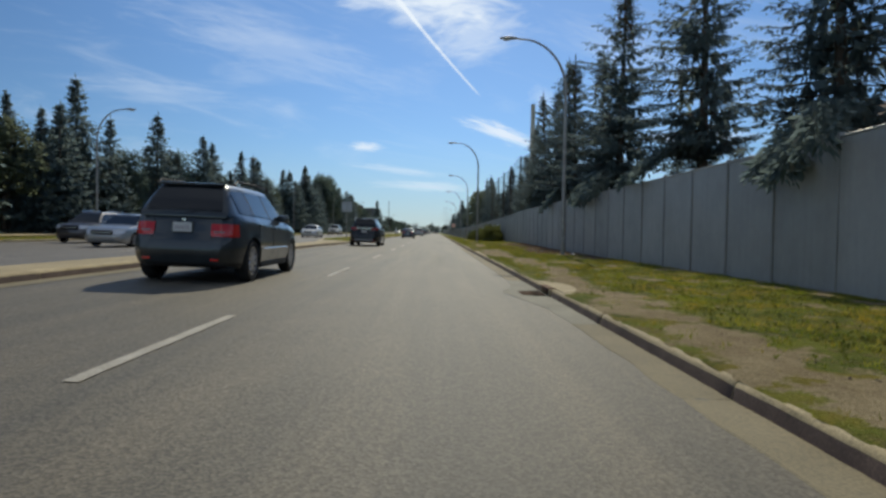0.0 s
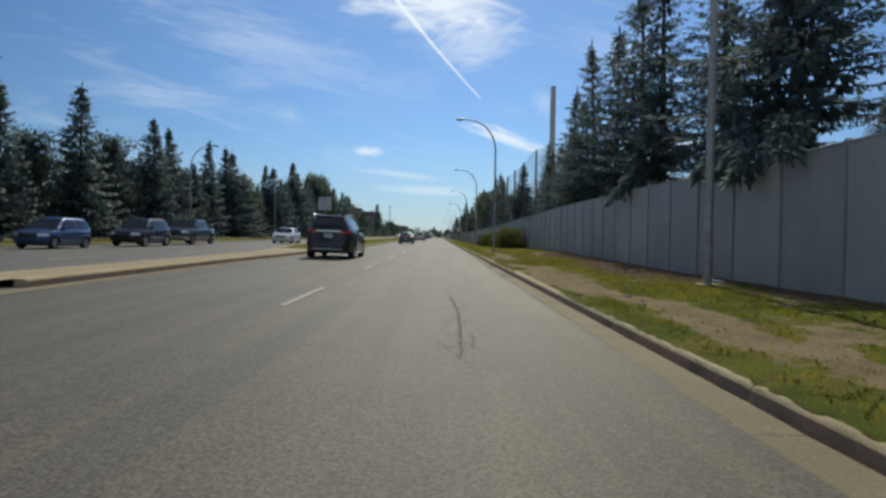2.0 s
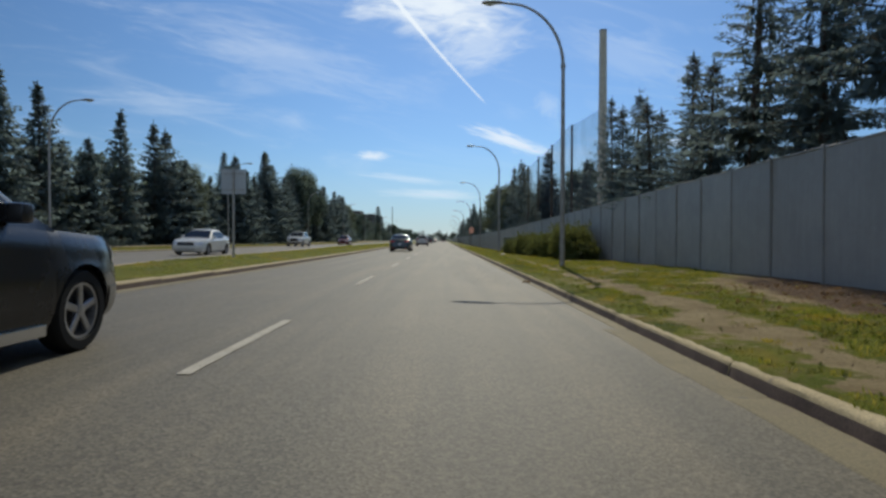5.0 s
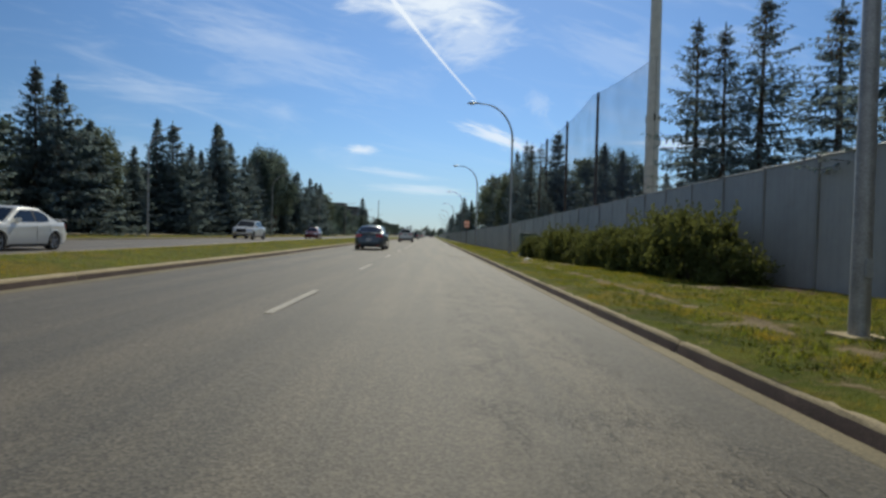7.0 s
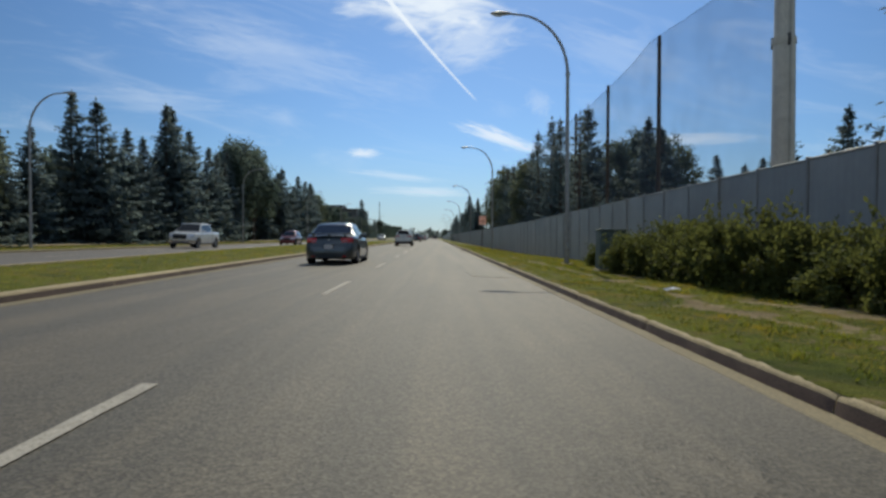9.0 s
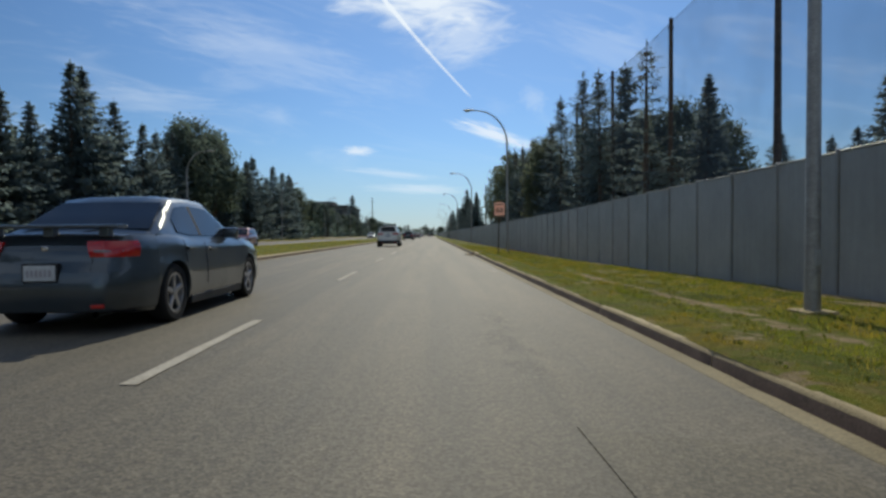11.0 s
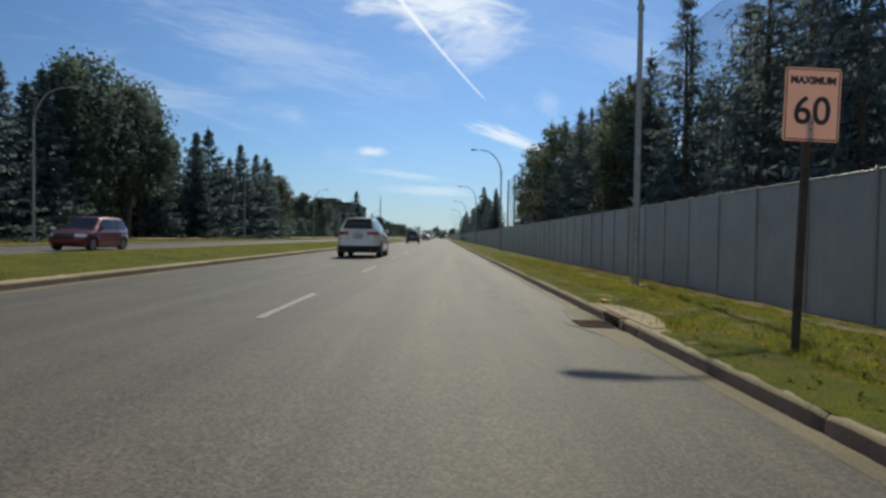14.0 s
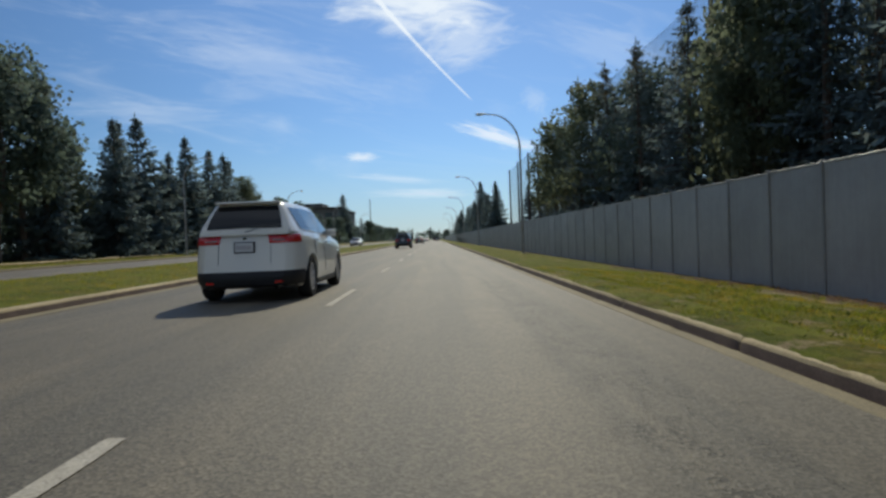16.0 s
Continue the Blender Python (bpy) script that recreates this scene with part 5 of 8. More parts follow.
def plant(kind, x, y, z, scale, turn, label="", group="", category="tree"):
    """Copies a master tree, or uses it up for its first planting."""
    src = kind["ob"]
    m = pose(x, y, z, 0, 0, turn) @ Matrix.Diagonal((scale[0], scale[0], scale[1], 1))
    if not kind["used"]:
        kind["used"] = True
        src.matrix_basis = m
        tagged(src, label, category, group)
        return src
    made = {}
    for o in (src, *src.children_recursive):
        made[o] = o.copy()
        scene.collection.objects.link(made[o])
        made[o].parent = made.get(o.parent, o.parent)
    made[src].matrix_basis = m
    tagged(made[src], label, category, group)
    return made[src]


def master(name, data, mats):
    return {"ob": make_tree(name, *data, mats), "used": False}


near_spruce = [master("spruce_tree", spruce_meshes(11, 11.0, 3.5, 1.15, 0.40, 0.15, low_reach=0.85, low_z=3.7, twigs=8, slim=(0.14, 0.22), spray=0.41, hidden=0.14, taper=0.88, gap=1.36), SPRUCE_MATS),
               master("spruce_tree", spruce_meshes(12, 11.0, 3.2, 1.15, 0.34, 0.15, 0.22, low_reach=0.85, low_z=3.7, twigs=8, slim=(0.14, 0.22), spray=0.41, hidden=0.14, taper=0.88, gap=1.36), SPRUCE_MATS),
               master("spruce_tree", spruce_meshes(13, 11.0, 2.9, 1.15, 0.30, 0.15, low_reach=0.85, low_z=3.7, twigs=8, slim=(0.14, 0.22), spray=0.41, hidden=0.14, taper=0.88, gap=1.36), SPRUCE_MATS)]
full_spruce = [master("spruce_tree", spruce_meshes(18, 11.0, 3.5, 1.15, 0.40, 0.15, low_reach=0.85, low_z=3.7, twigs=8, slim=(0.14, 0.22), spray=0.42, hidden=0.14, taper=0.86, gap=1.08), SPRUCE_MATS),
               master("spruce_tree", spruce_meshes(12, 11.0, 3.2, 1.15, 0.34, 0.15, 0.22, low_reach=0.85, low_z=3.7, twigs=8, slim=(0.14, 0.22), spray=0.42, hidden=0.14, taper=0.86, gap=1.08), SPRUCE_MATS)]
mid_spruce = [master("spruce_tree", spruce_meshes(14, 11.0, 3.5, 0.95, 0.40, 0.08, low_reach=2.6, twigs=3, slim=(0.13, 0.21), spray=0.72, hidden=0.05, gap=1.08), SPRUCE_MATS),
              master("spruce_tree", spruce_meshes(15, 11.0, 3.2, 0.95, 0.34, 0.08, 0.22, low_reach=2.6, twigs=3, slim=(0.13, 0.21), spray=0.72, hidden=0.05, gap=1.08), SPRUCE_MATS),
              master("spruce_tree", spruce_meshes(16, 11.0, 2.9, 0.95, 0.30, 0.08, low_reach=2.6, twigs=3, slim=(0.13, 0.21), spray=0.72, hidden=0.05, gap=1.08), SPRUCE_MATS)]
far_spruce = [master("spruce_tree", spruce_meshes(21, 12.0, 4.1, 0.85, 0.36, 0.0, twigs=2, slim=(0.26, 0.40), hidden=0.06, taper=1.02), SPRUCE_MATS),
              master("spruce_tree", spruce_meshes(22, 12.0, 3.5, 0.85, 0.30, 0.0, twigs=2, slim=(0.26, 0.40), hidden=0.06, taper=1.02), SPRUCE_MATS),
              master("spruce_tree", spruce_meshes(23, 12.0, 4.3, 0.85, 0.42, 0.0, lopsided=0.25, twigs=2, slim=(0.26, 0.40), hidden=0.06, taper=1.02), SPRUCE_MATS)]
wood_spruce = [master("spruce_tree", spruce_meshes(24 + k, 12.0, 4.2, 0.52, 0.36, 0.0, lopsided=0.2, twigs=1, slim=(0.30, 0.45)), SPRUCE_MATS) for k in range(3)]
broad = [master("broadleaf_tree", leafy_meshes(31, 10.0, 3.3, 6500, 0.26), [M["leaves"]]),
         master("broadleaf_tree", leafy_meshes(32, 10.0, 2.6, 5500, 0.25, 0.2, 11), [M["leaves"]]),
         master("broadleaf_tree", leafy_meshes(33, 10.0, 3.0, 5500, 0.27), [M["leaves_pale"]])]
wood_broad = [master("broadleaf_tree", leafy_meshes(34 + k, 10.0, 3.1, 1900, 0.46), [M["leaves"]]) for k in range(3)]
rnd = random.Random(77)

# --- row behind the fence: (x, y, height, which, width factor)
RIGHT_SPRUCE = [
    (8.0, 12.0, 9.6, 0, 0.9), (8.3, 18.9, 11.4, 1, 0.98), (7.8, 26.2, 11.2, 0, 1.2), (7.8, 34.0, 10.5, 2, 1.05), (8.0, 36.8, 11.2, 1, 0.95), (7.9, 40.1, 10.2, 0, 0.95), (7.8, 42.9, 10.6, 2, 0.95),
    (7.5, 45.4, 8.1, 1, 0.85), (7.5, 48.4, 9.6, 2, 0.85), (8.2, 52.3, 6.6, 0, 0.82), (8.1, 57.0, 6.6, 2, 0.85), (8.9, 55.4, 7.8, 1, 0.85), (8.3, 30.5, 9.9, 1, 0.9), (10.6, 24.6, 4.4, 0, 0.7), (10.8, 27.4, 4.6, 1, 0.7), (10.6, 21.3, 4.2, 2, 0.7), (10.2, 40.8, 5.6, 0, 0.8), (10.2, 50.0, 6.4, 1, 0.8),
    (10.7, 63.4, 7.5, 2, 0.8), (10.7, 67.7, 9.5, 1, 0.8), (10.7, 70.0, 9.2, 2, 0.75), (10.7, 72.5, 10.2, 0, 0.8), 
    (10.3, 112.3, 11.3, 0, 0.85), (10.3, 117.1, 12.3, 1, 0.9), (11.5, 120.4, 10.6, 2, 0.9), (10.3, 123.4, 12.2, 2, 0.9), (10.3, 126.4, 6.2, 0, 0.8),
    (10.3, 128.3, 11.0, 1, 0.85), (10.3, 137.3, 11.0, 2, 0.85), (11.6, 140.3, 10.4, 1, 0.9), (10.3, 143.3, 11.2, 2, 0.85), (10.4, 149.0, 11.7, 1, 0.85),
    (11.6, 152.0, 10.6, 0, 0.9), (10.4, 157.0, 12.8, 2, 0.85), (11.3, 163.0, 10.8, 0, 0.8),
]
for x, y, h, k, w in RIGHT_SPRUCE:
    plant(full_spruce[k % 2] if x < 9 and y < 32 else (near_spruce if x < 9 else mid_spruce)[k], x, y, fence_z(y) - 0.1, (w, h / 11.0), rnd.uniform(0, 360), "tall dark spruce with drooping limbs behind the fence", "trees behind the fence")
thin_spruce = master("spruce_tree", spruce_meshes(17, 11.0, 1.75, 0.9, 0.50, 0.12, twigs=2, slim=(0.10, 0.15), spray=0.80, hidden=0.02, taper=0.62, gap=1.6), SPRUCE_MATS)
plant(thin_spruce, 9.2, 101.4, fence_z(101) - 0.1, (0.95, 9.6 / 11.0), 30, "thin half-bare spruce with drooping limbs behind the fence", "trees behind the fence")
plant(mid_spruce[0], 9.8, 102.4, fence_z(102) - 0.1, (0.8, 5.3 / 11.0), 80, "low dense spruce behind the fence", "trees behind the fence")
plant(mid_spruce[2], 9.9, 100.4, fence_z(100) - 0.1, (0.75, 4.6 / 11.0), 190, "low dense spruce behind the fence", "trees behind the fence")


def bough(tree, root, tip, seed):
    """A long drooping limb that hangs over the fence, thick with sprays of needles."""
    rng = np.random.default_rng(seed)
    root, tip = np.array(root), np.array(tip)
    verts, faces, slots = [], [], []
    flat = tip - root
    flat[2] = 0
    ln = np.linalg.norm(flat)
    out, lat = flat / ln, np.array((-flat[1], flat[0], 0)) / ln
    prev = root
    for k in range(1, 31):
        t = k / 30
        p = root + (tip - root) * t + np.array((0, 0, 0.45 * math.sin(math.pi * t)))
        wv = np.array((0, 0, 0.035 * (1.1 - t)))
        nv = len(verts)
        verts += [tuple(prev - wv), tuple(prev + wv), tuple(p + wv), tuple(p - wv)]
        faces.append((nv, nv + 1, nv + 2, nv + 3))
        slots.append(1)
        prev = p
        for _ in range(34):
            side = rng.uniform(-1, 1)
            q = p + lat * side * 0.42 * (1.15 - 0.6 * t) + np.array((0, 0, -abs(side) * 0.14 + rng.normal(0, 0.06)))
            dv = out * rng.uniform(0.1, 0.9) + lat * side * rng.uniform(0.2, 1.0) + np.array((0, 0, rng.uniform(-1.3, 0.05)))
            dv /= np.linalg.norm(dv)
            sd = np.cross(dv, rng.normal(0, 1, 3))
            sd /= np.linalg.norm(sd) + 1e-6
            l2 = rng.uniform(0.12, 0.30)
            nv = len(verts)
            m = q + dv * l2 * 0.45
            verts += [tuple(q), tuple(m + sd * l2 * 0.15), tuple(q + dv * l2), tuple(m - sd * l2 * 0.15)]
            faces.append((nv, nv + 1, nv + 2, nv + 3))
            slots.append(0)
    ob = raw("bough", verts, faces, None, tree, SPRUCE_MATS, slots)
    ob.matrix_basis = tree.matrix_basis.inverted()


BOUGHS = {12.0: [(5.75, 9.3, 2.45), (5.7, 10.1, 2.05), (5.8, 10.9, 2.2)],
          26.2: [(5.9, 23.1, 2.6), (5.75, 24.4, 2.3), (5.85, 25.5, 2.45), (6.0, 27.0, 2.6)],
          34.0: [(5.95, 32.9, 2.6), (5.9, 33.8, 2.4)], 18.9: [(6.0, 18.2, 2.8), (5.95, 19.6, 2.7)]}
for x, y, h, k, w in RIGHT_SPRUCE[:4]:
    tree = [o for o in scene.objects if o.name.startswith("spruce_tree") and abs(o.matrix_basis.translation.y - y) < 0.01 and abs(o.matrix_basis.translation.x - x) < 0.01][0]
    for j, tip in enumerate(BOUGHS[y]):
        bough(tree, (x, y, tip[2] + 1.0), tip, int(y * 10) + j)
for x, y, h, k in ((11.5, 231, 11.5, 0), (12.0, 236, 12.5, 1), (11.0, 241, 10.5, 2), (11.5, 250, 11, 0), (12, 258, 12, 1), (11.5, 268, 15.5, 2), (12, 280, 13, 0), (11, 292, 12, 1), (12, 306, 13, 2), (11.5, 322, 12, 0), (12, 345, 13, 1),
                   (11.0, 368, 13, 1), (11.0, 395, 13, 2), (11.0, 430, 13, 0), (14.5, 190, 9.0, 1), (15.0, 199, 8.4, 0), (14.5, 210, 9.5, 2),
                   (32.6, 118, 12.8, 0), (36.0, 114.7, 13.0, 1), (31.7, 129.9, 10.8, 2), (29.6, 119.9, 8.6, 0), (26.0, 130.7, 14.0, 1), (30.9, 118.6, 9.0, 2), (38.6, 121.0, 10.5, 0), (15.0, 122, 14.6, 0), (19.5, 118, 12.6, 1),
                   (18, 148, 13, 1), (17, 140, 9.0, 0), (17, 158, 12, 2)):
    plant(far_spruce[k], x, y, fence_z(y) - 0.15, (h / 12 * 1.02, h / 12), rnd.uniform(0, 360), "dark spruce standing beyond the fence", "trees behind the fence")
for x, y, h, k, w in ((23.4, 132.4, 14.4, 1, 0.8), (30.6, 137.1, 12.9, 2, 0.75), (27.2, 135.4, 13.8, 0, 0.75), (20.4, 129.0, 12.4, 1, 0.8), (21.8, 136.0, 13.2, 2, 0.8), (10.4, 132.0, 10.3, 2, 0.8), (11.4, 135.4, 10.4, 2, 0.75), (10.6, 130.2, 9.4, 2, 0.65), (15.8, 133.4, 10.8, 2, 0.5), (10.6, 154.0, 11.8, 2, 0.9),
                      (11.6, 146.0, 10.6, 0, 0.85), (10.6, 167.8, 11.8, 2, 0.85), (13.5, 176, 11.0, 1, 0.9), (17.5, 168, 12.0, 0, 1.0), (16, 128, 10.5, 0, 0.9)):
    plant(broad[k], x, y, fence_z(y) - 0.15, (w * h / 10, h / 10), rnd.uniform(0, 360), "leafy broadleaf tree lit from behind beyond the fence", "trees behind the fence")

# --- row along the far side
LEFT_SPRUCE = [(38.1, 9.2), (39.8, 8.6), (41.6, 9.4), (45.2, 12.0), (48.2, 9.6), (55.9, 11.3), (67.3, 11.0), (71.8, 10.9), (81.2, 11.1), (87.2, 11.4), (105.2, 11.3), (118.6, 13.3), (84.6 + 5.2, 11.2),
               (97.3, 7.4), (100.2, 8.0), (107.4, 11.3), (111.6, 9.8), (114.2, 9.5), (116.8, 8.4), (120.8, 13.4), (129.4, 10.9), (132.2, 10.8), (134.8, 10.2), (136.7, 11.4), (160.3, 11.3), (166.0, 12.8), (174.3, 12.2),
               (162.6, 11.6), (180.8, 11.8), (185.0, 12.0), (188.0, 11.8), (61.5, 8.6), (76.5, 8.2), (92.5, 8.8), (126.4, 12.2), (152.5, 12.6), (31.5, 11.8), (26.0, 10.5), (20.5, 11.2), (123.6, 9.0), (170.0, 10.0)]
for y, h in LEFT_SPRUCE:
    x = -26.0 + rnd.uniform(-0.5, 0.5)
    k = rnd.randrange(3)
    z = left_z(x, y) - 0.1
    plant(far_spruce[k], x, y, z, ((h / 12) * rnd.uniform(0.85, 1.1), (h - z) / 12), rnd.uniform(0, 360), "dark pointed spruce beside the far carriageway", "trees on the far side")
LEFT_BROAD = [(34.0, 8.2, 2, 1.0), (37.5, 7.6, 2, 1.1), (51.5, 7.2, 0, 0.9), (62.6, 8.6, 0, 0.9), (58.0, 6.6, 2, 0.8), (77.5, 6.0, 2, 0.8), (95.0, 8.6, 2, 0.9), (139.6, 13.0, 1, 1.0), (142.6, 13.6, 0, 0.9), (147.4, 13.4, 1, 1.05), (150.8, 13.2, 0, 0.95),
              (155.2, 9.8, 2, 0.8), (193.9, 10.2, 2, 0.9), (196.5, 9.0, 2, 0.9), (28.5, 8.5, 2, 1.0), (22.5, 8.0, 2, 1.0)]
for y, h, k, w in LEFT_BROAD:
    x = -26.6 + rnd.uniform(-0.8, 0.8)
    z = left_z(x, y) - 0.1
    plant(broad[k], x, y, z, (w * h / 10, (h - z) / 10), rnd.uniform(0, 360), "rounded broadleaf tree among spruces on the far side", "trees on the far side")
# deeper wood behind the left-hand row
for i in range(112):
    y = 12 + i * 1.76 + rnd.uniform(-1.5, 1.5)
    x = -30.0 + rnd.uniform(-3.0, 1.5)
    h = rnd.uniform(6.0, 8.6)
    k = rnd.randrange(3)
    if i % 3 == 0:
        plant(wood_broad[k], x, y, 0.4, (h / 9, h / 10), rnd.uniform(0, 360), "broadleaf tree in the shaded wood behind", "wood behind the roadside trees")
    else:
        plant(wood_spruce[k], x, y, 0.4, (h / 9.5, h / 12), rnd.uniform(0, 360), "small dark spruce in the shaded wood behind", "wood behind the roadside trees")
# far end of the road
for i in range(44):
    y = 203 + i * 9 + rnd.uniform(-4, 4)
    h = rnd.uniform(6.0, 9.0)
    k = rnd.randrange(3)
    plant((wood_broad if i % 3 else wood_spruce)[k], -28 + rnd.uniform(-4, 1.5), y, 0.4, (h / 8.5, h / (10 if i % 3 else 12)), rnd.uniform(0, 360), "distant tree along the far carriageway", "distant roadside trees")
plant(far_spruce[0], -30, 309, 0.4, (1.5, 16.0 / 12), 40, "lone tall spruce far down the road", "distant roadside trees")
for i in range(64):
    x = -80 + i * 2.6 + rnd.uniform(-1, 1)
    h = rnd.uniform(7, 11)
    plant((wood_broad + wood_spruce)[rnd.randrange(6)], x, 640 + rnd.uniform(-10, 35), -0.3 * h, (h / 7.5, h / 9), rnd.uniform(0, 360), "hazy tree closing the far end of the road", "distant trees at the road's end")


# ================= undergrowth below the left-hand wood
def thicket(count, xr, yr, top, seed, leaf):
    rng = np.random.default_rng(seed)
    knots = np.stack((rng.uniform(*xr, count // 24), rng.uniform(*yr, count // 24), top * rng.random(count // 24) ** 1.2), 1)
    p = knots[rng.integers(0, len(knots), count)] + rng.normal(0, 0.28, (count, 3))
    p[:, 2] = np.abs(p[:, 2]) + 0.35
    d = rng.normal(0, 1, (count, 3))
    d /= np.linalg.norm(d, axis=1)[:, None]
    s = np.cross(d, rng.normal(0, 1, (count, 3)))
    s /= np.linalg.norm(s, axis=1)[:, None]
    ln = (leaf * rng.uniform(0.7, 1.4, count))[:, None]
    q = np.stack((p, p + d * ln * 0.5 + s * ln * 0.32, p + d * ln, p + d * ln * 0.5 - s * ln * 0.32), 1)
    ob = raw("undergrowth", q.reshape(-1, 3).tolist(), np.arange(4 * count).reshape(-1, 4).tolist(), M["leaves"])
    tagged(ob, "dense dark undergrowth below the roadside trees", "undergrowth", kind="stuff")


thicket(42000, (-30.5, -27.6), (8, 215), 3.4, 91, 0.34)
thicket(12000, (-33, -27), (215, 470), 3.6, 92, 0.6)


# ================= shrubs before the fence =================
def shrub(seed, r, h, count):
    rng = np.random.default_rng(seed)
    sv, sf = [], []
    for k in range(16):
        a, b = rng.uniform(0, 6.28), rng.uniform(0.3, 0.95)
        p1 = np.array((math.cos(a) * r * b, math.sin(a) * r * b, h * rng.uniform(0.5, 0.98)))
        for d in ((0.012, 0), (0, 0.012)):
            n = len(sv)
            sv += [(p1[0] * 0.1 - d[0], p1[1] * 0.1 - d[1], -0.05), (p1[0] * 0.1 + d[0], p1[1] * 0.1 + d[1], -0.05), (p1[0] + d[0] * 0.3, p1[1] + d[1] * 0.3, p1[2]), (p1[0] - d[0] * 0.3, p1[1] - d[1] * 0.3, p1[2])]
            sf.append((n, n + 1, n + 2, n + 3))
    lv, lf = [], []
    knots = []
    for _ in range(62):
        a, e = rng.uniform(0, 6.28), rng.uniform(0.0, 1.0)
        rr = r * (0.55 + 0.45 * rng.random())
        zz = h * (0.08 + 0.86 * e)
        prof = math.sqrt(max(0.08, 1 - (max(0.0, e - 0.35) / 0.68) ** 2))
        knots.append(np.array((math.cos(a) * rr * prof, math.sin(a) * rr * prof, zz)) + rng.normal(0, 0.06, 3))
    for _ in range(count):
        p = knots[rng.integers(len(knots))] + rng.normal(0, 0.105, 3)
        d = rng.normal(0, 1, 3) + np.array((0, 0, 0.2))
        d /= np.linalg.norm(d)
        sd = np.cross(d, rng.normal(0, 1, 3))
        sd /= np.linalg.norm(sd) + 1e-6
        ln = rng.uniform(0.08, 0.155)
        n = len(lv)
        mid = p + d * ln * 0.5
        lv.extend([tuple(p), tuple(mid + sd * ln * 0.3), tuple(p + d * ln), tuple(mid - sd * ln * 0.3)])
        lf.append((n, n + 1, n + 2, n + 3))
    for _ in range(34):
        a, b = rng.uniform(0, 6.28), r * math.sqrt(rng.random()) * 0.95
        p0 = np.array((math.cos(a) * b, math.sin(a) * b, h * rng.uniform(0.55, 0.85)))
        up = np.array((math.cos(a) * 0.45, math.sin(a) * 0.45, 1.0)) + rng.normal(0, 0.2, 3)
        ln = rng.uniform(0.25, 0.55)
        p1 = p0 + up * ln
        n = len(sv)
        sv += [tuple(p0 - (0.006, 0, 0)), tuple(p0 + (0.006, 0, 0)), tuple(p1)]
        sf.append((n, n + 1, n + 2))
        for k in range(15):
            p = p0 + up * ln * k / 14 + rng.normal(0, 0.02, 3)
            d = rng.normal(0, 1, 3) + np.array((0, 0, 0.4))
            d /= np.linalg.norm(d)
            sd = np.cross(d, rng.normal(0, 1, 3))
            sd /= np.linalg.norm(sd) + 1e-6
            l2 = rng.uniform(0.09, 0.15)
            n = len(lv)
            lv.extend([tuple(p), tuple(p + d * l2 * 0.5 + sd * l2 * 0.28), tuple(p + d * l2), tuple(p + d * l2 * 0.5 - sd * l2 * 0.28)])
            lf.append((n, n + 1, n + 2, n + 3))
    e = new("shrub")
    raw("branch_frame", sv, sf, M["bark"], e)
    raw("foliage", lv, lf, M["hedge_leaves"], e)
    return {"ob": e, "used": False}


shrubs = [shrub(51, 1.15, 1.45, 5600), shrub(52, 1.0, 1.25, 4800), shrub(53, 1.3, 1.55, 6400)]
SHRUBS = [(5.85, 59.3, 0.66, 1), (5.6, 60.6, 0.80, 2), (5.75, 61.9, 0.78, 0)]
for i in range(13):
    yy = 61.6 + 1.22 * i
    front = lerp(yy, [(60, 5.75), (68, 5.25), (76, 4.75)])
    SHRUBS.append((front + rnd.uniform(-0.12, 0.12), yy, 0.66 + 0.12 * noise.noise(Vector((yy, 0, 0))), i % 3))
    SHRUBS.append((min(front + 0.85, 5.95) + rnd.uniform(-0.1, 0.05), yy + 0.6, 0.66 + rnd.uniform(-0.08, 0.08), (i + 1) % 3))
SHRUBS += [(5.2, 79.3, 0.58, 1), (5.1, 80.4, 0.52, 0), (5.8, 79.0, 0.62, 2), (5.8, 80.5, 0.58, 1)]
for x, y, sc, k in SHRUBS:
    plant(shrubs[k], x, y, verge_z(x, y) - 0.02, (sc, sc * 1.10 * rnd.uniform(0.66, 1.28)), rnd.uniform(0, 360), "bushy green shrub with sunlit leaves before the fence", "shrubs before the fence", "shrub")


# ================= vehicles =================
def smooth_lerp(x, table):
    """Like lerp(), eased a little at the corners."""
    e = 0.05
    return (lerp(x - e, table) + 2 * lerp(x, table) + lerp(x + e, table)) / 4


def lathe_bm(profile, seg=28):
    """Turns a profile of (radius, offset along x) round the x axis."""
    bm = bmesh.new()
    rings = [[bm.verts.new((x, r * math.cos(2 * math.pi * k / seg), r * math.sin(2 * math.pi * k / seg))) for k in range(seg)] for r, x in profile]
    for r0, r1 in zip(rings, rings[1:]):
        for k in range(seg):
            bm.faces.new((r0[k], r0[(k + 1) % seg], r1[(k + 1) % seg], r1[k]))
    bmesh.ops.recalc_face_normals(bm, faces=bm.faces[:])
    return bm


wheel_cache = {}
CAR_SCALE = 0.926


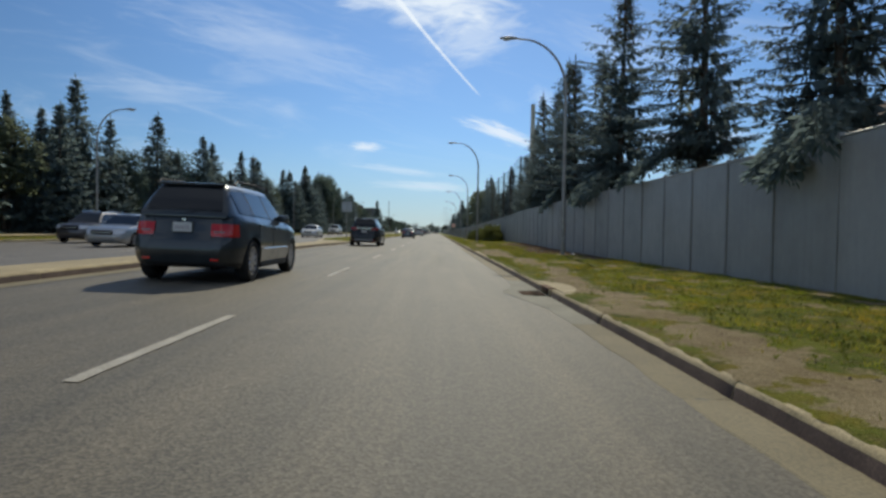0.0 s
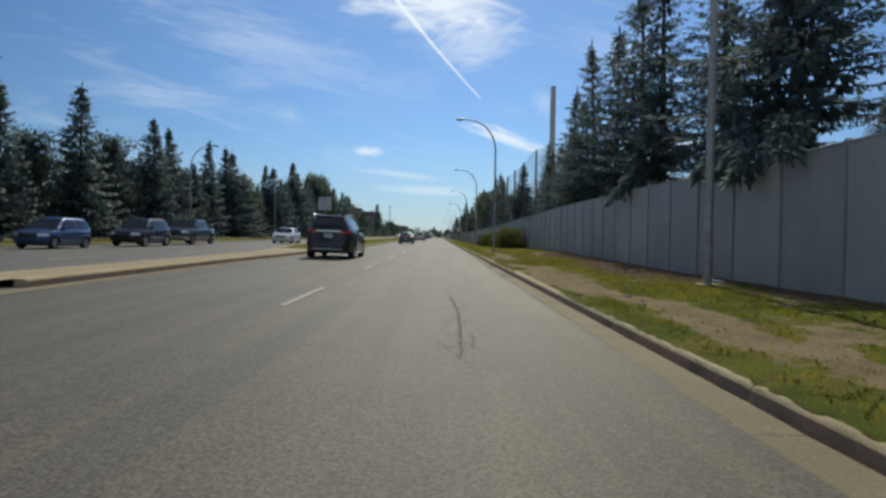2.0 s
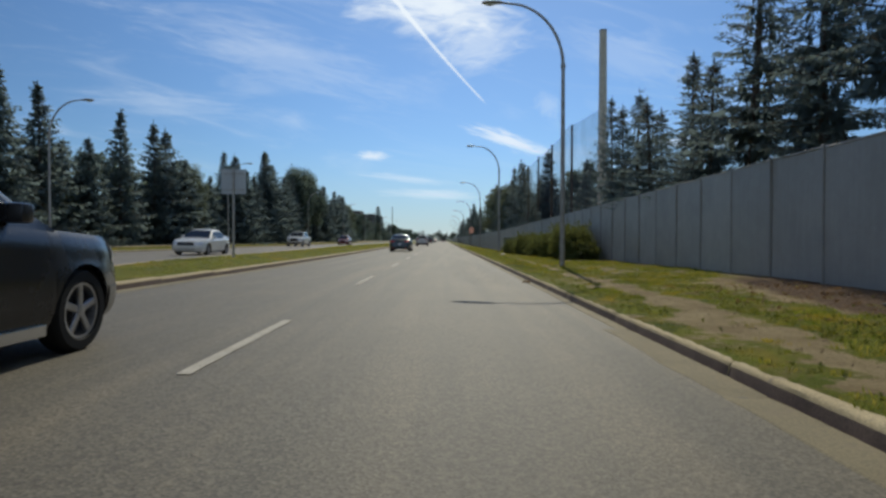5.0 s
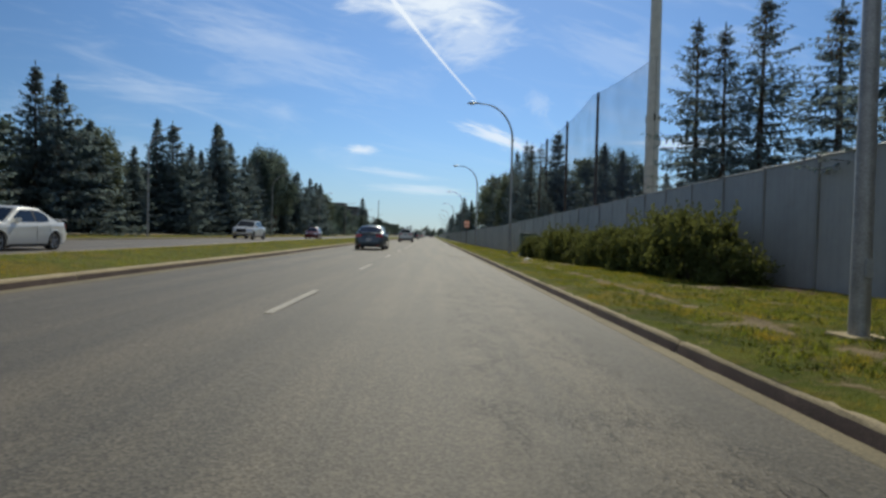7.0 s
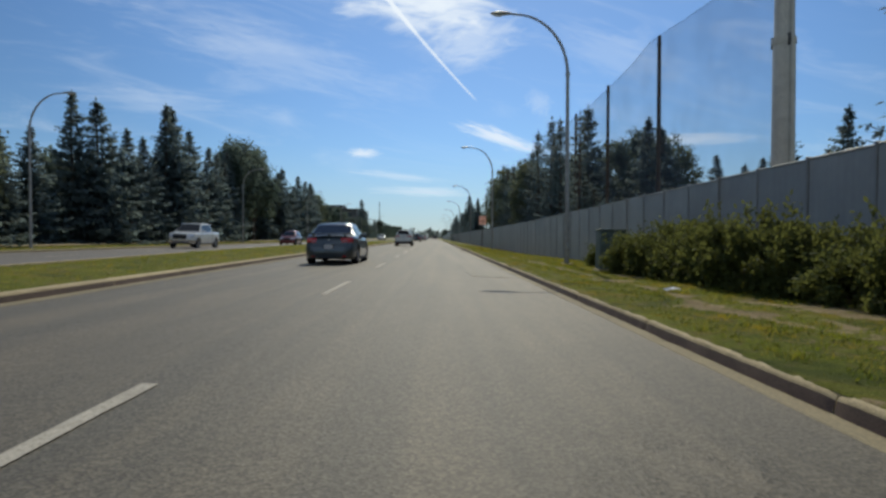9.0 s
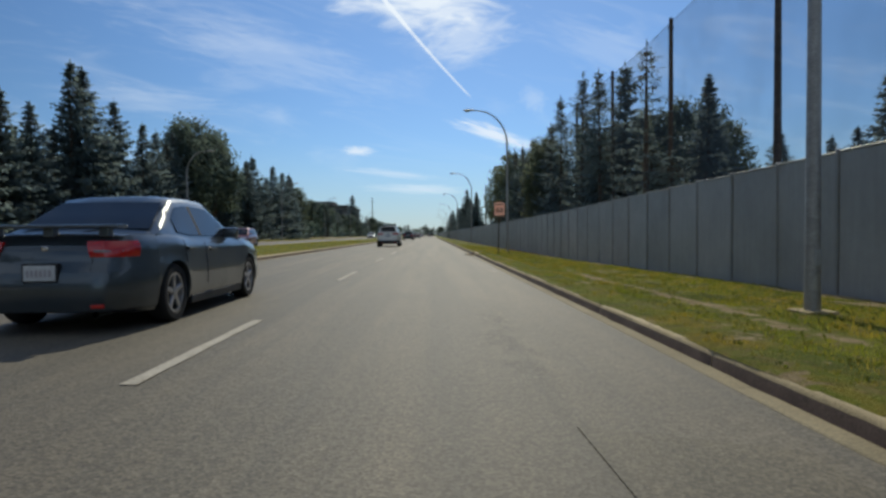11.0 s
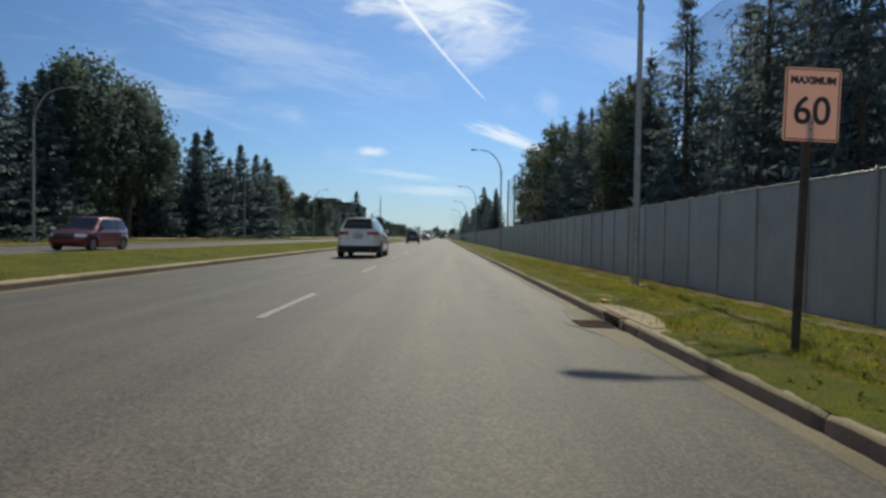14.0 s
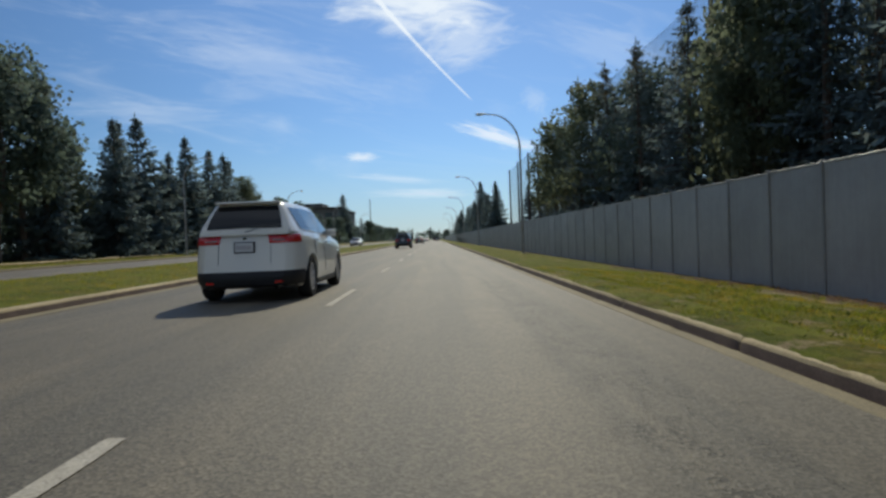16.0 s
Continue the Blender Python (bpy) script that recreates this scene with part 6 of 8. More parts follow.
def add_wheel(car, x, y, r, w, spokes):
    s = 1 if x > 0 else -1
    key = (round(r, 3), spokes)
    if key not in wheel_cache:
        rr = r * 0.66
        tyre = lathe_bm([(rr, -w / 2), (r - 0.03, -w / 2), (r - 0.006, -w / 2 + 0.03), (r, -w / 4), (r, w / 4), (r - 0.006, w / 2 - 0.03), (r - 0.03, w / 2), (rr + 0.02, w / 2), (rr, w / 2 - 0.02)])
        me_t = bpy.data.meshes.new("wheel")
        tyre.to_mesh(me_t)
        tyre.free()
        me_t.materials.append(M["tyre"])
        me_t.polygons.foreach_set("use_smooth", [True] * len(me_t.polygons))
        me_t.set_sharp_from_angle(angle=radians(35))
        rim = lathe_bm([(rr + 0.004, w / 2 - 0.012), (rr - 0.02, w / 2 - 0.015), (rr - 0.03, w / 2 - 0.07), (rr - 0.03, -w / 2 + 0.02)])
        for k in range(spokes):
            a = 360.0 * k / spokes
            sp = box_bm(w / 2 - 0.055, w / 2 - 0.018, -0.032, 0.032, 0.03, rr - 0.012, 0.008, 1)
            join(rim, sp, pose(0, 0, 0, a))
        hub = lathe_bm([(0.0, w / 2 - 0.006), (0.05, w / 2 - 0.012), (0.062, w / 2 - 0.05)], 16)
        join(rim, hub)
        disc = lathe_bm([(0.0, w / 2 - 0.12), (rr - 0.03, w / 2 - 0.12)], 20)
        me_r = bpy.data.meshes.new("rim")
        rim.to_mesh(me_r)
        rim.free()
        me_r.materials.append(M["rim"])
        me_d = bpy.data.meshes.new("brake_disc")
        disc.to_mesh(me_d)
        disc.free()
        me_d.materials.append(M["trim"])
        wheel_cache[key] = (me_t, me_r, me_d)
    me_t, me_r, me_d = wheel_cache[key]
    wh = share("wheel", me_t, car, pose(x, y, r, 0, 0, 0 if s > 0 else 180))
    rm = share("rim", me_r, wh)
    rm["label"] = "silver alloy rim"
    share("brake_disc", me_d, wh)


def grid_bm(rows):
    bm = bmesh.new()
    vs = [[bm.verts.new(p) for p in row] for row in rows]
    for a, b in zip(vs, vs[1:]):
        for k in range(len(a) - 1):
            bm.faces.new((a[k], a[k + 1], b[k + 1], b[k]))
    return bm


BODY_SIDE = [(0.0, 0.90), (0.04, 0.955), (0.16, 0.985), (0.40, 1.0), (0.60, 0.994), (0.74, 0.974), (0.80, 0.982), (0.88, 0.968), (0.95, 0.938), (1.0, 0.905)]


def solid_band(outer, inner):
    """A closed shell between two grids of points."""
    bm = bmesh.new()
    o = [[bm.verts.new(p) for p in row] for row in outer]
    i = [[bm.verts.new(p) for p in row] for row in inner]
    for g in (o, i):
        for a, b in zip(g, g[1:]):
            for k in range(len(a) - 1):
                bm.faces.new((a[k], a[k + 1], b[k + 1], b[k]))
    for a, b in ((o[0], i[0]), (o[-1], i[-1]), ([r[0] for r in o], [r[0] for r in i]), ([r[-1] for r in o], [r[-1] for r in i])):
        for k in range(len(a) - 1):
            bm.faces.new((a[k], a[k + 1], b[k + 1], b[k]))
    bmesh.ops.recalc_face_normals(bm, faces=bm.faces[:])
    return bm


def vehicle(name, label, category, paint, s, at, turn=0.0, group=""):
    """A car from a table of its sizes. It faces +y; the origin lies on the ground below its middle."""
    car = empty(name, at, turn)
    car.matrix_basis = pose(*at, 0, math.degrees(math.atan(CROSS)) * (s['tilt'] if turn == 0 else -1), turn) @ Matrix.Diagonal((CAR_SCALE, CAR_SCALE, CAR_SCALE, 1))
    tagged(car, label, category, group)
    L, W, H, R = s["L"], s["W"], s["H"], s["R"]
    hw = W / 2
    ya, yf = s["axle_r"], s["axle_f"]
    top = s["top"]                                  # shoulder line, (y, z)
    clear = s.get("clear", 0.22)
    bz = s.get("bumper", (clear + 0.06, clear + 0.34))
    gate = s.get("gate", 0.09)
    wide = [(-L / 2, 0.66), (-L / 2 + 0.05, 0.76), (-L / 2 + 0.14, 0.85), (-L / 2 + 0.32, 0.915), (-L / 2 + 0.6, 0.955), (-L / 2 + 1.0, 0.985), (-L / 4, 1.0), (L / 4, 1.0), (L / 2 - 0.6, 0.965), (L / 2 - 0.25, 0.90), (L / 2 - 0.08, 0.77), (L / 2, 0.60)]
    sill = [(-L / 2, clear + 0.14), (-L / 2 + 0.25, clear + 0.06), (-L / 2 + 0.5, clear), (L / 2 - 0.6, clear), (L / 2 - 0.2, clear + 0.02), (L / 2, clear + 0.10)]
    ra = R + s.get("arch", 0.06)

    def plan(y):
        return hw * smooth_lerp(y, wide)

    def shift(y, z):
        """Bumpers stand proud; the tailgate and the nose lean away above them."""
        zr, zf = lerp(-L / 2 + 0.1, top), lerp(L / 2 - 0.1, top)
        kr, kf = max(0.0, 1 - (y + L / 2) / 0.7), max(0.0, 1 - (L / 2 - y) / 0.8)
        rear = lerp(z, [(clear, 0.12), (bz[0], 0.03), ((bz[0] + bz[1]) / 2, 0.0), (bz[1], 0.02), (bz[1] + 0.05, 0.06), (zr, 0.06 + gate)])
        nose = lerp(z, [(clear, 0.12), (clear + 0.16, 0.02), (clear + 0.32, 0.0), (zf - 0.1, 0.07), (zf, 0.18)])
        return kr * kr * rear - kf * kf * nose

    def fender(y, z):
        return sum(s.get("fender", 0.03) * math.exp(-((y - yc) / (ra * 1.15)) ** 2) for yc in (ya, yf)) * math.exp(-((z - R - 0.22) / 0.30) ** 2)

    def surf(y, z):
        zb, zt = lerp(y, sill), smooth_lerp(y, top)
        return plan(y) * lerp((z - zb) / (zt - zb), BODY_SIDE) + fender(y, z)

    ys = set(round(-L / 2 + L * k / 34, 3) for k in range(35))
    ys |= {-L / 2 + 0.025, -L / 2 + 0.06, -L / 2 + 0.12, -L / 2 + 0.2, L / 2 - 0.03, L / 2 - 0.09}
    for yc in (ya, yf):
        ys = {v for v in ys if abs(v - yc) > ra + 0.02}
        ys |= {round(yc + ra * math.cos(math.pi * k / 14), 4) for k in range(15)}
        ys |= {round(yc - ra - 0.01, 4), round(yc + ra + 0.01, 4)}
    bm = bmesh.new()
    rings = []
    for y in sorted(ys):
        w = plan(y)
        zb = lerp(y, sill)
        for yc in (ya, yf):
            if abs(y - yc) < ra:
                zb = max(zb, R * 0.97 + math.sqrt(max(0.0, ra * ra - (y - yc) ** 2)) * 0.98)
        zt = smooth_lerp(y, top)
        zb = min(zb, zt - 0.12)
        half = [(0.0, zb), (w * 0.84, zb)]
        for f in (0.02, 0.10, 0.22, 0.40, 0.58, 0.72, 0.79, 0.86, 0.93, 1.0):
            z = zb + (zt - 0.008 - zb) * f
            half.append((surf(y, z), z))
        half += [(w * 0.55, zt + 0.015), (0.0, zt + 0.022)]
        ring = [bm.verts.new((x, y + shift(y, z), z)) for x, z in half] + [bm.verts.new((-x, y + shift(y, z), z)) for x, z in half[-2:0:-1]]
        rings.append(ring)
    n = len(rings[0])
    for r0, r1 in zip(rings, rings[1:]):
        for k in range(n):
            bm.faces.new((r0[k], r1[k], r1[(k + 1) % n], r0[(k + 1) % n]))
    for r in (rings[0], rings[-1]):
        bm.faces.new((r[0], r[1], r[-1]))
        bm.faces.new((r[n // 2], r[n // 2 - 1], r[n // 2 + 1]))
        for k in range(1, n // 2 - 1):
            bm.faces.new((r[k], r[k + 1], r[n - k - 1], r[n - k]))
    bmesh.ops.recalc_face_normals(bm, faces=bm.faces[:])
    body = part("body", bm, paint, car, smooth=True)

    def band(end, x0, wrap, z0, z1, off, full=False, thick=0.03, rows=5):
        """A piece wrapped round a corner of the body, or across the whole end. end -1: the rear."""
        path = [(x0 + (plan(end * L / 2) - x0) * k / 4, end * L / 2, 0.0, end) for k in range(4)]
        for k in range(9):
            y = end * (L / 2 - wrap * (k / 8) ** 1.6)
            a = math.pi / 2 * min(1.0, (k + 0.5) / 5)
            path.append((plan(y), y, math.sin(a), end * math.cos(a)))
        if full:
            path = [(-x, y, -nx, ny) for x, y, nx, ny in path[:0:-1]] + path
        out, inn = [], []
        for j in range(rows):
            z = z0 + (z1 - z0) * j / (rows - 1)
            ro, ri = [], []
            for x, y, nx, ny in path:
                k = surf(y, z) / plan(y)
                d = off - (0.008 if j in (0, rows - 1) else 0.0)
                ro.append((x * k + nx * d, y + shift(y, z) + ny * d, z))
                ri.append((x * k - nx * thick, y + shift(y, z) - ny * thick, z))
            out.append(ro)
            inn.append(ri)
        bm2 = solid_band(out, inn)
        return bm2

    def flip(bm2):
        bmesh.ops.transform(bm2, matrix=Matrix.Diagonal((-1, 1, 1, 1)), verts=bm2.verts[:])
        bmesh.ops.reverse_faces(bm2, faces=bm2.faces[:])
        return bm2

    part("underbody", box_bm(-hw * 0.82, hw * 0.82, -L / 2 + 0.35, L / 2 - 0.35, clear + 0.02, clear + 0.14), M["trim"], car)
    for yc in (ya, yf):
        bm = bmesh.new()
        arc = [(yc + (ra - 0.012) * math.cos(math.pi * k / 14), R * 0.97 + (ra - 0.012) * math.sin(math.pi * k / 14)) for k in range(15)]
        inner = [[bm.verts.new((sx * hw * 0.93, yy, zz)) for yy, zz in arc] for sx in (-1, 1)]
        for k in range(14):
            bm.faces.new((inner[0][k], inner[1][k], inner[1][k + 1], inner[0][k + 1]))
        part("wheel_well", bm, M["trim"], car)
        part("axle", tube_bm([(-hw * 0.8, yc, R * 0.9), (hw * 0.8, yc, R * 0.9)], [0.05, 0.05], 8), M["trim"], car)
        for sx in (-1, 1):
            add_wheel(car, sx * (hw - 0.125), yc, R, 0.225, s.get("spokes", 6))
    # cabin
    g = s["cabin"]                                   # rear base, rear top, front top, front base along y
    roof = [(g[0], 0.0), (g[1], 0.94), (g[1] + 0.25, 0.985), ((g[1] + g[2]) / 2, 1.0), (g[2] - 0.2, 0.98), (g[2], 0.945), (g[3], 0.0)]

    def belt(y):
        return smooth_lerp(y, top) - 0.01

    def roof_z(y):
        k = lerp(y, roof)
        return belt(y) + 0.012 + (H - belt(y) - 0.012) * k

    def half_w(y):
        return plan(y) * 0.925

    def top_w(y):
        k = (roof_z(y) - belt(y)) / (H - belt(y))
        return half_w(y) * (1 - (1 - s.get("tumble", 0.80)) * k)

    cys = sorted(set([g[0] + (g[1] - g[0]) * k / 7 for k in range(8)] + [g[1] + (g[2] - g[1]) * k / 12 for k in range(13)] + [g[2] + (g[3] - g[2]) * k / 8 for k in range(9)]))
    bm = bmesh.new()
    rings = []
    for y in cys:
        b0, r0z, w0, w1 = belt(y) - 0.02, roof_z(y), half_w(y), top_w(y)
        half = [(w0, b0), ((w0 + w1 + 0.012) / 2, (b0 + r0z - min(0.075, (r0z - b0) * 0.3)) / 2), (w1 + 0.012, r0z - min(0.075, (r0z - b0) * 0.3)), (w1 - 0.045, r0z - min(0.02, (r0z - b0) * 0.1)), (w1 * 0.5, r0z + 0.012), (0.0, r0z + 0.018)]
        rings.append([bm.verts.new((x, y, z)) for x, z in half] + [bm.verts.new((-x, y, z)) for x, z in half[-2::-1]])
    for r0, r1 in zip(rings, rings[1:]):
        for k in range(len(r0) - 1):
            bm.faces.new((r0[k], r1[k], r1[k + 1], r0[k + 1]))
    bm.faces.new(rings[0])
    bm.faces.new(rings[-1][::-1])
    bmesh.ops.recalc_face_normals(bm, faces=bm.faces[:])
    part("cabin", bm, paint, car, smooth=True)

    def side_x(y, z):
        b0, r0z = belt(y), roof_z(y)
        k = max(0.0, min(1.0, (z - b0) / max(0.02, r0z - 0.075 - b0)))
        return half_w(y) + (top_w(y) + 0.012 - half_w(y)) * k + 0.005

    for sx in (-1, 1):
        for y0, y1 in s["windows"]:
            rows = []
            for j in range(5):
                row = []
                for i in range(9):
                    y = y0 + (y1 - y0) * i / 8
                    zl, zh = belt(y) + 0.045, max(belt(y) + 0.06, roof_z(y) - 0.115)
                    z = zl + (zh - zl) * j / 4
                    row.append((sx * side_x(y, z), y, z))
                rows.append(row)
            bm = grid_bm(rows)
            bmesh.ops.recalc_face_normals(bm, faces=bm.faces[:])
            part("side_window", bm, M["glass"], car, "dark tinted glass", smooth=True)
            nxt = [w0 for w0, _ in s["windows"] if 0.0 < w0 - y1 < 0.2]
            if nxt:
                rows = [[(sx * (side_x(y, belt(y) + 0.045 + (roof_z(y) - 0.16 - belt(y)) * j / 4) + 0.001), y, belt(y) + 0.045 + (roof_z(y) - 0.16 - belt(y)) * j / 4) for y in (y1, nxt[0])] for j in range(5)]
                bm = grid_bm(rows)
                bmesh.ops.recalc_face_normals(bm, faces=bm.faces[:])
                part("door_pillar", bm, M["trim"], car, "black door pillar")
            if s.get("bright"):
                row = [(sx * (side_x(y0 + (y1 - y0) * i / 8, belt(y0) + 0.03) + 0.004), y0 + (y1 - y0) * i / 8, belt(y0 + (y1 - y0) * i / 8) + 0.032) for i in range(9)]
                part("window_trim", tube_bm(row, [0.009] * 9, 6), M["chrome"], car, "bright window trim")

    def slope_glass(y0, y1, nm, grow):
        rows = []
        dirn = 1 if y1 > y0 else -1
        for j in range(8):
            y = y0 + (y1 - y0) * j / 7
            w = top_w(y) - s.get("frame", 0.085)
            rows.append([(w * k / 5, y - dirn * 0.006 * (1 if nm == "rear_window" else 1), roof_z(y) + 0.012 + 0.010 * (1 - abs(k) / 5)) for k in range(-5, 6)])
        bm = grid_bm(rows)
        bmesh.ops.recalc_face_normals(bm, faces=bm.faces[:])
        part(nm, bm, M["glass"], car, "dark tinted glass", smooth=True)

    slope_glass(g[0] + (g[1] - g[0]) * 0.10, g[1] - (g[1] - g[0]) * 0.16, "rear_window", 0)
    slope_glass(g[3] - (g[3] - g[2]) * 0.08, g[2] + (g[3] - g[2]) * 0.12, "windscreen", 0)
    # mirrors, handles, sill trim
    for sx in (-1, 1):
        ym = g[3] - 0.55
        part("mirror", box_bm(sx * hw * 0.98 - 0.02 * sx - 0.09, sx * hw * 0.98 + 0.09 + 0.02 * sx, ym - 0.05, ym + 0.09, belt(ym) + 0.02, belt(ym) + 0.17, 0.035), s.get("mirror_mat", paint), car, smooth=True)
        for y0, y1 in s["windows"][:2] if len(s["windows"]) < 3 else s["windows"][1:3]:
            yh = y0 + 0.16
            zh = belt(yh) - 0.13
            part("door_handle", box_bm(sx * surf(yh, zh) - 0.018, sx * surf(yh, zh) + 0.03 * sx + 0.012, yh - 0.10, yh + 0.10, zh - 0.018, zh + 0.018, 0.010), M["chrome"] if s.get("bright") else paint, car)
            seam_y = max(y0 - 0.02, ya + ra * 0.75)
            part("door_seam", tube_bm([(sx * (surf(seam_y, z) + 0.001), seam_y, z) for z in [clear + 0.20 + (belt(y0) - 0.05 - clear - 0.20) * k / 8 for k in range(9)] if z > R * 0.97 + math.sqrt(max(0, ra * ra - (seam_y - ya) ** 2)) or seam_y > ya + ra], [0.005] * 9, 5) if seam_y > ya + ra else tube_bm([(sx * (surf(seam_y, z) + 0.001), seam_y, z) for z in [R + ra * 0.9 + (belt(y0) - 0.05 - R - ra * 0.9) * k / 5 for k in range(6)]], [0.005] * 6, 5), M["trim"], car)
        part("sill_trim", box_bm(sx * hw * 0.950 - 0.03, sx * hw * 0.950 + 0.035, ya + ra + 0.06, yf - ra - 0.06, clear - 0.01, clear + 0.09, 0.012), s.get("sill_mat", M["trim"]), car)
        if s.get("side_strip"):
            zz = clear + 0.34
            part("side_moulding", tube_bm([(sx * (surf(y, zz) + 0.006), y, zz) for y in [ya + ra + 0.08 + (yf - ya - 2 * ra - 0.16) * k / 8 for k in range(9)]], [0.016] * 9, 8), M["chrome"], car, "bright side moulding")
        if s.get("rails"):
            zr = H + 0.035
            part("roof_rail", tube_bm([(sx * hw * 0.70, g[1] + 0.12, H - 0.03), (sx * hw * 0.70, g[1] + 0.25, zr), (sx * hw * 0.70, (g[1] + g[2]) / 2, zr + 0.02), (sx * hw * 0.70, g[2] - 0.25, zr - 0.005), (sx * hw * 0.70, g[2] - 0.1, H - 0.04)], [0.018] * 5, 8), M["chrome"] if s.get("bright") else M["trim"], car, smooth=True)
    # tail and nose
    def rear(z):
        return -L / 2 + shift(-L / 2, z)

    zt = lerp(-L / 2 + 0.1, top)
    x0, wrap, z0, z1 = s["tail"]
    hx0, hx1, hz0, hz1 = s["head"]
    for flipped in (False, True):
        turned = flip if flipped else (lambda b2: b2)
        sx = -1 if flipped else 1
        lamp = part("tail_light", turned(band(-1, x0 * hw, wrap, z0, z1, 0.014)), M["red_lens"], car, "red tail lamp", smooth=True)
        zm = z0 + (z1 - z0) * 0.36
        part("reverse_lamp", turned(band(-1, (x0 + 0.06) * hw, 0.10, zm - 0.022, zm + 0.022, 0.019, rows=3)), M["smoked_lens"], lamp, smooth=True)
        part("reflector", box_bm(min(sx * 0.52 * hw, sx * 0.66 * hw), max(sx * 0.52 * hw, sx * 0.66 * hw), rear(bz[0] + 0.05) - 0.022, rear(bz[0] + 0.05) + 0.02, bz[0] + 0.03, bz[0] + 0.07, 0.006, 1), M["red_lens"], car)
        part("headlight", turned(band(1, hx0 * hw, 0.34, hz0, hz1, 0.012)), M["clear_lens"], car, "clear headlamp", smooth=True)
        if not flipped or s.get("twin"):
            part("exhaust", tube_bm([(sx * hw * 0.55, -L / 2 + 0.04, clear + 0.03), (sx * hw * 0.55, -L / 2 + 0.35, clear + 0.03)], [0.032, 0.032], 10, False), M["chrome"], car)
    part("rear_bumper", band(-1, 0.0, max(0.25, ya - ra + L / 2 - 0.03), bz[0], bz[1], 0.014, True, 0.02), s.get("bumper_mat", paint), car, smooth=True)
    part("valance", band(-1, 0.0, max(0.2, ya - ra + L / 2 - 0.06), clear + 0.06, bz[0] + 0.01, 0.006, True, 0.02), M["trim"], car, "black lower valance", smooth=True)
    part("front_bumper", band(1, 0.0, max(0.25, L / 2 - yf - ra - 0.03), clear + 0.06, clear + 0.32, 0.012, True, 0.02), s.get("bumper_mat", paint), car, smooth=True)
    # tailgate seams
    zs0, zs1 = bz[1] + 0.02, zt - 0.05
    for sx in (-1, 1):
        part("tailgate_seam", tube_bm([(sx * x0 * hw * 1.03, rear(z) - 0.002, z) for z in [zs0 + (zs1 - zs0) * k / 6 for k in range(7)]], [0.005] * 7, 5), M["trim"], car)
    yb = rear((zs0 + zs1) / 2)
    part("grille", box_bm(-hw * 0.48, hw * 0.48, L / 2 - 0.10, L / 2 + 0.012, s.get("grille", s["head"][2] - 0.04), s["head"][3] - 0.01, 0.02), M["trim"], car)
    part("grille_bar", box_bm(-hw * 0.46, hw * 0.46, L / 2 - 0.02, L / 2 + 0.024, (s["head"][2] + s["head"][3]) / 2 - 0.05, (s["head"][2] + s["head"][3]) / 2 - 0.02, 0.008), M["chrome"], car)
    zp = s.get("plate_z", 0.8)
    yb = min(rear(zp - 0.09), rear(zp + 0.09)) - 0.006
    px = s.get("plate_x", 0.0)
    recess = part("plate_recess", box_bm(px - 0.175, px + 0.175, yb - 0.012, yb + 0.05, zp - 0.095, zp + 0.095, 0.012), s.get("plate_mat", paint), car)
    plate = part("number_plate", box_bm(px - 0.152, px + 0.152, yb - 0.022, yb - 0.005, zp - 0.076, zp + 0.076, 0.004, 1), M["plate"], car, "white plate")
    for k in range(6):
        part("plate_bar", box_bm(px - 0.12 + 0.042 * k, px - 0.095 + 0.042 * k, yb - 0.0255, yb - 0.021, zp - 0.035, zp + 0.03), M["plate_bar"], plate)
    if s.get("garnish"):
        part("tailgate_bar", box_bm(-hw * 0.52, hw * 0.52, rear(s["garnish"]) - 0.034, rear(s["garnish"]) + 0.03, s["garnish"] - 0.035, s["garnish"] + 0.035, 0.014), M["chrome"], car, "bright tailgate bar")
    if s.get("skid"):
        part("skid_plate", box_bm(-hw * 0.60, hw * 0.60, -L / 2 - 0.035, -L / 2 + 0.10, clear + 0.13, clear + 0.21, 0.02), M["lamp_head"], car, "silver skid plate")
    if s.get("spoiler"):
        zs = s["spoiler"]
        part("spoiler", box_bm(-hw * 0.80, hw * 0.80, -L / 2 + 0.06, -L / 2 + 0.28, zs, zs + 0.035, 0.014), paint, car, smooth=True)
        for sx in (-1, 0, 1):
            part("spoiler_foot", box_bm(sx * hw * 0.6 - 0.05, sx * hw * 0.6 + 0.05, -L / 2 + 0.14, -L / 2 + 0.24, zs - 0.09, zs + 0.005, 0.01), paint, car)
    if s.get("lip"):
        part("roof_spoiler", box_bm(-top_w(g[1]) * 0.93, top_w(g[1]) * 0.93, g[1] - s["lip"], g[1] + 0.12, H - 0.055, H - 0.022, 0.014), paint, car, smooth=True)
    if s["kind"] != "pickup":
        part("wiper", tube_bm([(0.02, g[0] - 0.002, belt(g[0]) + 0.03), (0.30, g[0] + (g[1] - g[0]) * 0.10 - 0.012, roof_z(g[0] + (g[1] - g[0]) * 0.10) + 0.04)], [0.008, 0.006], 6), M["trim"], car)
        part("badge", box_bm(-0.035, 0.035, rear(zt - 0.08) - 0.010, rear(zt - 0.08) + 0.03, zt - 0.105, zt - 0.055, 0.01), M["chrome"], car)
    else:
        # body is closed at the rails; a dark slab paints the bed's shade
        part("bed_floor", box_bm(-hw * 0.80, hw * 0.80, -L / 2 + 0.22, g[0] - 0.06, lerp(-L / 2 + 0.5, top) + 0.022, lerp(-L / 2 + 0.5, top) + 0.030), M["trim"], car, "dark slab on the closed bed for its shaded hollow")
    return car


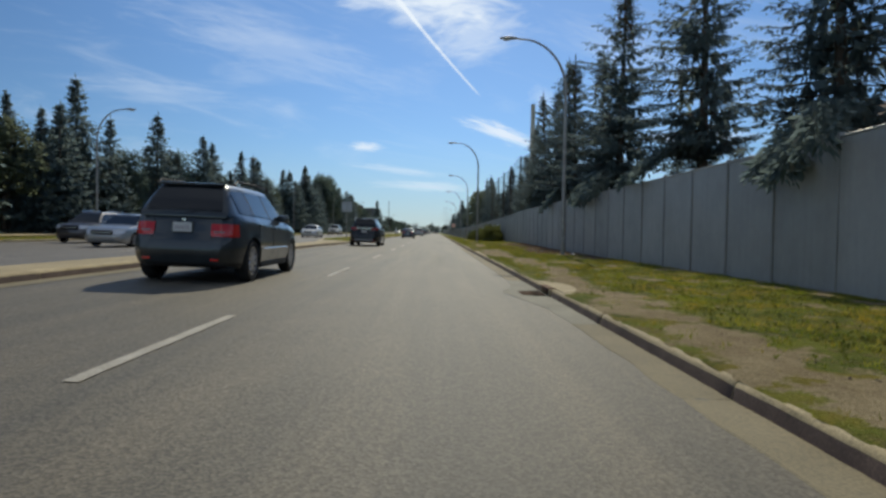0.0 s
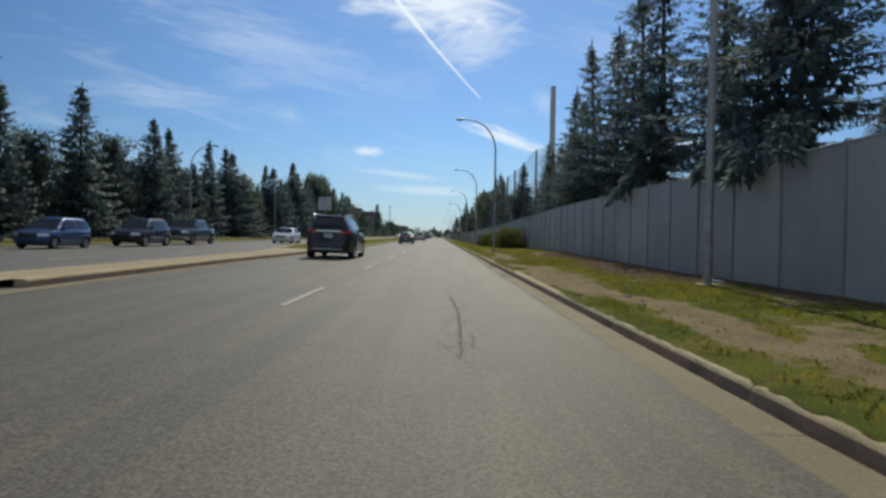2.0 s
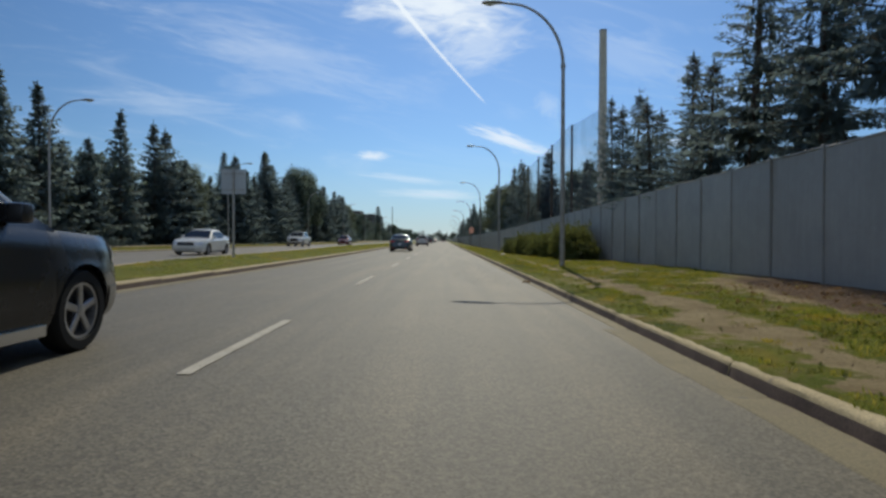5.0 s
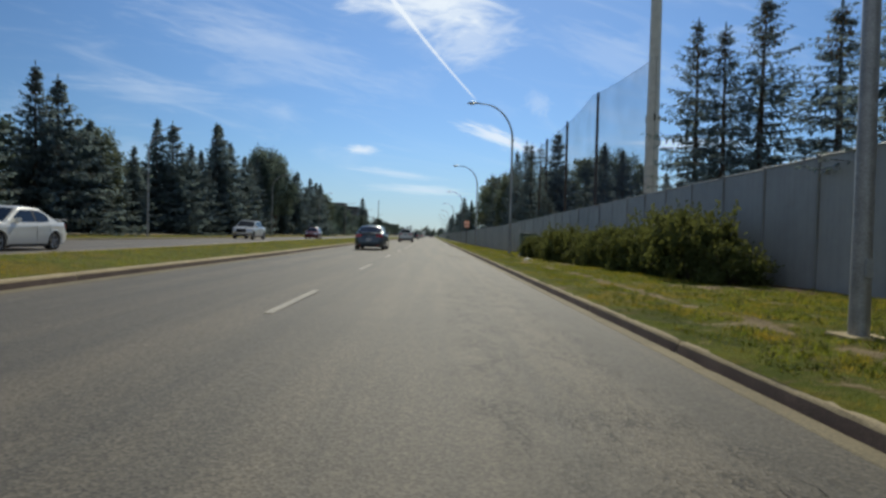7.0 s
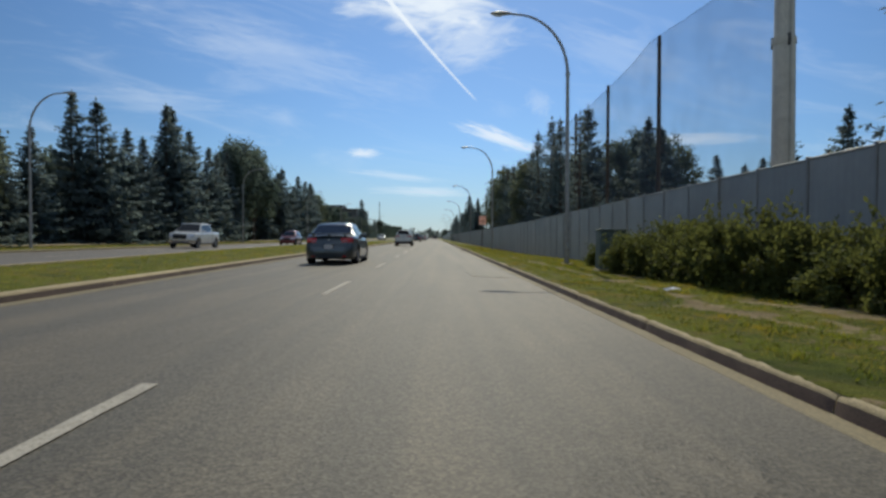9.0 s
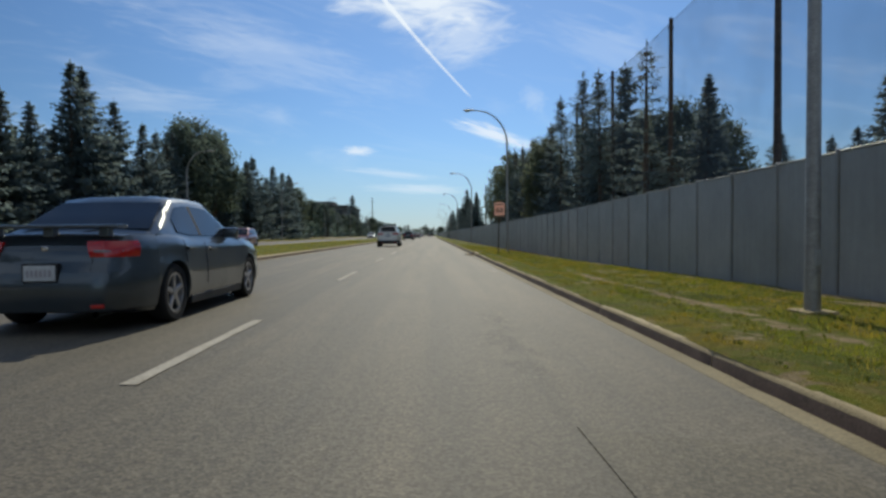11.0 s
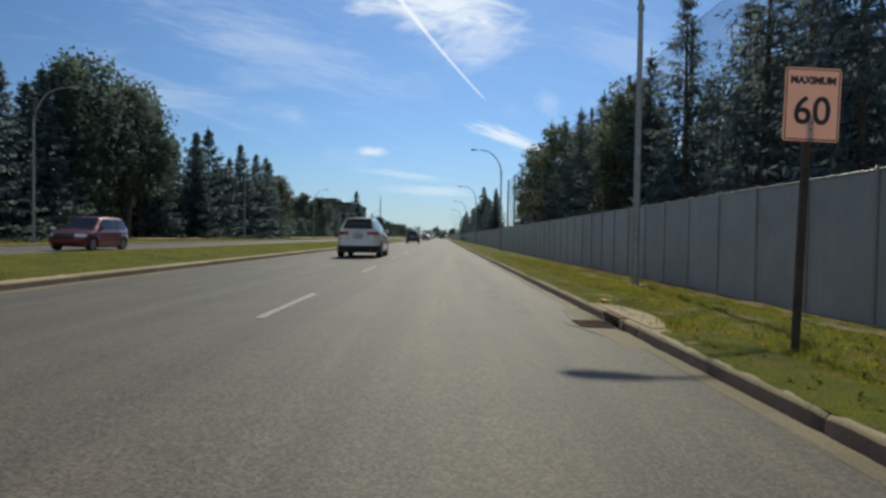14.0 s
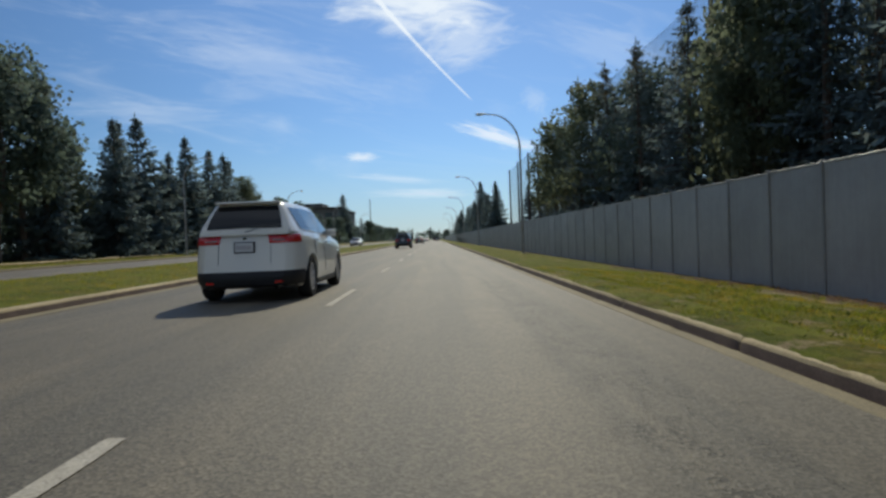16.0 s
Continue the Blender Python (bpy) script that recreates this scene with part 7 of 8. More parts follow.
SUV_OLD = dict(kind="suv", L=4.67, W=1.87, H=1.70, R=0.375, axle_r=-1.42, axle_f=1.40, clear=0.24, arch=0.05, spokes=10, tumble=0.67,
               top=[(-2.34, 1.10), (-2.1, 1.17), (-1.0, 1.13), (0.8, 1.06), (1.25, 1.04), (2.0, 0.96), (2.3, 0.80), (2.34, 0.70)],
               cabin=[-2.24, -1.86, 0.35, 1.12], windows=[(-1.84, -1.22), (-1.18, -0.22), (-0.16, 0.72)], tail=(0.50, 0.30, 0.79, 1.00), gate=0.08, head=(0.50, 0.86, 0.68, 0.84),
               plate_z=0.93, bumper=(0.36, 0.72), side_strip=True, rails=True, lip=0.10)
SUV_DARK = dict(kind="suv", L=4.71, W=1.85, H=1.69, R=0.36, axle_r=-1.43, axle_f=1.43, clear=0.22, arch=0.06, spokes=5, tumble=0.67,
                top=[(-2.35, 1.12), (-2.1, 1.19), (-1.0, 1.15), (0.8, 1.07), (1.2, 1.05), (2.0, 1.00), (2.28, 0.92), (2.35, 0.80)],
                cabin=[-2.26, -1.88, 0.30, 1.10], windows=[(-1.86, -1.28), (-1.20, -0.28), (-0.22, 0.70)], tail=(0.50, 0.32, 1.00, 1.14), gate=0.08, head=(0.50, 0.84, 0.76, 0.94),
                plate_z=0.90, bumper=(0.30, 0.66), bright=True, rails=True, garnish=1.08, fender=0.05, skid=True, lip=0.08, sill_mat=M["chrome"])
SUV_WHITE = dict(kind="suv", L=4.85, W=1.92, H=1.73, R=0.37, axle_r=-1.48, axle_f=1.31, clear=0.22, arch=0.05, spokes=10, tumble=0.67, frame=0.10,
                 top=[(-2.42, 1.12), (-2.2, 1.21), (-1.0, 1.16), (0.8, 1.07), (1.15, 1.05), (2.0, 0.99), (2.35, 0.86), (2.42, 0.74)],
                 cabin=[-2.32, -1.95, 0.22, 1.12], windows=[(-1.80, -1.22), (-1.20, -0.28), (-0.24, 0.66)], tail=(0.44, 0.40, 0.99, 1.13), gate=0.10, head=(0.50, 0.86, 0.76, 0.92),
                 plate_z=0.93, bumper=(0.30, 0.53), bumper_mat=M["trim"], bright=True, lip=0.16, plate_mat=M["trim"])
SEDAN = dict(kind="sedan", L=4.85, W=1.82, H=1.47, R=0.335, axle_r=-1.42, axle_f=1.35, clear=0.17, arch=0.045, spokes=5, tumble=0.74,
             top=[(-2.42, 0.86), (-2.25, 1.00), (-1.4, 1.00), (-0.8, 0.95), (0.8, 0.93), (1.2, 0.94), (2.0, 0.84), (2.35, 0.70), (2.42, 0.62)],
             cabin=[-1.72, -0.92, 0.15, 1.02], windows=[(-1.18, -0.52), (-0.44, 0.50)], tail=(0.50, 0.30, 0.77, 0.93), gate=0.04, head=(0.50, 0.86, 0.60, 0.74),
             plate_z=0.62, bumper=(0.24, 0.62), spoiler=1.06, plate_mat=M["trim"])
HATCH = dict(SUV_OLD, kind="hatch", L=4.1, W=1.72, H=1.53, R=0.31, axle_r=-1.22, axle_f=1.28, clear=0.17, side_strip=False, rails=False, spokes=6,
             top=[(-2.05, 0.86), (-1.85, 0.96), (0.6, 0.93), (1.0, 0.92), (1.75, 0.82), (2.0, 0.68), (2.05, 0.60)], cabin=[-1.95, -1.62, 0.25, 1.12], windows=[(-1.62, -0.62), (-0.52, 0.62)],
             tail=(0.58, 0.22, 0.80, 0.93), head=(0.48, 0.84, 0.62, 0.76), plate_z=0.72, bumper=(0.26, 0.58))
PICKUP = dict(kind="pickup", L=5.7, W=1.98, H=1.88, R=0.40, axle_r=-1.78, axle_f=1.85, clear=0.32, arch=0.08, spokes=6, tumble=0.80,
              top=[(-2.85, 1.16), (-2.75, 1.24), (-0.9, 1.24), (0.9, 1.20), (1.3, 1.20), (2.5, 1.14), (2.8, 1.0), (2.85, 0.9)],
              cabin=[-1.05, -0.93, 0.75, 1.45], windows=[(-0.85, -0.02), (0.08, 1.0)], tail=(0.62, 0.16, 0.88, 1.14), gate=0.02, head=(0.55, 0.86, 0.86, 1.06), plate_z=0.72, bumper=(0.50, 0.70), bumper_mat=M["chrome"], bright=True, grille=0.72)
HATCH["bumper_mat"] = None
CAR_PAINT = {"slate": car_paint("slate_blue_paint", (0.018, 0.026, 0.032)), "black": car_paint("black_paint", (0.006, 0.006, 0.008), 0.0, 0.24, 0.2), "white": car_paint("white_paint", (0.74, 0.71, 0.62), 0.0, 0.3),
             "grey": car_paint("grey_blue_paint", (0.060, 0.075, 0.085), 0.5), "silver": car_paint("silver_paint", (0.42, 0.42, 0.41), 0.6), "taupe": car_paint("taupe_paint", (0.085, 0.075, 0.07), 0.5),
             "blue": car_paint("blue_paint", (0.02, 0.05, 0.14), 0.5), "red": car_paint("dark_red_paint", (0.16, 0.012, 0.014), 0.3)}


def own_lane(y, x=-3.88):
    return (x, y, road_z(x, y) - 0.004)


def drive(name, label, category, colour, table, at, turn=0.0, group="vehicles on the road"):
    t = dict(table)
    t["tilt"] = 1.0 if at[1] < 40 else -0.1
    if t.get("bumper_mat") is None:
        t["bumper_mat"] = CAR_PAINT[colour]
    return vehicle(name, label, category, CAR_PAINT[colour], t, at, turn, group)


drive("suv", "dark slate-blue estate SUV with tinted glass and bright side moulding", "car", "slate", SUV_OLD, own_lane(10.05 + 1.31, -3.82))
drive("suv", "black SUV with chrome tailgate bar and silver skid plate", "car", "black", SUV_DARK, own_lane(34.95 + 1.32, -4.02))
drive("sedan", "grey-blue saloon with a rear spoiler in the passing lane", "car", "grey", SEDAN, own_lane(81.3 + 1.31, -3.73))
drive("suv", "white SUV with dark rear bumper and tinted rear glass", "car", "white", SUV_WHITE, own_lane(121.9 + 1.37, -3.45))
drive("suv", "dark SUV far ahead in the passing lane", "car", "slate", SUV_OLD, own_lane(176))
drive("sedan", "small dark saloon far ahead on the road", "car", "taupe", SEDAN, own_lane(228, -3.6))
drive("sedan", "pale saloon far down the road", "car", "silver", SEDAN, own_lane(300, -3.6))
drive("suv", "dark SUV far down the kerb lane", "car", "black", SUV_DARK, own_lane(330, -0.4))


def oncoming(x, y):
    return (x, y, opp_z(x) - 0.004)


for nm, lab, cat, col, tab, x, y in (
        ("suv", "taupe compact SUV in the oncoming lanes", "car", "taupe", SUV_DARK, -17.4, 31.3),
        ("sedan", "silver saloon in the oncoming turning bay", "car", "silver", SEDAN, -12.9, 25.9),
        ("hatchback", "blue hatchback in the oncoming lanes", "car", "blue", HATCH, -17.5, 40.3),
        ("suv", "dark SUV in the oncoming lanes", "car", "black", SUV_OLD, -16.9, 47.2),
        ("pickup_truck", "dark pickup truck in the oncoming lanes", "truck", "slate", PICKUP, -17.2, 54.6),
        ("sedan", "white saloon in the oncoming lanes", "car", "white", SEDAN, -13.3, 65.6),
        ("pickup_truck", "white pickup truck with chrome bumper in the oncoming lanes", "truck", "white", PICKUP, -17.2, 104.0),
        ("hatchback", "dark red hatchback in the oncoming lanes", "car", "red", HATCH, -14.9, 122.8),
        ("sedan", "pale saloon far off in the oncoming lanes", "car", "silver", SEDAN, -13.3, 210.0)):
    drive(nm, lab, cat, col, tab, oncoming(x, y), 180.0, "oncoming vehicles")


# ================= netting, poles, signs and buildings =================
NET_X, NET_TOP = 13.1, 12.6
net_poles = [83.9] + [98.8, 108.4, 119.2, 130.0, 141.0, 152.0, 163.0, 174.0, 185.0, 191.0, 199.0, 210.0, 221.0]
big = empty("tall_pole", (13.15, 84.5, fence_z(84) - 0.2))
tagged(big, "thick tan steel pole standing behind the fence", "pole")
part("shaft", tube_bm([(0, 0, 0), (0, 0, 4.5), (0, 0, 8.8), (0, 0, 8.9), (0, 0, 19.0)], [0.43, 0.415, 0.40, 0.37, 0.30], 20), M["tan_pole"], big, smooth=True)
part("collar", tube_bm([(0, 0, 8.72), (0, 0, 8.96)], [0.43, 0.43], 20), M["tan_pole"], big, smooth=True)
for a in (0.4, 2.5, 4.6):
    part("peg", box_bm(0.40 * math.cos(a) - 0.05, 0.40 * math.cos(a) + 0.05, 0.40 * math.sin(a) - 0.05, 0.40 * math.sin(a) + 0.05, 8.6, 9.05, 0.012, 1), M["dark_steel"], big)
part("cap", tube_bm([(0, 0, 19.0), (0, 0, 19.06)], [0.33, 0.30], 20), M["dark_steel"], big)
pole_src = None
for i, y in enumerate(net_poles[1:]):
    x = NET_X + (0.45 if y < 105 else 0.0)
    z = fence_z(y) - 0.2
    if pole_src is None:
        pole_src = empty("net_pole", (x, y, z))
        part("shaft", tube_bm([(0, 0, 0), (0, 0, 7), (0, 0, 13.9)], [0.17, 0.14, 0.11], 12), M["wood_pole"], pole_src, smooth=True)
        part("bracket", box_bm(-0.14, 0.14, -0.05, 0.05, 13.3, 13.45, 0.01), M["dark_steel"], pole_src)
        tagged(pole_src, "dark wooden pole holding up the sports netting", "pole", "netting poles")
    else:
        copy_thing(pole_src, pose(x, y, z - (0.0 if y < 105 else 0.6)))


def net_sheet(y0, y1, t0, t1):
    rows = []
    for j in range(7):
        row = []
        for i in range(13):
            k = i / 12
            y = y0 + (y1 - y0) * k
            sag = 0.15 * math.sin(math.pi * k)
            zt = t0 + (t1 - t0) * k - sag
            row.append((NET_X + 0.15 * math.sin(math.pi * j / 6) * math.sin(math.pi * k), y, fence_z(y) + 0.4 + (zt - fence_z(y) - 0.4) * j / 6))
        rows.append(row)
    return grid_bm(rows)


net = empty("sports_net", (0, 0, 0))
tagged(net, "high fine grey sports netting hung between poles", "netting")
tops = [12.2, 13.2] + [12.6] * (len(net_poles) - 2)
for i in range(len(net_poles) - 1):
    part("net_bay", net_sheet(net_poles[i], net_poles[i + 1], tops[i], tops[i + 1]), M["net"], net, "thin see-through netting")
    part("top_cable", tube_bm([(NET_X, net_poles[i] + (net_poles[i + 1] - net_poles[i]) * k / 6, tops[i] + (tops[i + 1] - tops[i]) * k / 6 - 0.15 * math.sin(math.pi * k / 6)) for k in range(7)], [0.012] * 7, 5), M["dark_steel"], net)


def text_bm(body, size, align="CENTER"):
    cu = bpy.data.curves.new("letters", "FONT")
    cu.body, cu.size, cu.align_x, cu.align_y, cu.extrude = body, size, align, "CENTER", 0.0015
    cu.offset = 0.004
    ob = bpy.data.objects.new("letters", cu)
    scene.collection.objects.link(ob)
    dg = bpy.context.evaluated_depsgraph_get()
    me = bpy.data.meshes.new_from_object(ob.evaluated_get(dg))
    bm = bmesh.new()
    bm.from_mesh(me)
    bpy.data.objects.remove(ob)
    bpy.data.curves.remove(cu)
    bpy.data.meshes.remove(me)
    return bm


def speed_sign(x, y):
    z = verge_z(x, y)
    e = empty("speed_limit_sign", (x, y, z))
    e.matrix_basis = pose(x, y, z, 0, 1.6, 2)
    tagged(e, "speed limit sign with black 60 on a pale board", "traffic sign")
    part("post", box_bm(-0.026, 0.026, -0.026, 0.026, -0.2, 1.96, 0.008), M["wood_pole"], e, "dark square post")
    w, h, zc = 0.47, 0.60, 2.04
    bm = box_bm(-w / 2, w / 2, -0.052, -0.047, zc - h / 2, zc + h / 2)
    bmesh.ops.bevel(bm, geom=[ed for ed in bm.edges if abs(ed.verts[0].co.y - ed.verts[1].co.y) > 0.001], offset=0.012, segments=3, affect="EDGES")
    board = part("board", bm, M["sign_face"], e, "pale sign board with a salmon light cast")
    for body, size, dz in (("MAXIMUM", 0.082, 0.195), ("60", 0.32, -0.06)):
        bm = text_bm(body, size)
        bmesh.ops.transform(bm, matrix=pose(0, -0.0535, zc + dz, 90, 0, 0), verts=bm.verts[:])
        part("lettering", bm, M["sign_ink"], board)
    for x0, x1, z0, z1 in ((-w / 2 + 0.012, w / 2 - 0.012, h / 2 - 0.02, h / 2 - 0.012), (-w / 2 + 0.012, w / 2 - 0.012, -h / 2 + 0.012, -h / 2 + 0.02)):
        part("border", box_bm(x0, x1, -0.0545, -0.052, zc + z0, zc + z1), M["sign_ink"], board)
    for s in (-1, 1):
        part("border", box_bm(s * (w / 2 - 0.016) - 0.004, s * (w / 2 - 0.016) + 0.004, -0.0545, -0.052, zc - h / 2 + 0.012, zc + h / 2 - 0.012), M["sign_ink"], board)
    for dz in (-0.2, -0.15):
        part("bolt", tube_bm([(0, -0.056, zc + dz), (0, -0.04, zc + dz)], [0.012, 0.012], 8), M["galv"], e)
    return e


speed_sign(2.82, 102.2)
back = empty("traffic_sign", (-8.1, 55.4, median_z(-8.1, 55.4)))
tagged(back, "bare metal back of a traffic sign on the median", "traffic sign")
part("post", box_bm(-0.035, 0.035, -0.035, 0.035, -0.2, 3.3, 0.006), M["galv"], back)
part("board", box_bm(-0.46, 0.46, 0.036, 0.042, 2.35, 3.27), M["sign_back"], back)
for dz in (2.5, 3.1):
    part("brace", box_bm(-0.40, 0.40, 0.015, 0.036, dz - 0.02, dz + 0.02), M["galv"], back)

cab = empty("utility_cabinet", (4.55, 77.9, verge_z(4.55, 77.9)))
tagged(cab, "dull green metal utility cabinet beside the shrubs", "utility cabinet")
part("plinth", box_bm(-0.42, 0.42, -0.3, 0.3, -0.15, 0.06, 0.015), M["concrete"], cab)
part("housing", box_bm(-0.36, 0.36, -0.24, 0.24, 0.06, 1.12, 0.02), M["box_green"], cab)
part("lid", box_bm(-0.40, 0.40, -0.28, 0.28, 1.12, 1.17, 0.015), M["box_green"], cab)
door = part("door", box_bm(-0.31, 0.31, -0.252, -0.238, 0.14, 1.04, 0.006), M["box_green"], cab)
part("handle", box_bm(0.22, 0.25, -0.275, -0.25, 0.52, 0.68, 0.006), M["dark_steel"], door)
for k in range(4):
    part("vent_slat", box_bm(-0.2, 0.2, -0.262, -0.25, 0.86 + 0.035 * k, 0.875 + 0.035 * k), M["box_green"], door)

# house seen over the fence
hs = empty("house", (15.9, 13.6, -0.8))
tagged(hs, "low house with a brown shingled roof behind the fence", "house")
part("wall", box_bm(-4.5, 4.5, -6.5, 6.5, 0, 4.2), M["stucco"], hs)
bm = bmesh.new()
prof = [(-5.6, 4.0), (0, 6.8), (5.6, 4.0)]
a = [bm.verts.new((x, -7.2, z)) for x, z in prof]
b = [bm.verts.new((x, 7.2, z)) for x, z in prof]
c = [bm.verts.new((x, -7.2, z - 0.25)) for x, z in prof]
d = [bm.verts.new((x, 7.2, z - 0.25)) for x, z in prof]
for k in range(2):
    bm.faces.new((a[k], a[k + 1], b[k + 1], b[k]))
    bm.faces.new((c[k], d[k], d[k + 1], c[k + 1]))
    bm.faces.new((a[k], c[k], c[k + 1], a[k + 1]))
    bm.faces.new((b[k], b[k + 1], d[k + 1], d[k]))
bm.faces.new((a[0], b[0], d[0], c[0]))
bm.faces.new((a[2], c[2], d[2], b[2]))
bmesh.ops.recalc_face_normals(bm, faces=bm.faces[:])
part("roof", bm, M["roof"], hs, "brown shingled gable roof")
for y in (-4, 0, 4):
    wd = part("window", box_bm(-4.54, -4.46, y - 0.7, y + 0.7, 2.0, 3.3), M["lamp_head"], hs)
    part("pane", box_bm(-4.56, -4.53, y - 0.62, y + 0.62, 2.08, 3.22), M["glass"], wd)

# large dark building and masts far off on the left
blk = empty("office_building", (-47.0, 345.0, 0.08))
tagged(blk, "dark flat-roofed building far off beyond trees", "building")
part("wall", box_bm(-13, 13, -22, 22, 0, 12.5, 0.05, 1), M["block_wall"], blk)
part("roof", box_bm(-13.4, 13.4, -22.4, 22.4, 12.5, 13.1, 0.05, 1), M["dark_steel"], blk)
part("plant_room", box_bm(-4, 5, -8, 6, 13.1, 15.4, 0.05, 1), M["block_wall"], blk)
for j in range(3):
    for i in range(6):
        wd = part("window", box_bm(-11.5 + i * 4.0, -8.9 + i * 4.0, -22.08, -21.98, 2.0 + j * 3.6, 4.0 + j * 3.6), M["glass"], blk)
low = empty("low_building", (-40, 268, 0.3))
tagged(low, "low dark building far along the oncoming side", "building")
part("wall", box_bm(-9, 9, -10, 10, 0, 5.6, 0.05, 1), M["block_wall"], low)
part("roof", box_bm(-9.5, 9.5, -10.5, 10.5, 5.6, 6.1, 0.05, 1), M["roof"], low)
for i in range(4):
    part("window", box_bm(-7.5 + i * 4.2, -5.0 + i * 4.2, -10.08, -9.98, 1.2, 3.4), M["glass"], low)
mast = empty("radio_mast", (-32.0, 410.0, 0.3))
tagged(mast, "thin steel mast far off above trees", "mast")
part("shaft", tube_bm([(0, 0, 0), (0, 0, 21)], [0.30, 0.16], 8), M["dark_steel"], mast)
part("aerial", box_bm(-0.5, 0.5, -0.05, 0.05, 19.0, 19.2), M["dark_steel"], mast)

# litter and weeds
def leaf_pile(x, y, count, spread, seed, label):
    rng = np.random.default_rng(seed)
    verts, faces = [], []
    for _ in range(count):
        px, py = x + rng.normal(0, spread * 0.35), y + rng.normal(0, spread)
        pz = (0.012 if px < KERB_X else 0.13) + abs(rng.normal(0, 0.03)) * max(0.2, 1 - abs(py - y) / (2 * spread))
        d, w2 = rng.normal(0, 1, 3) * (1, 1, 0.2), rng.normal(0, 1, 3) * (1, 1, 0.2)
        d *= rng.uniform(0.02, 0.045) / np.linalg.norm(d)
        w2 *= 0.014 / np.linalg.norm(w2)
        c = np.array((px, py, pz))
        n = len(verts)
        verts += [tuple(c - d), tuple(c + w2), tuple(c + d), tuple(c - w2)]
        faces.append((n, n + 1, n + 2, n + 3))
    tagged(raw("dead_leaves", verts, faces, M["dry_leaf"]), label, "leaf litter", kind="stuff")


def leaf_bed(count, xr, yr, seed, label):
    """Dead leaves, cuttings and bits of bark lying loose on the soil."""
    rng = np.random.default_rng(seed)
    verts, faces = [], []
    for _ in range(count):
        px, py = xr[1] - (xr[1] - xr[0]) * rng.random() ** 1.5, rng.uniform(*yr)
        if noise.noise(Vector((px * 1.1, py * 0.8, 33.0))) < rng.uniform(-0.5, 0.3):
            continue
        c = np.array((px, py, verge_z(px, py) + rng.uniform(0.006, 0.03)))
        d, w2 = rng.normal(0, 1, 3) * (1, 1, 0.35), rng.normal(0, 1, 3) * (1, 1, 0.35)
        d *= rng.uniform(0.02, 0.07) / np.linalg.norm(d)
        w2 *= rng.uniform(0.008, 0.03) / np.linalg.norm(w2)
        n = len(verts)
        verts += [tuple(c - d), tuple(c + w2), tuple(c + d), tuple(c - w2)]
        faces.append((n, n + 1, n + 2, n + 3))
    tagged(raw("dead_leaves", verts, faces, M["dry_leaf"]), label, "leaf litter", kind="stuff")


def fieldstone(x, y, size, seed):
    """A small rounded stone half sunk into the soil."""
    rn_s = random.Random(seed)
    bm_s = bmesh.new()
    bmesh.ops.create_icosphere(bm_s, subdivisions=2, radius=1.0)
    for v in bm_s.verts:
        k = 1 + 0.35 * noise.noise(v.co * 1.3 + Vector((seed, 0, 0)))
        v.co = Vector((v.co.x * k * size, v.co.y * k * size * 1.5, v.co.z * k * size * 0.6))
    ob = obj("stone", bm_s, M["apron"])
    ob.matrix_basis = pose(x, y, verge_z(x, y) + size * 0.2, rn_s.uniform(-12, 12), 0, rn_s.uniform(0, 180))
    tagged(ob, "small dusty stone lying on the bare soil", "stone", "stones on the verge")


leaf_bed(3200, (3.6, 6.15), (24, 44), 71, "brown dead leaves scattered at the foot of the fence")
leaf_bed(1500, (4.8, 6.5), (112, 126), 72, "dry cuttings and dead leaves below the fence")
rn_f = random.Random(31)
for k in range(16):
    fieldstone(rn_f.uniform(4.4, 6.0), rn_f.uniform(25, 41), rn_f.uniform(0.03, 0.075), k)
for k, (sx, sy) in enumerate(((2.0, 30.75), (2.12, 30.95), (1.98, 30.5), (3.35, 23.7), (2.85, 21.9))):
    fieldstone(sx, sy, rn_f.uniform(0.025, 0.045), 40 + k)
board = obj("broken_board", box_bm(-0.045, 0.045, -0.30, 0.30, 0.0, 0.022, 0.004), M["litter_white"])
board.matrix_basis = pose(5.8, 25.4, verge_z(5.8, 25.4) + 0.012, 3, 2, 8)
tagged(board, "pale broken board lying in the grass by the fence", "board")
branch = obj("fallen_branch", tube_bm([(0, -0.7, 0.03), (0.05, -0.2, 0.05), (-0.02, 0.3, 0.04), (0.06, 0.8, 0.06)], [0.03, 0.026, 0.02, 0.008], 7), M["bark"])
branch.matrix_basis = pose(5.35, 29.6, verge_z(5.35, 29.6), 0, 0, -35)
tagged(branch, "dry fallen branch lying on the bare soil", "branch")
leaf_pile(1.72, 47.30, 150, 0.13, 61, "small heap of dead leaves caught against the kerb")
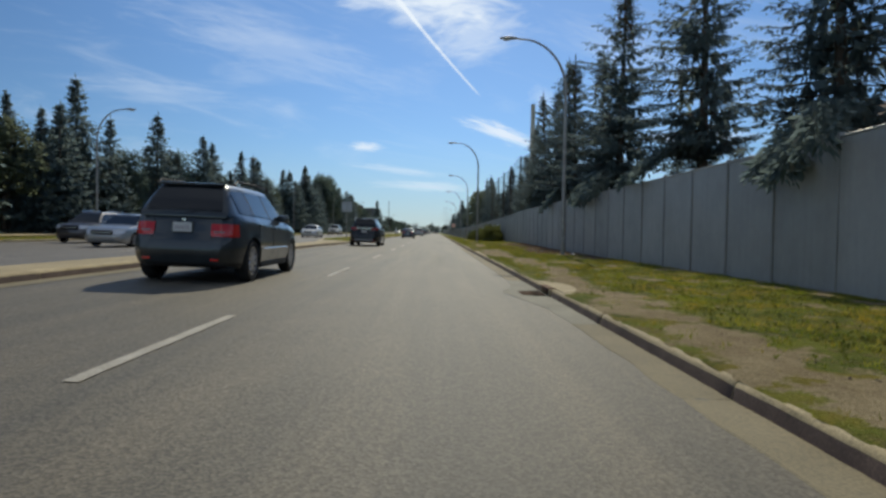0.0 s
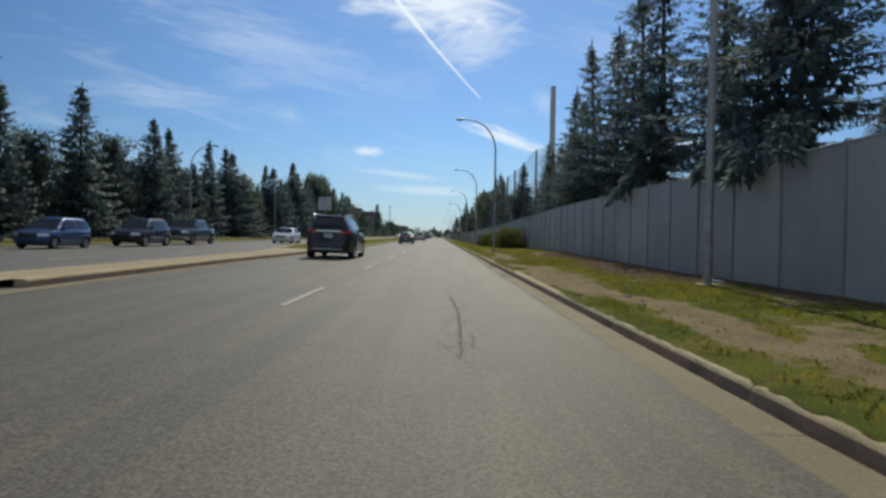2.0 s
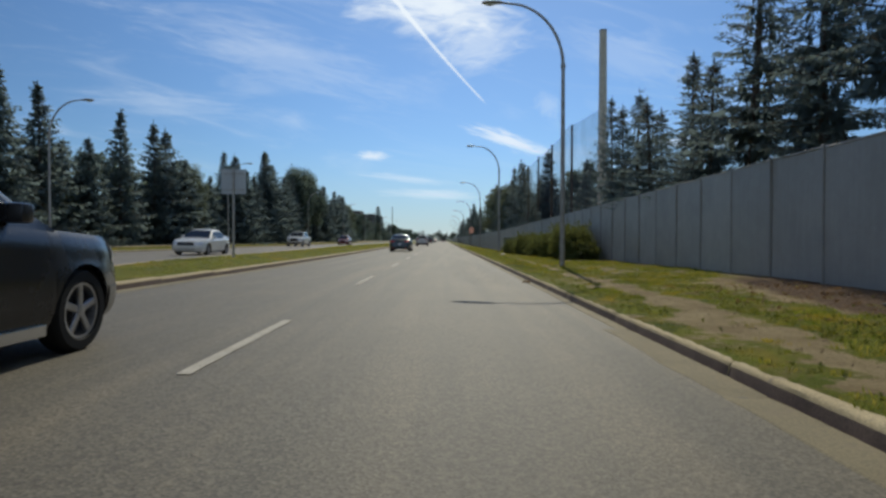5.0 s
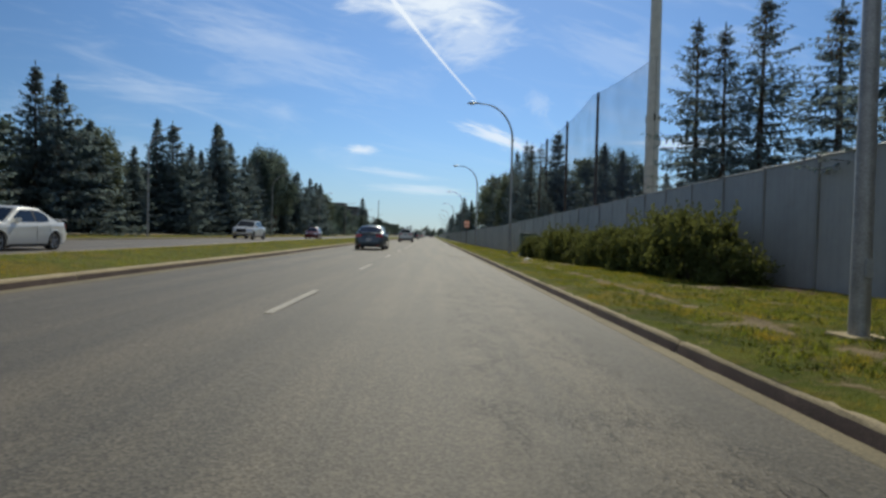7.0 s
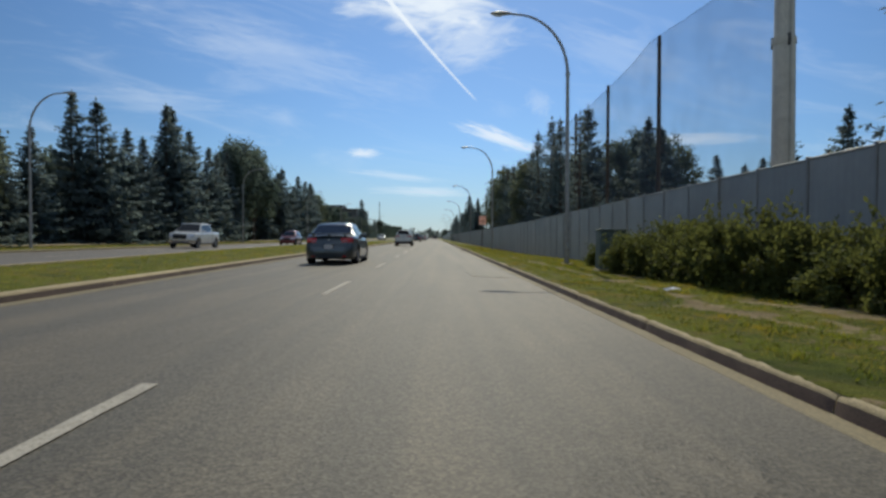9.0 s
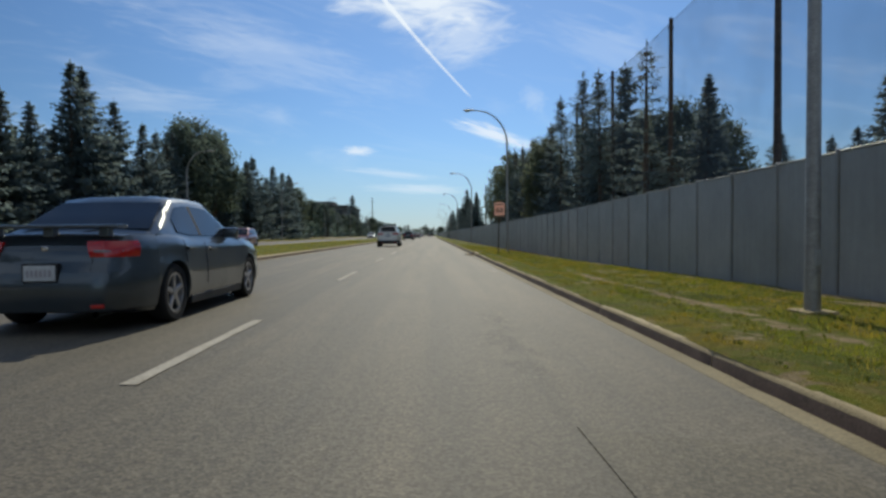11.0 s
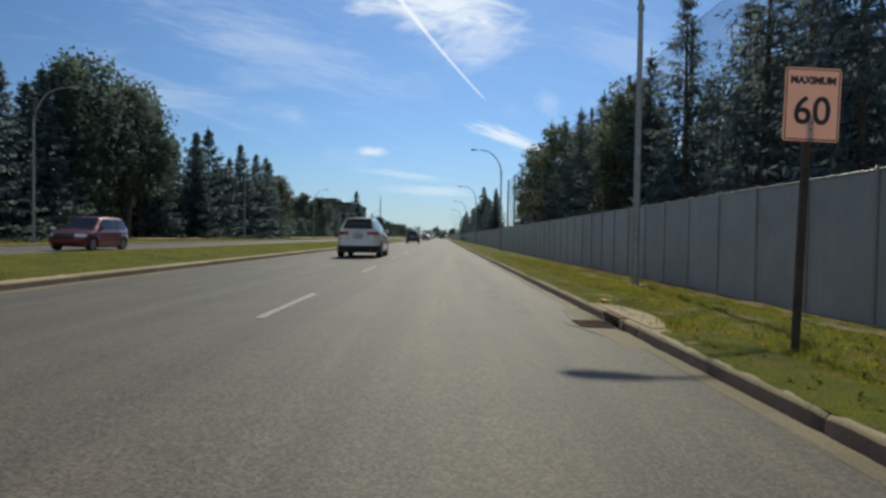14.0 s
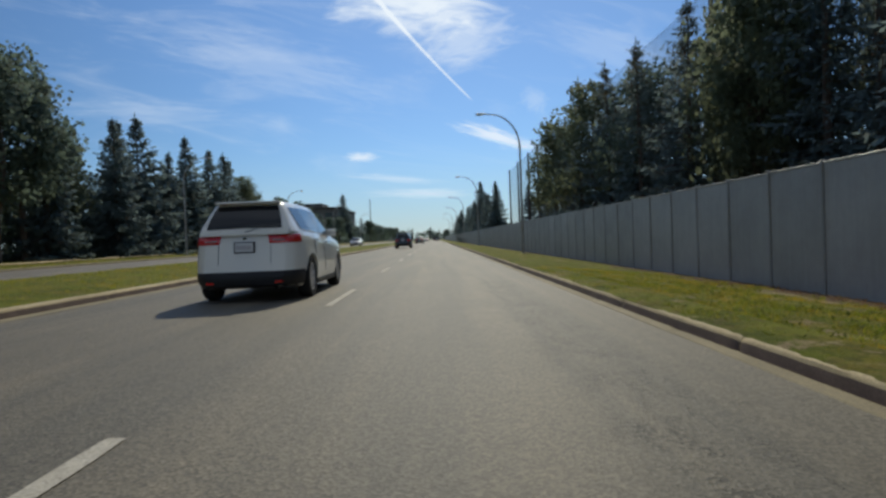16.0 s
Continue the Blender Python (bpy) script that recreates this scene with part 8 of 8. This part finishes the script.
leaf_pile(1.76, 33.2, 90, 0.30, 62, "dead leaves strewn along the gutter")
leaf_pile(1.74, 28.4, 70, 0.35, 63, "dead leaves strewn along the gutter")
scuff = empty("road_scuff")
tagged(scuff, "pale curved scuff mark on the asphalt", "road mark", kind="structure")
part("scuff_stroke", crack_mesh([(1.16, 91.2), (1.33, 91.22), (1.46, 91.1), (1.52, 90.75)], 0.11, 77, road_flat), M["paint_line"], scuff)
bm = bmesh.new()
rn = random.Random(9)
pts = [bm.verts.new((0.22 * math.cos(a) * rn.uniform(0.5, 1.1), 0.12 * math.sin(a) * rn.uniform(0.6, 1.2), rn.uniform(0.0, 0.06))) for a in [k * 0.63 for k in range(10)]]
mid = bm.verts.new((0, 0, 0.07))
for k in range(10):
    bm.faces.new((pts[k], pts[(k + 1) % 10], mid))
lit = obj("plastic_bag", bm, M["litter_white"])
lit.matrix_basis = pose(3.45, 70.6, verge_z(3.45, 70.6) + 0.02, 0, 0, 20)
tagged(lit, "crumpled white plastic bag lying on the grass", "litter")
flower = empty("dandelion", (2.03, 105.25, verge_z(2.03, 105.25)))
part("stalk", tube_bm([(0, 0, 0), (0.01, 0, 0.06)], [0.003, 0.002], 5), M["grass"], flower)
bmf = bmesh.new()
bmesh.ops.create_cone(bmf, cap_ends=True, segments=9, radius1=0.008, radius2=0.017, depth=0.010, matrix=Matrix.Translation((0.01, 0, 0.063)))
part("bloom", bmf, M["dandelion"], flower)
tagged(flower, "yellow dandelion in bloom beside the kerb", "flower", "dandelions by the drain")
for k in range(21):
    x, y = 2.0 + abs(rn.gauss(0, 0.06)), 105.25 + rn.gauss(0, 0.12)
    copy_thing(flower, pose(x, y, verge_z(x, y), 0, 0, rn.uniform(0, 360)))


# ================= true size =================
# The plan above is drawn at 1 : 1.08; nine metres from lane dash to lane dash set the size.
for ob in list(scene.objects):
    if ob.parent is None and ob.type not in ("CAMERA", "LIGHT"):
        ob.matrix_basis = Matrix.Diagonal((1.08, 1.08, 1.08, 1)) @ ob.matrix_basis
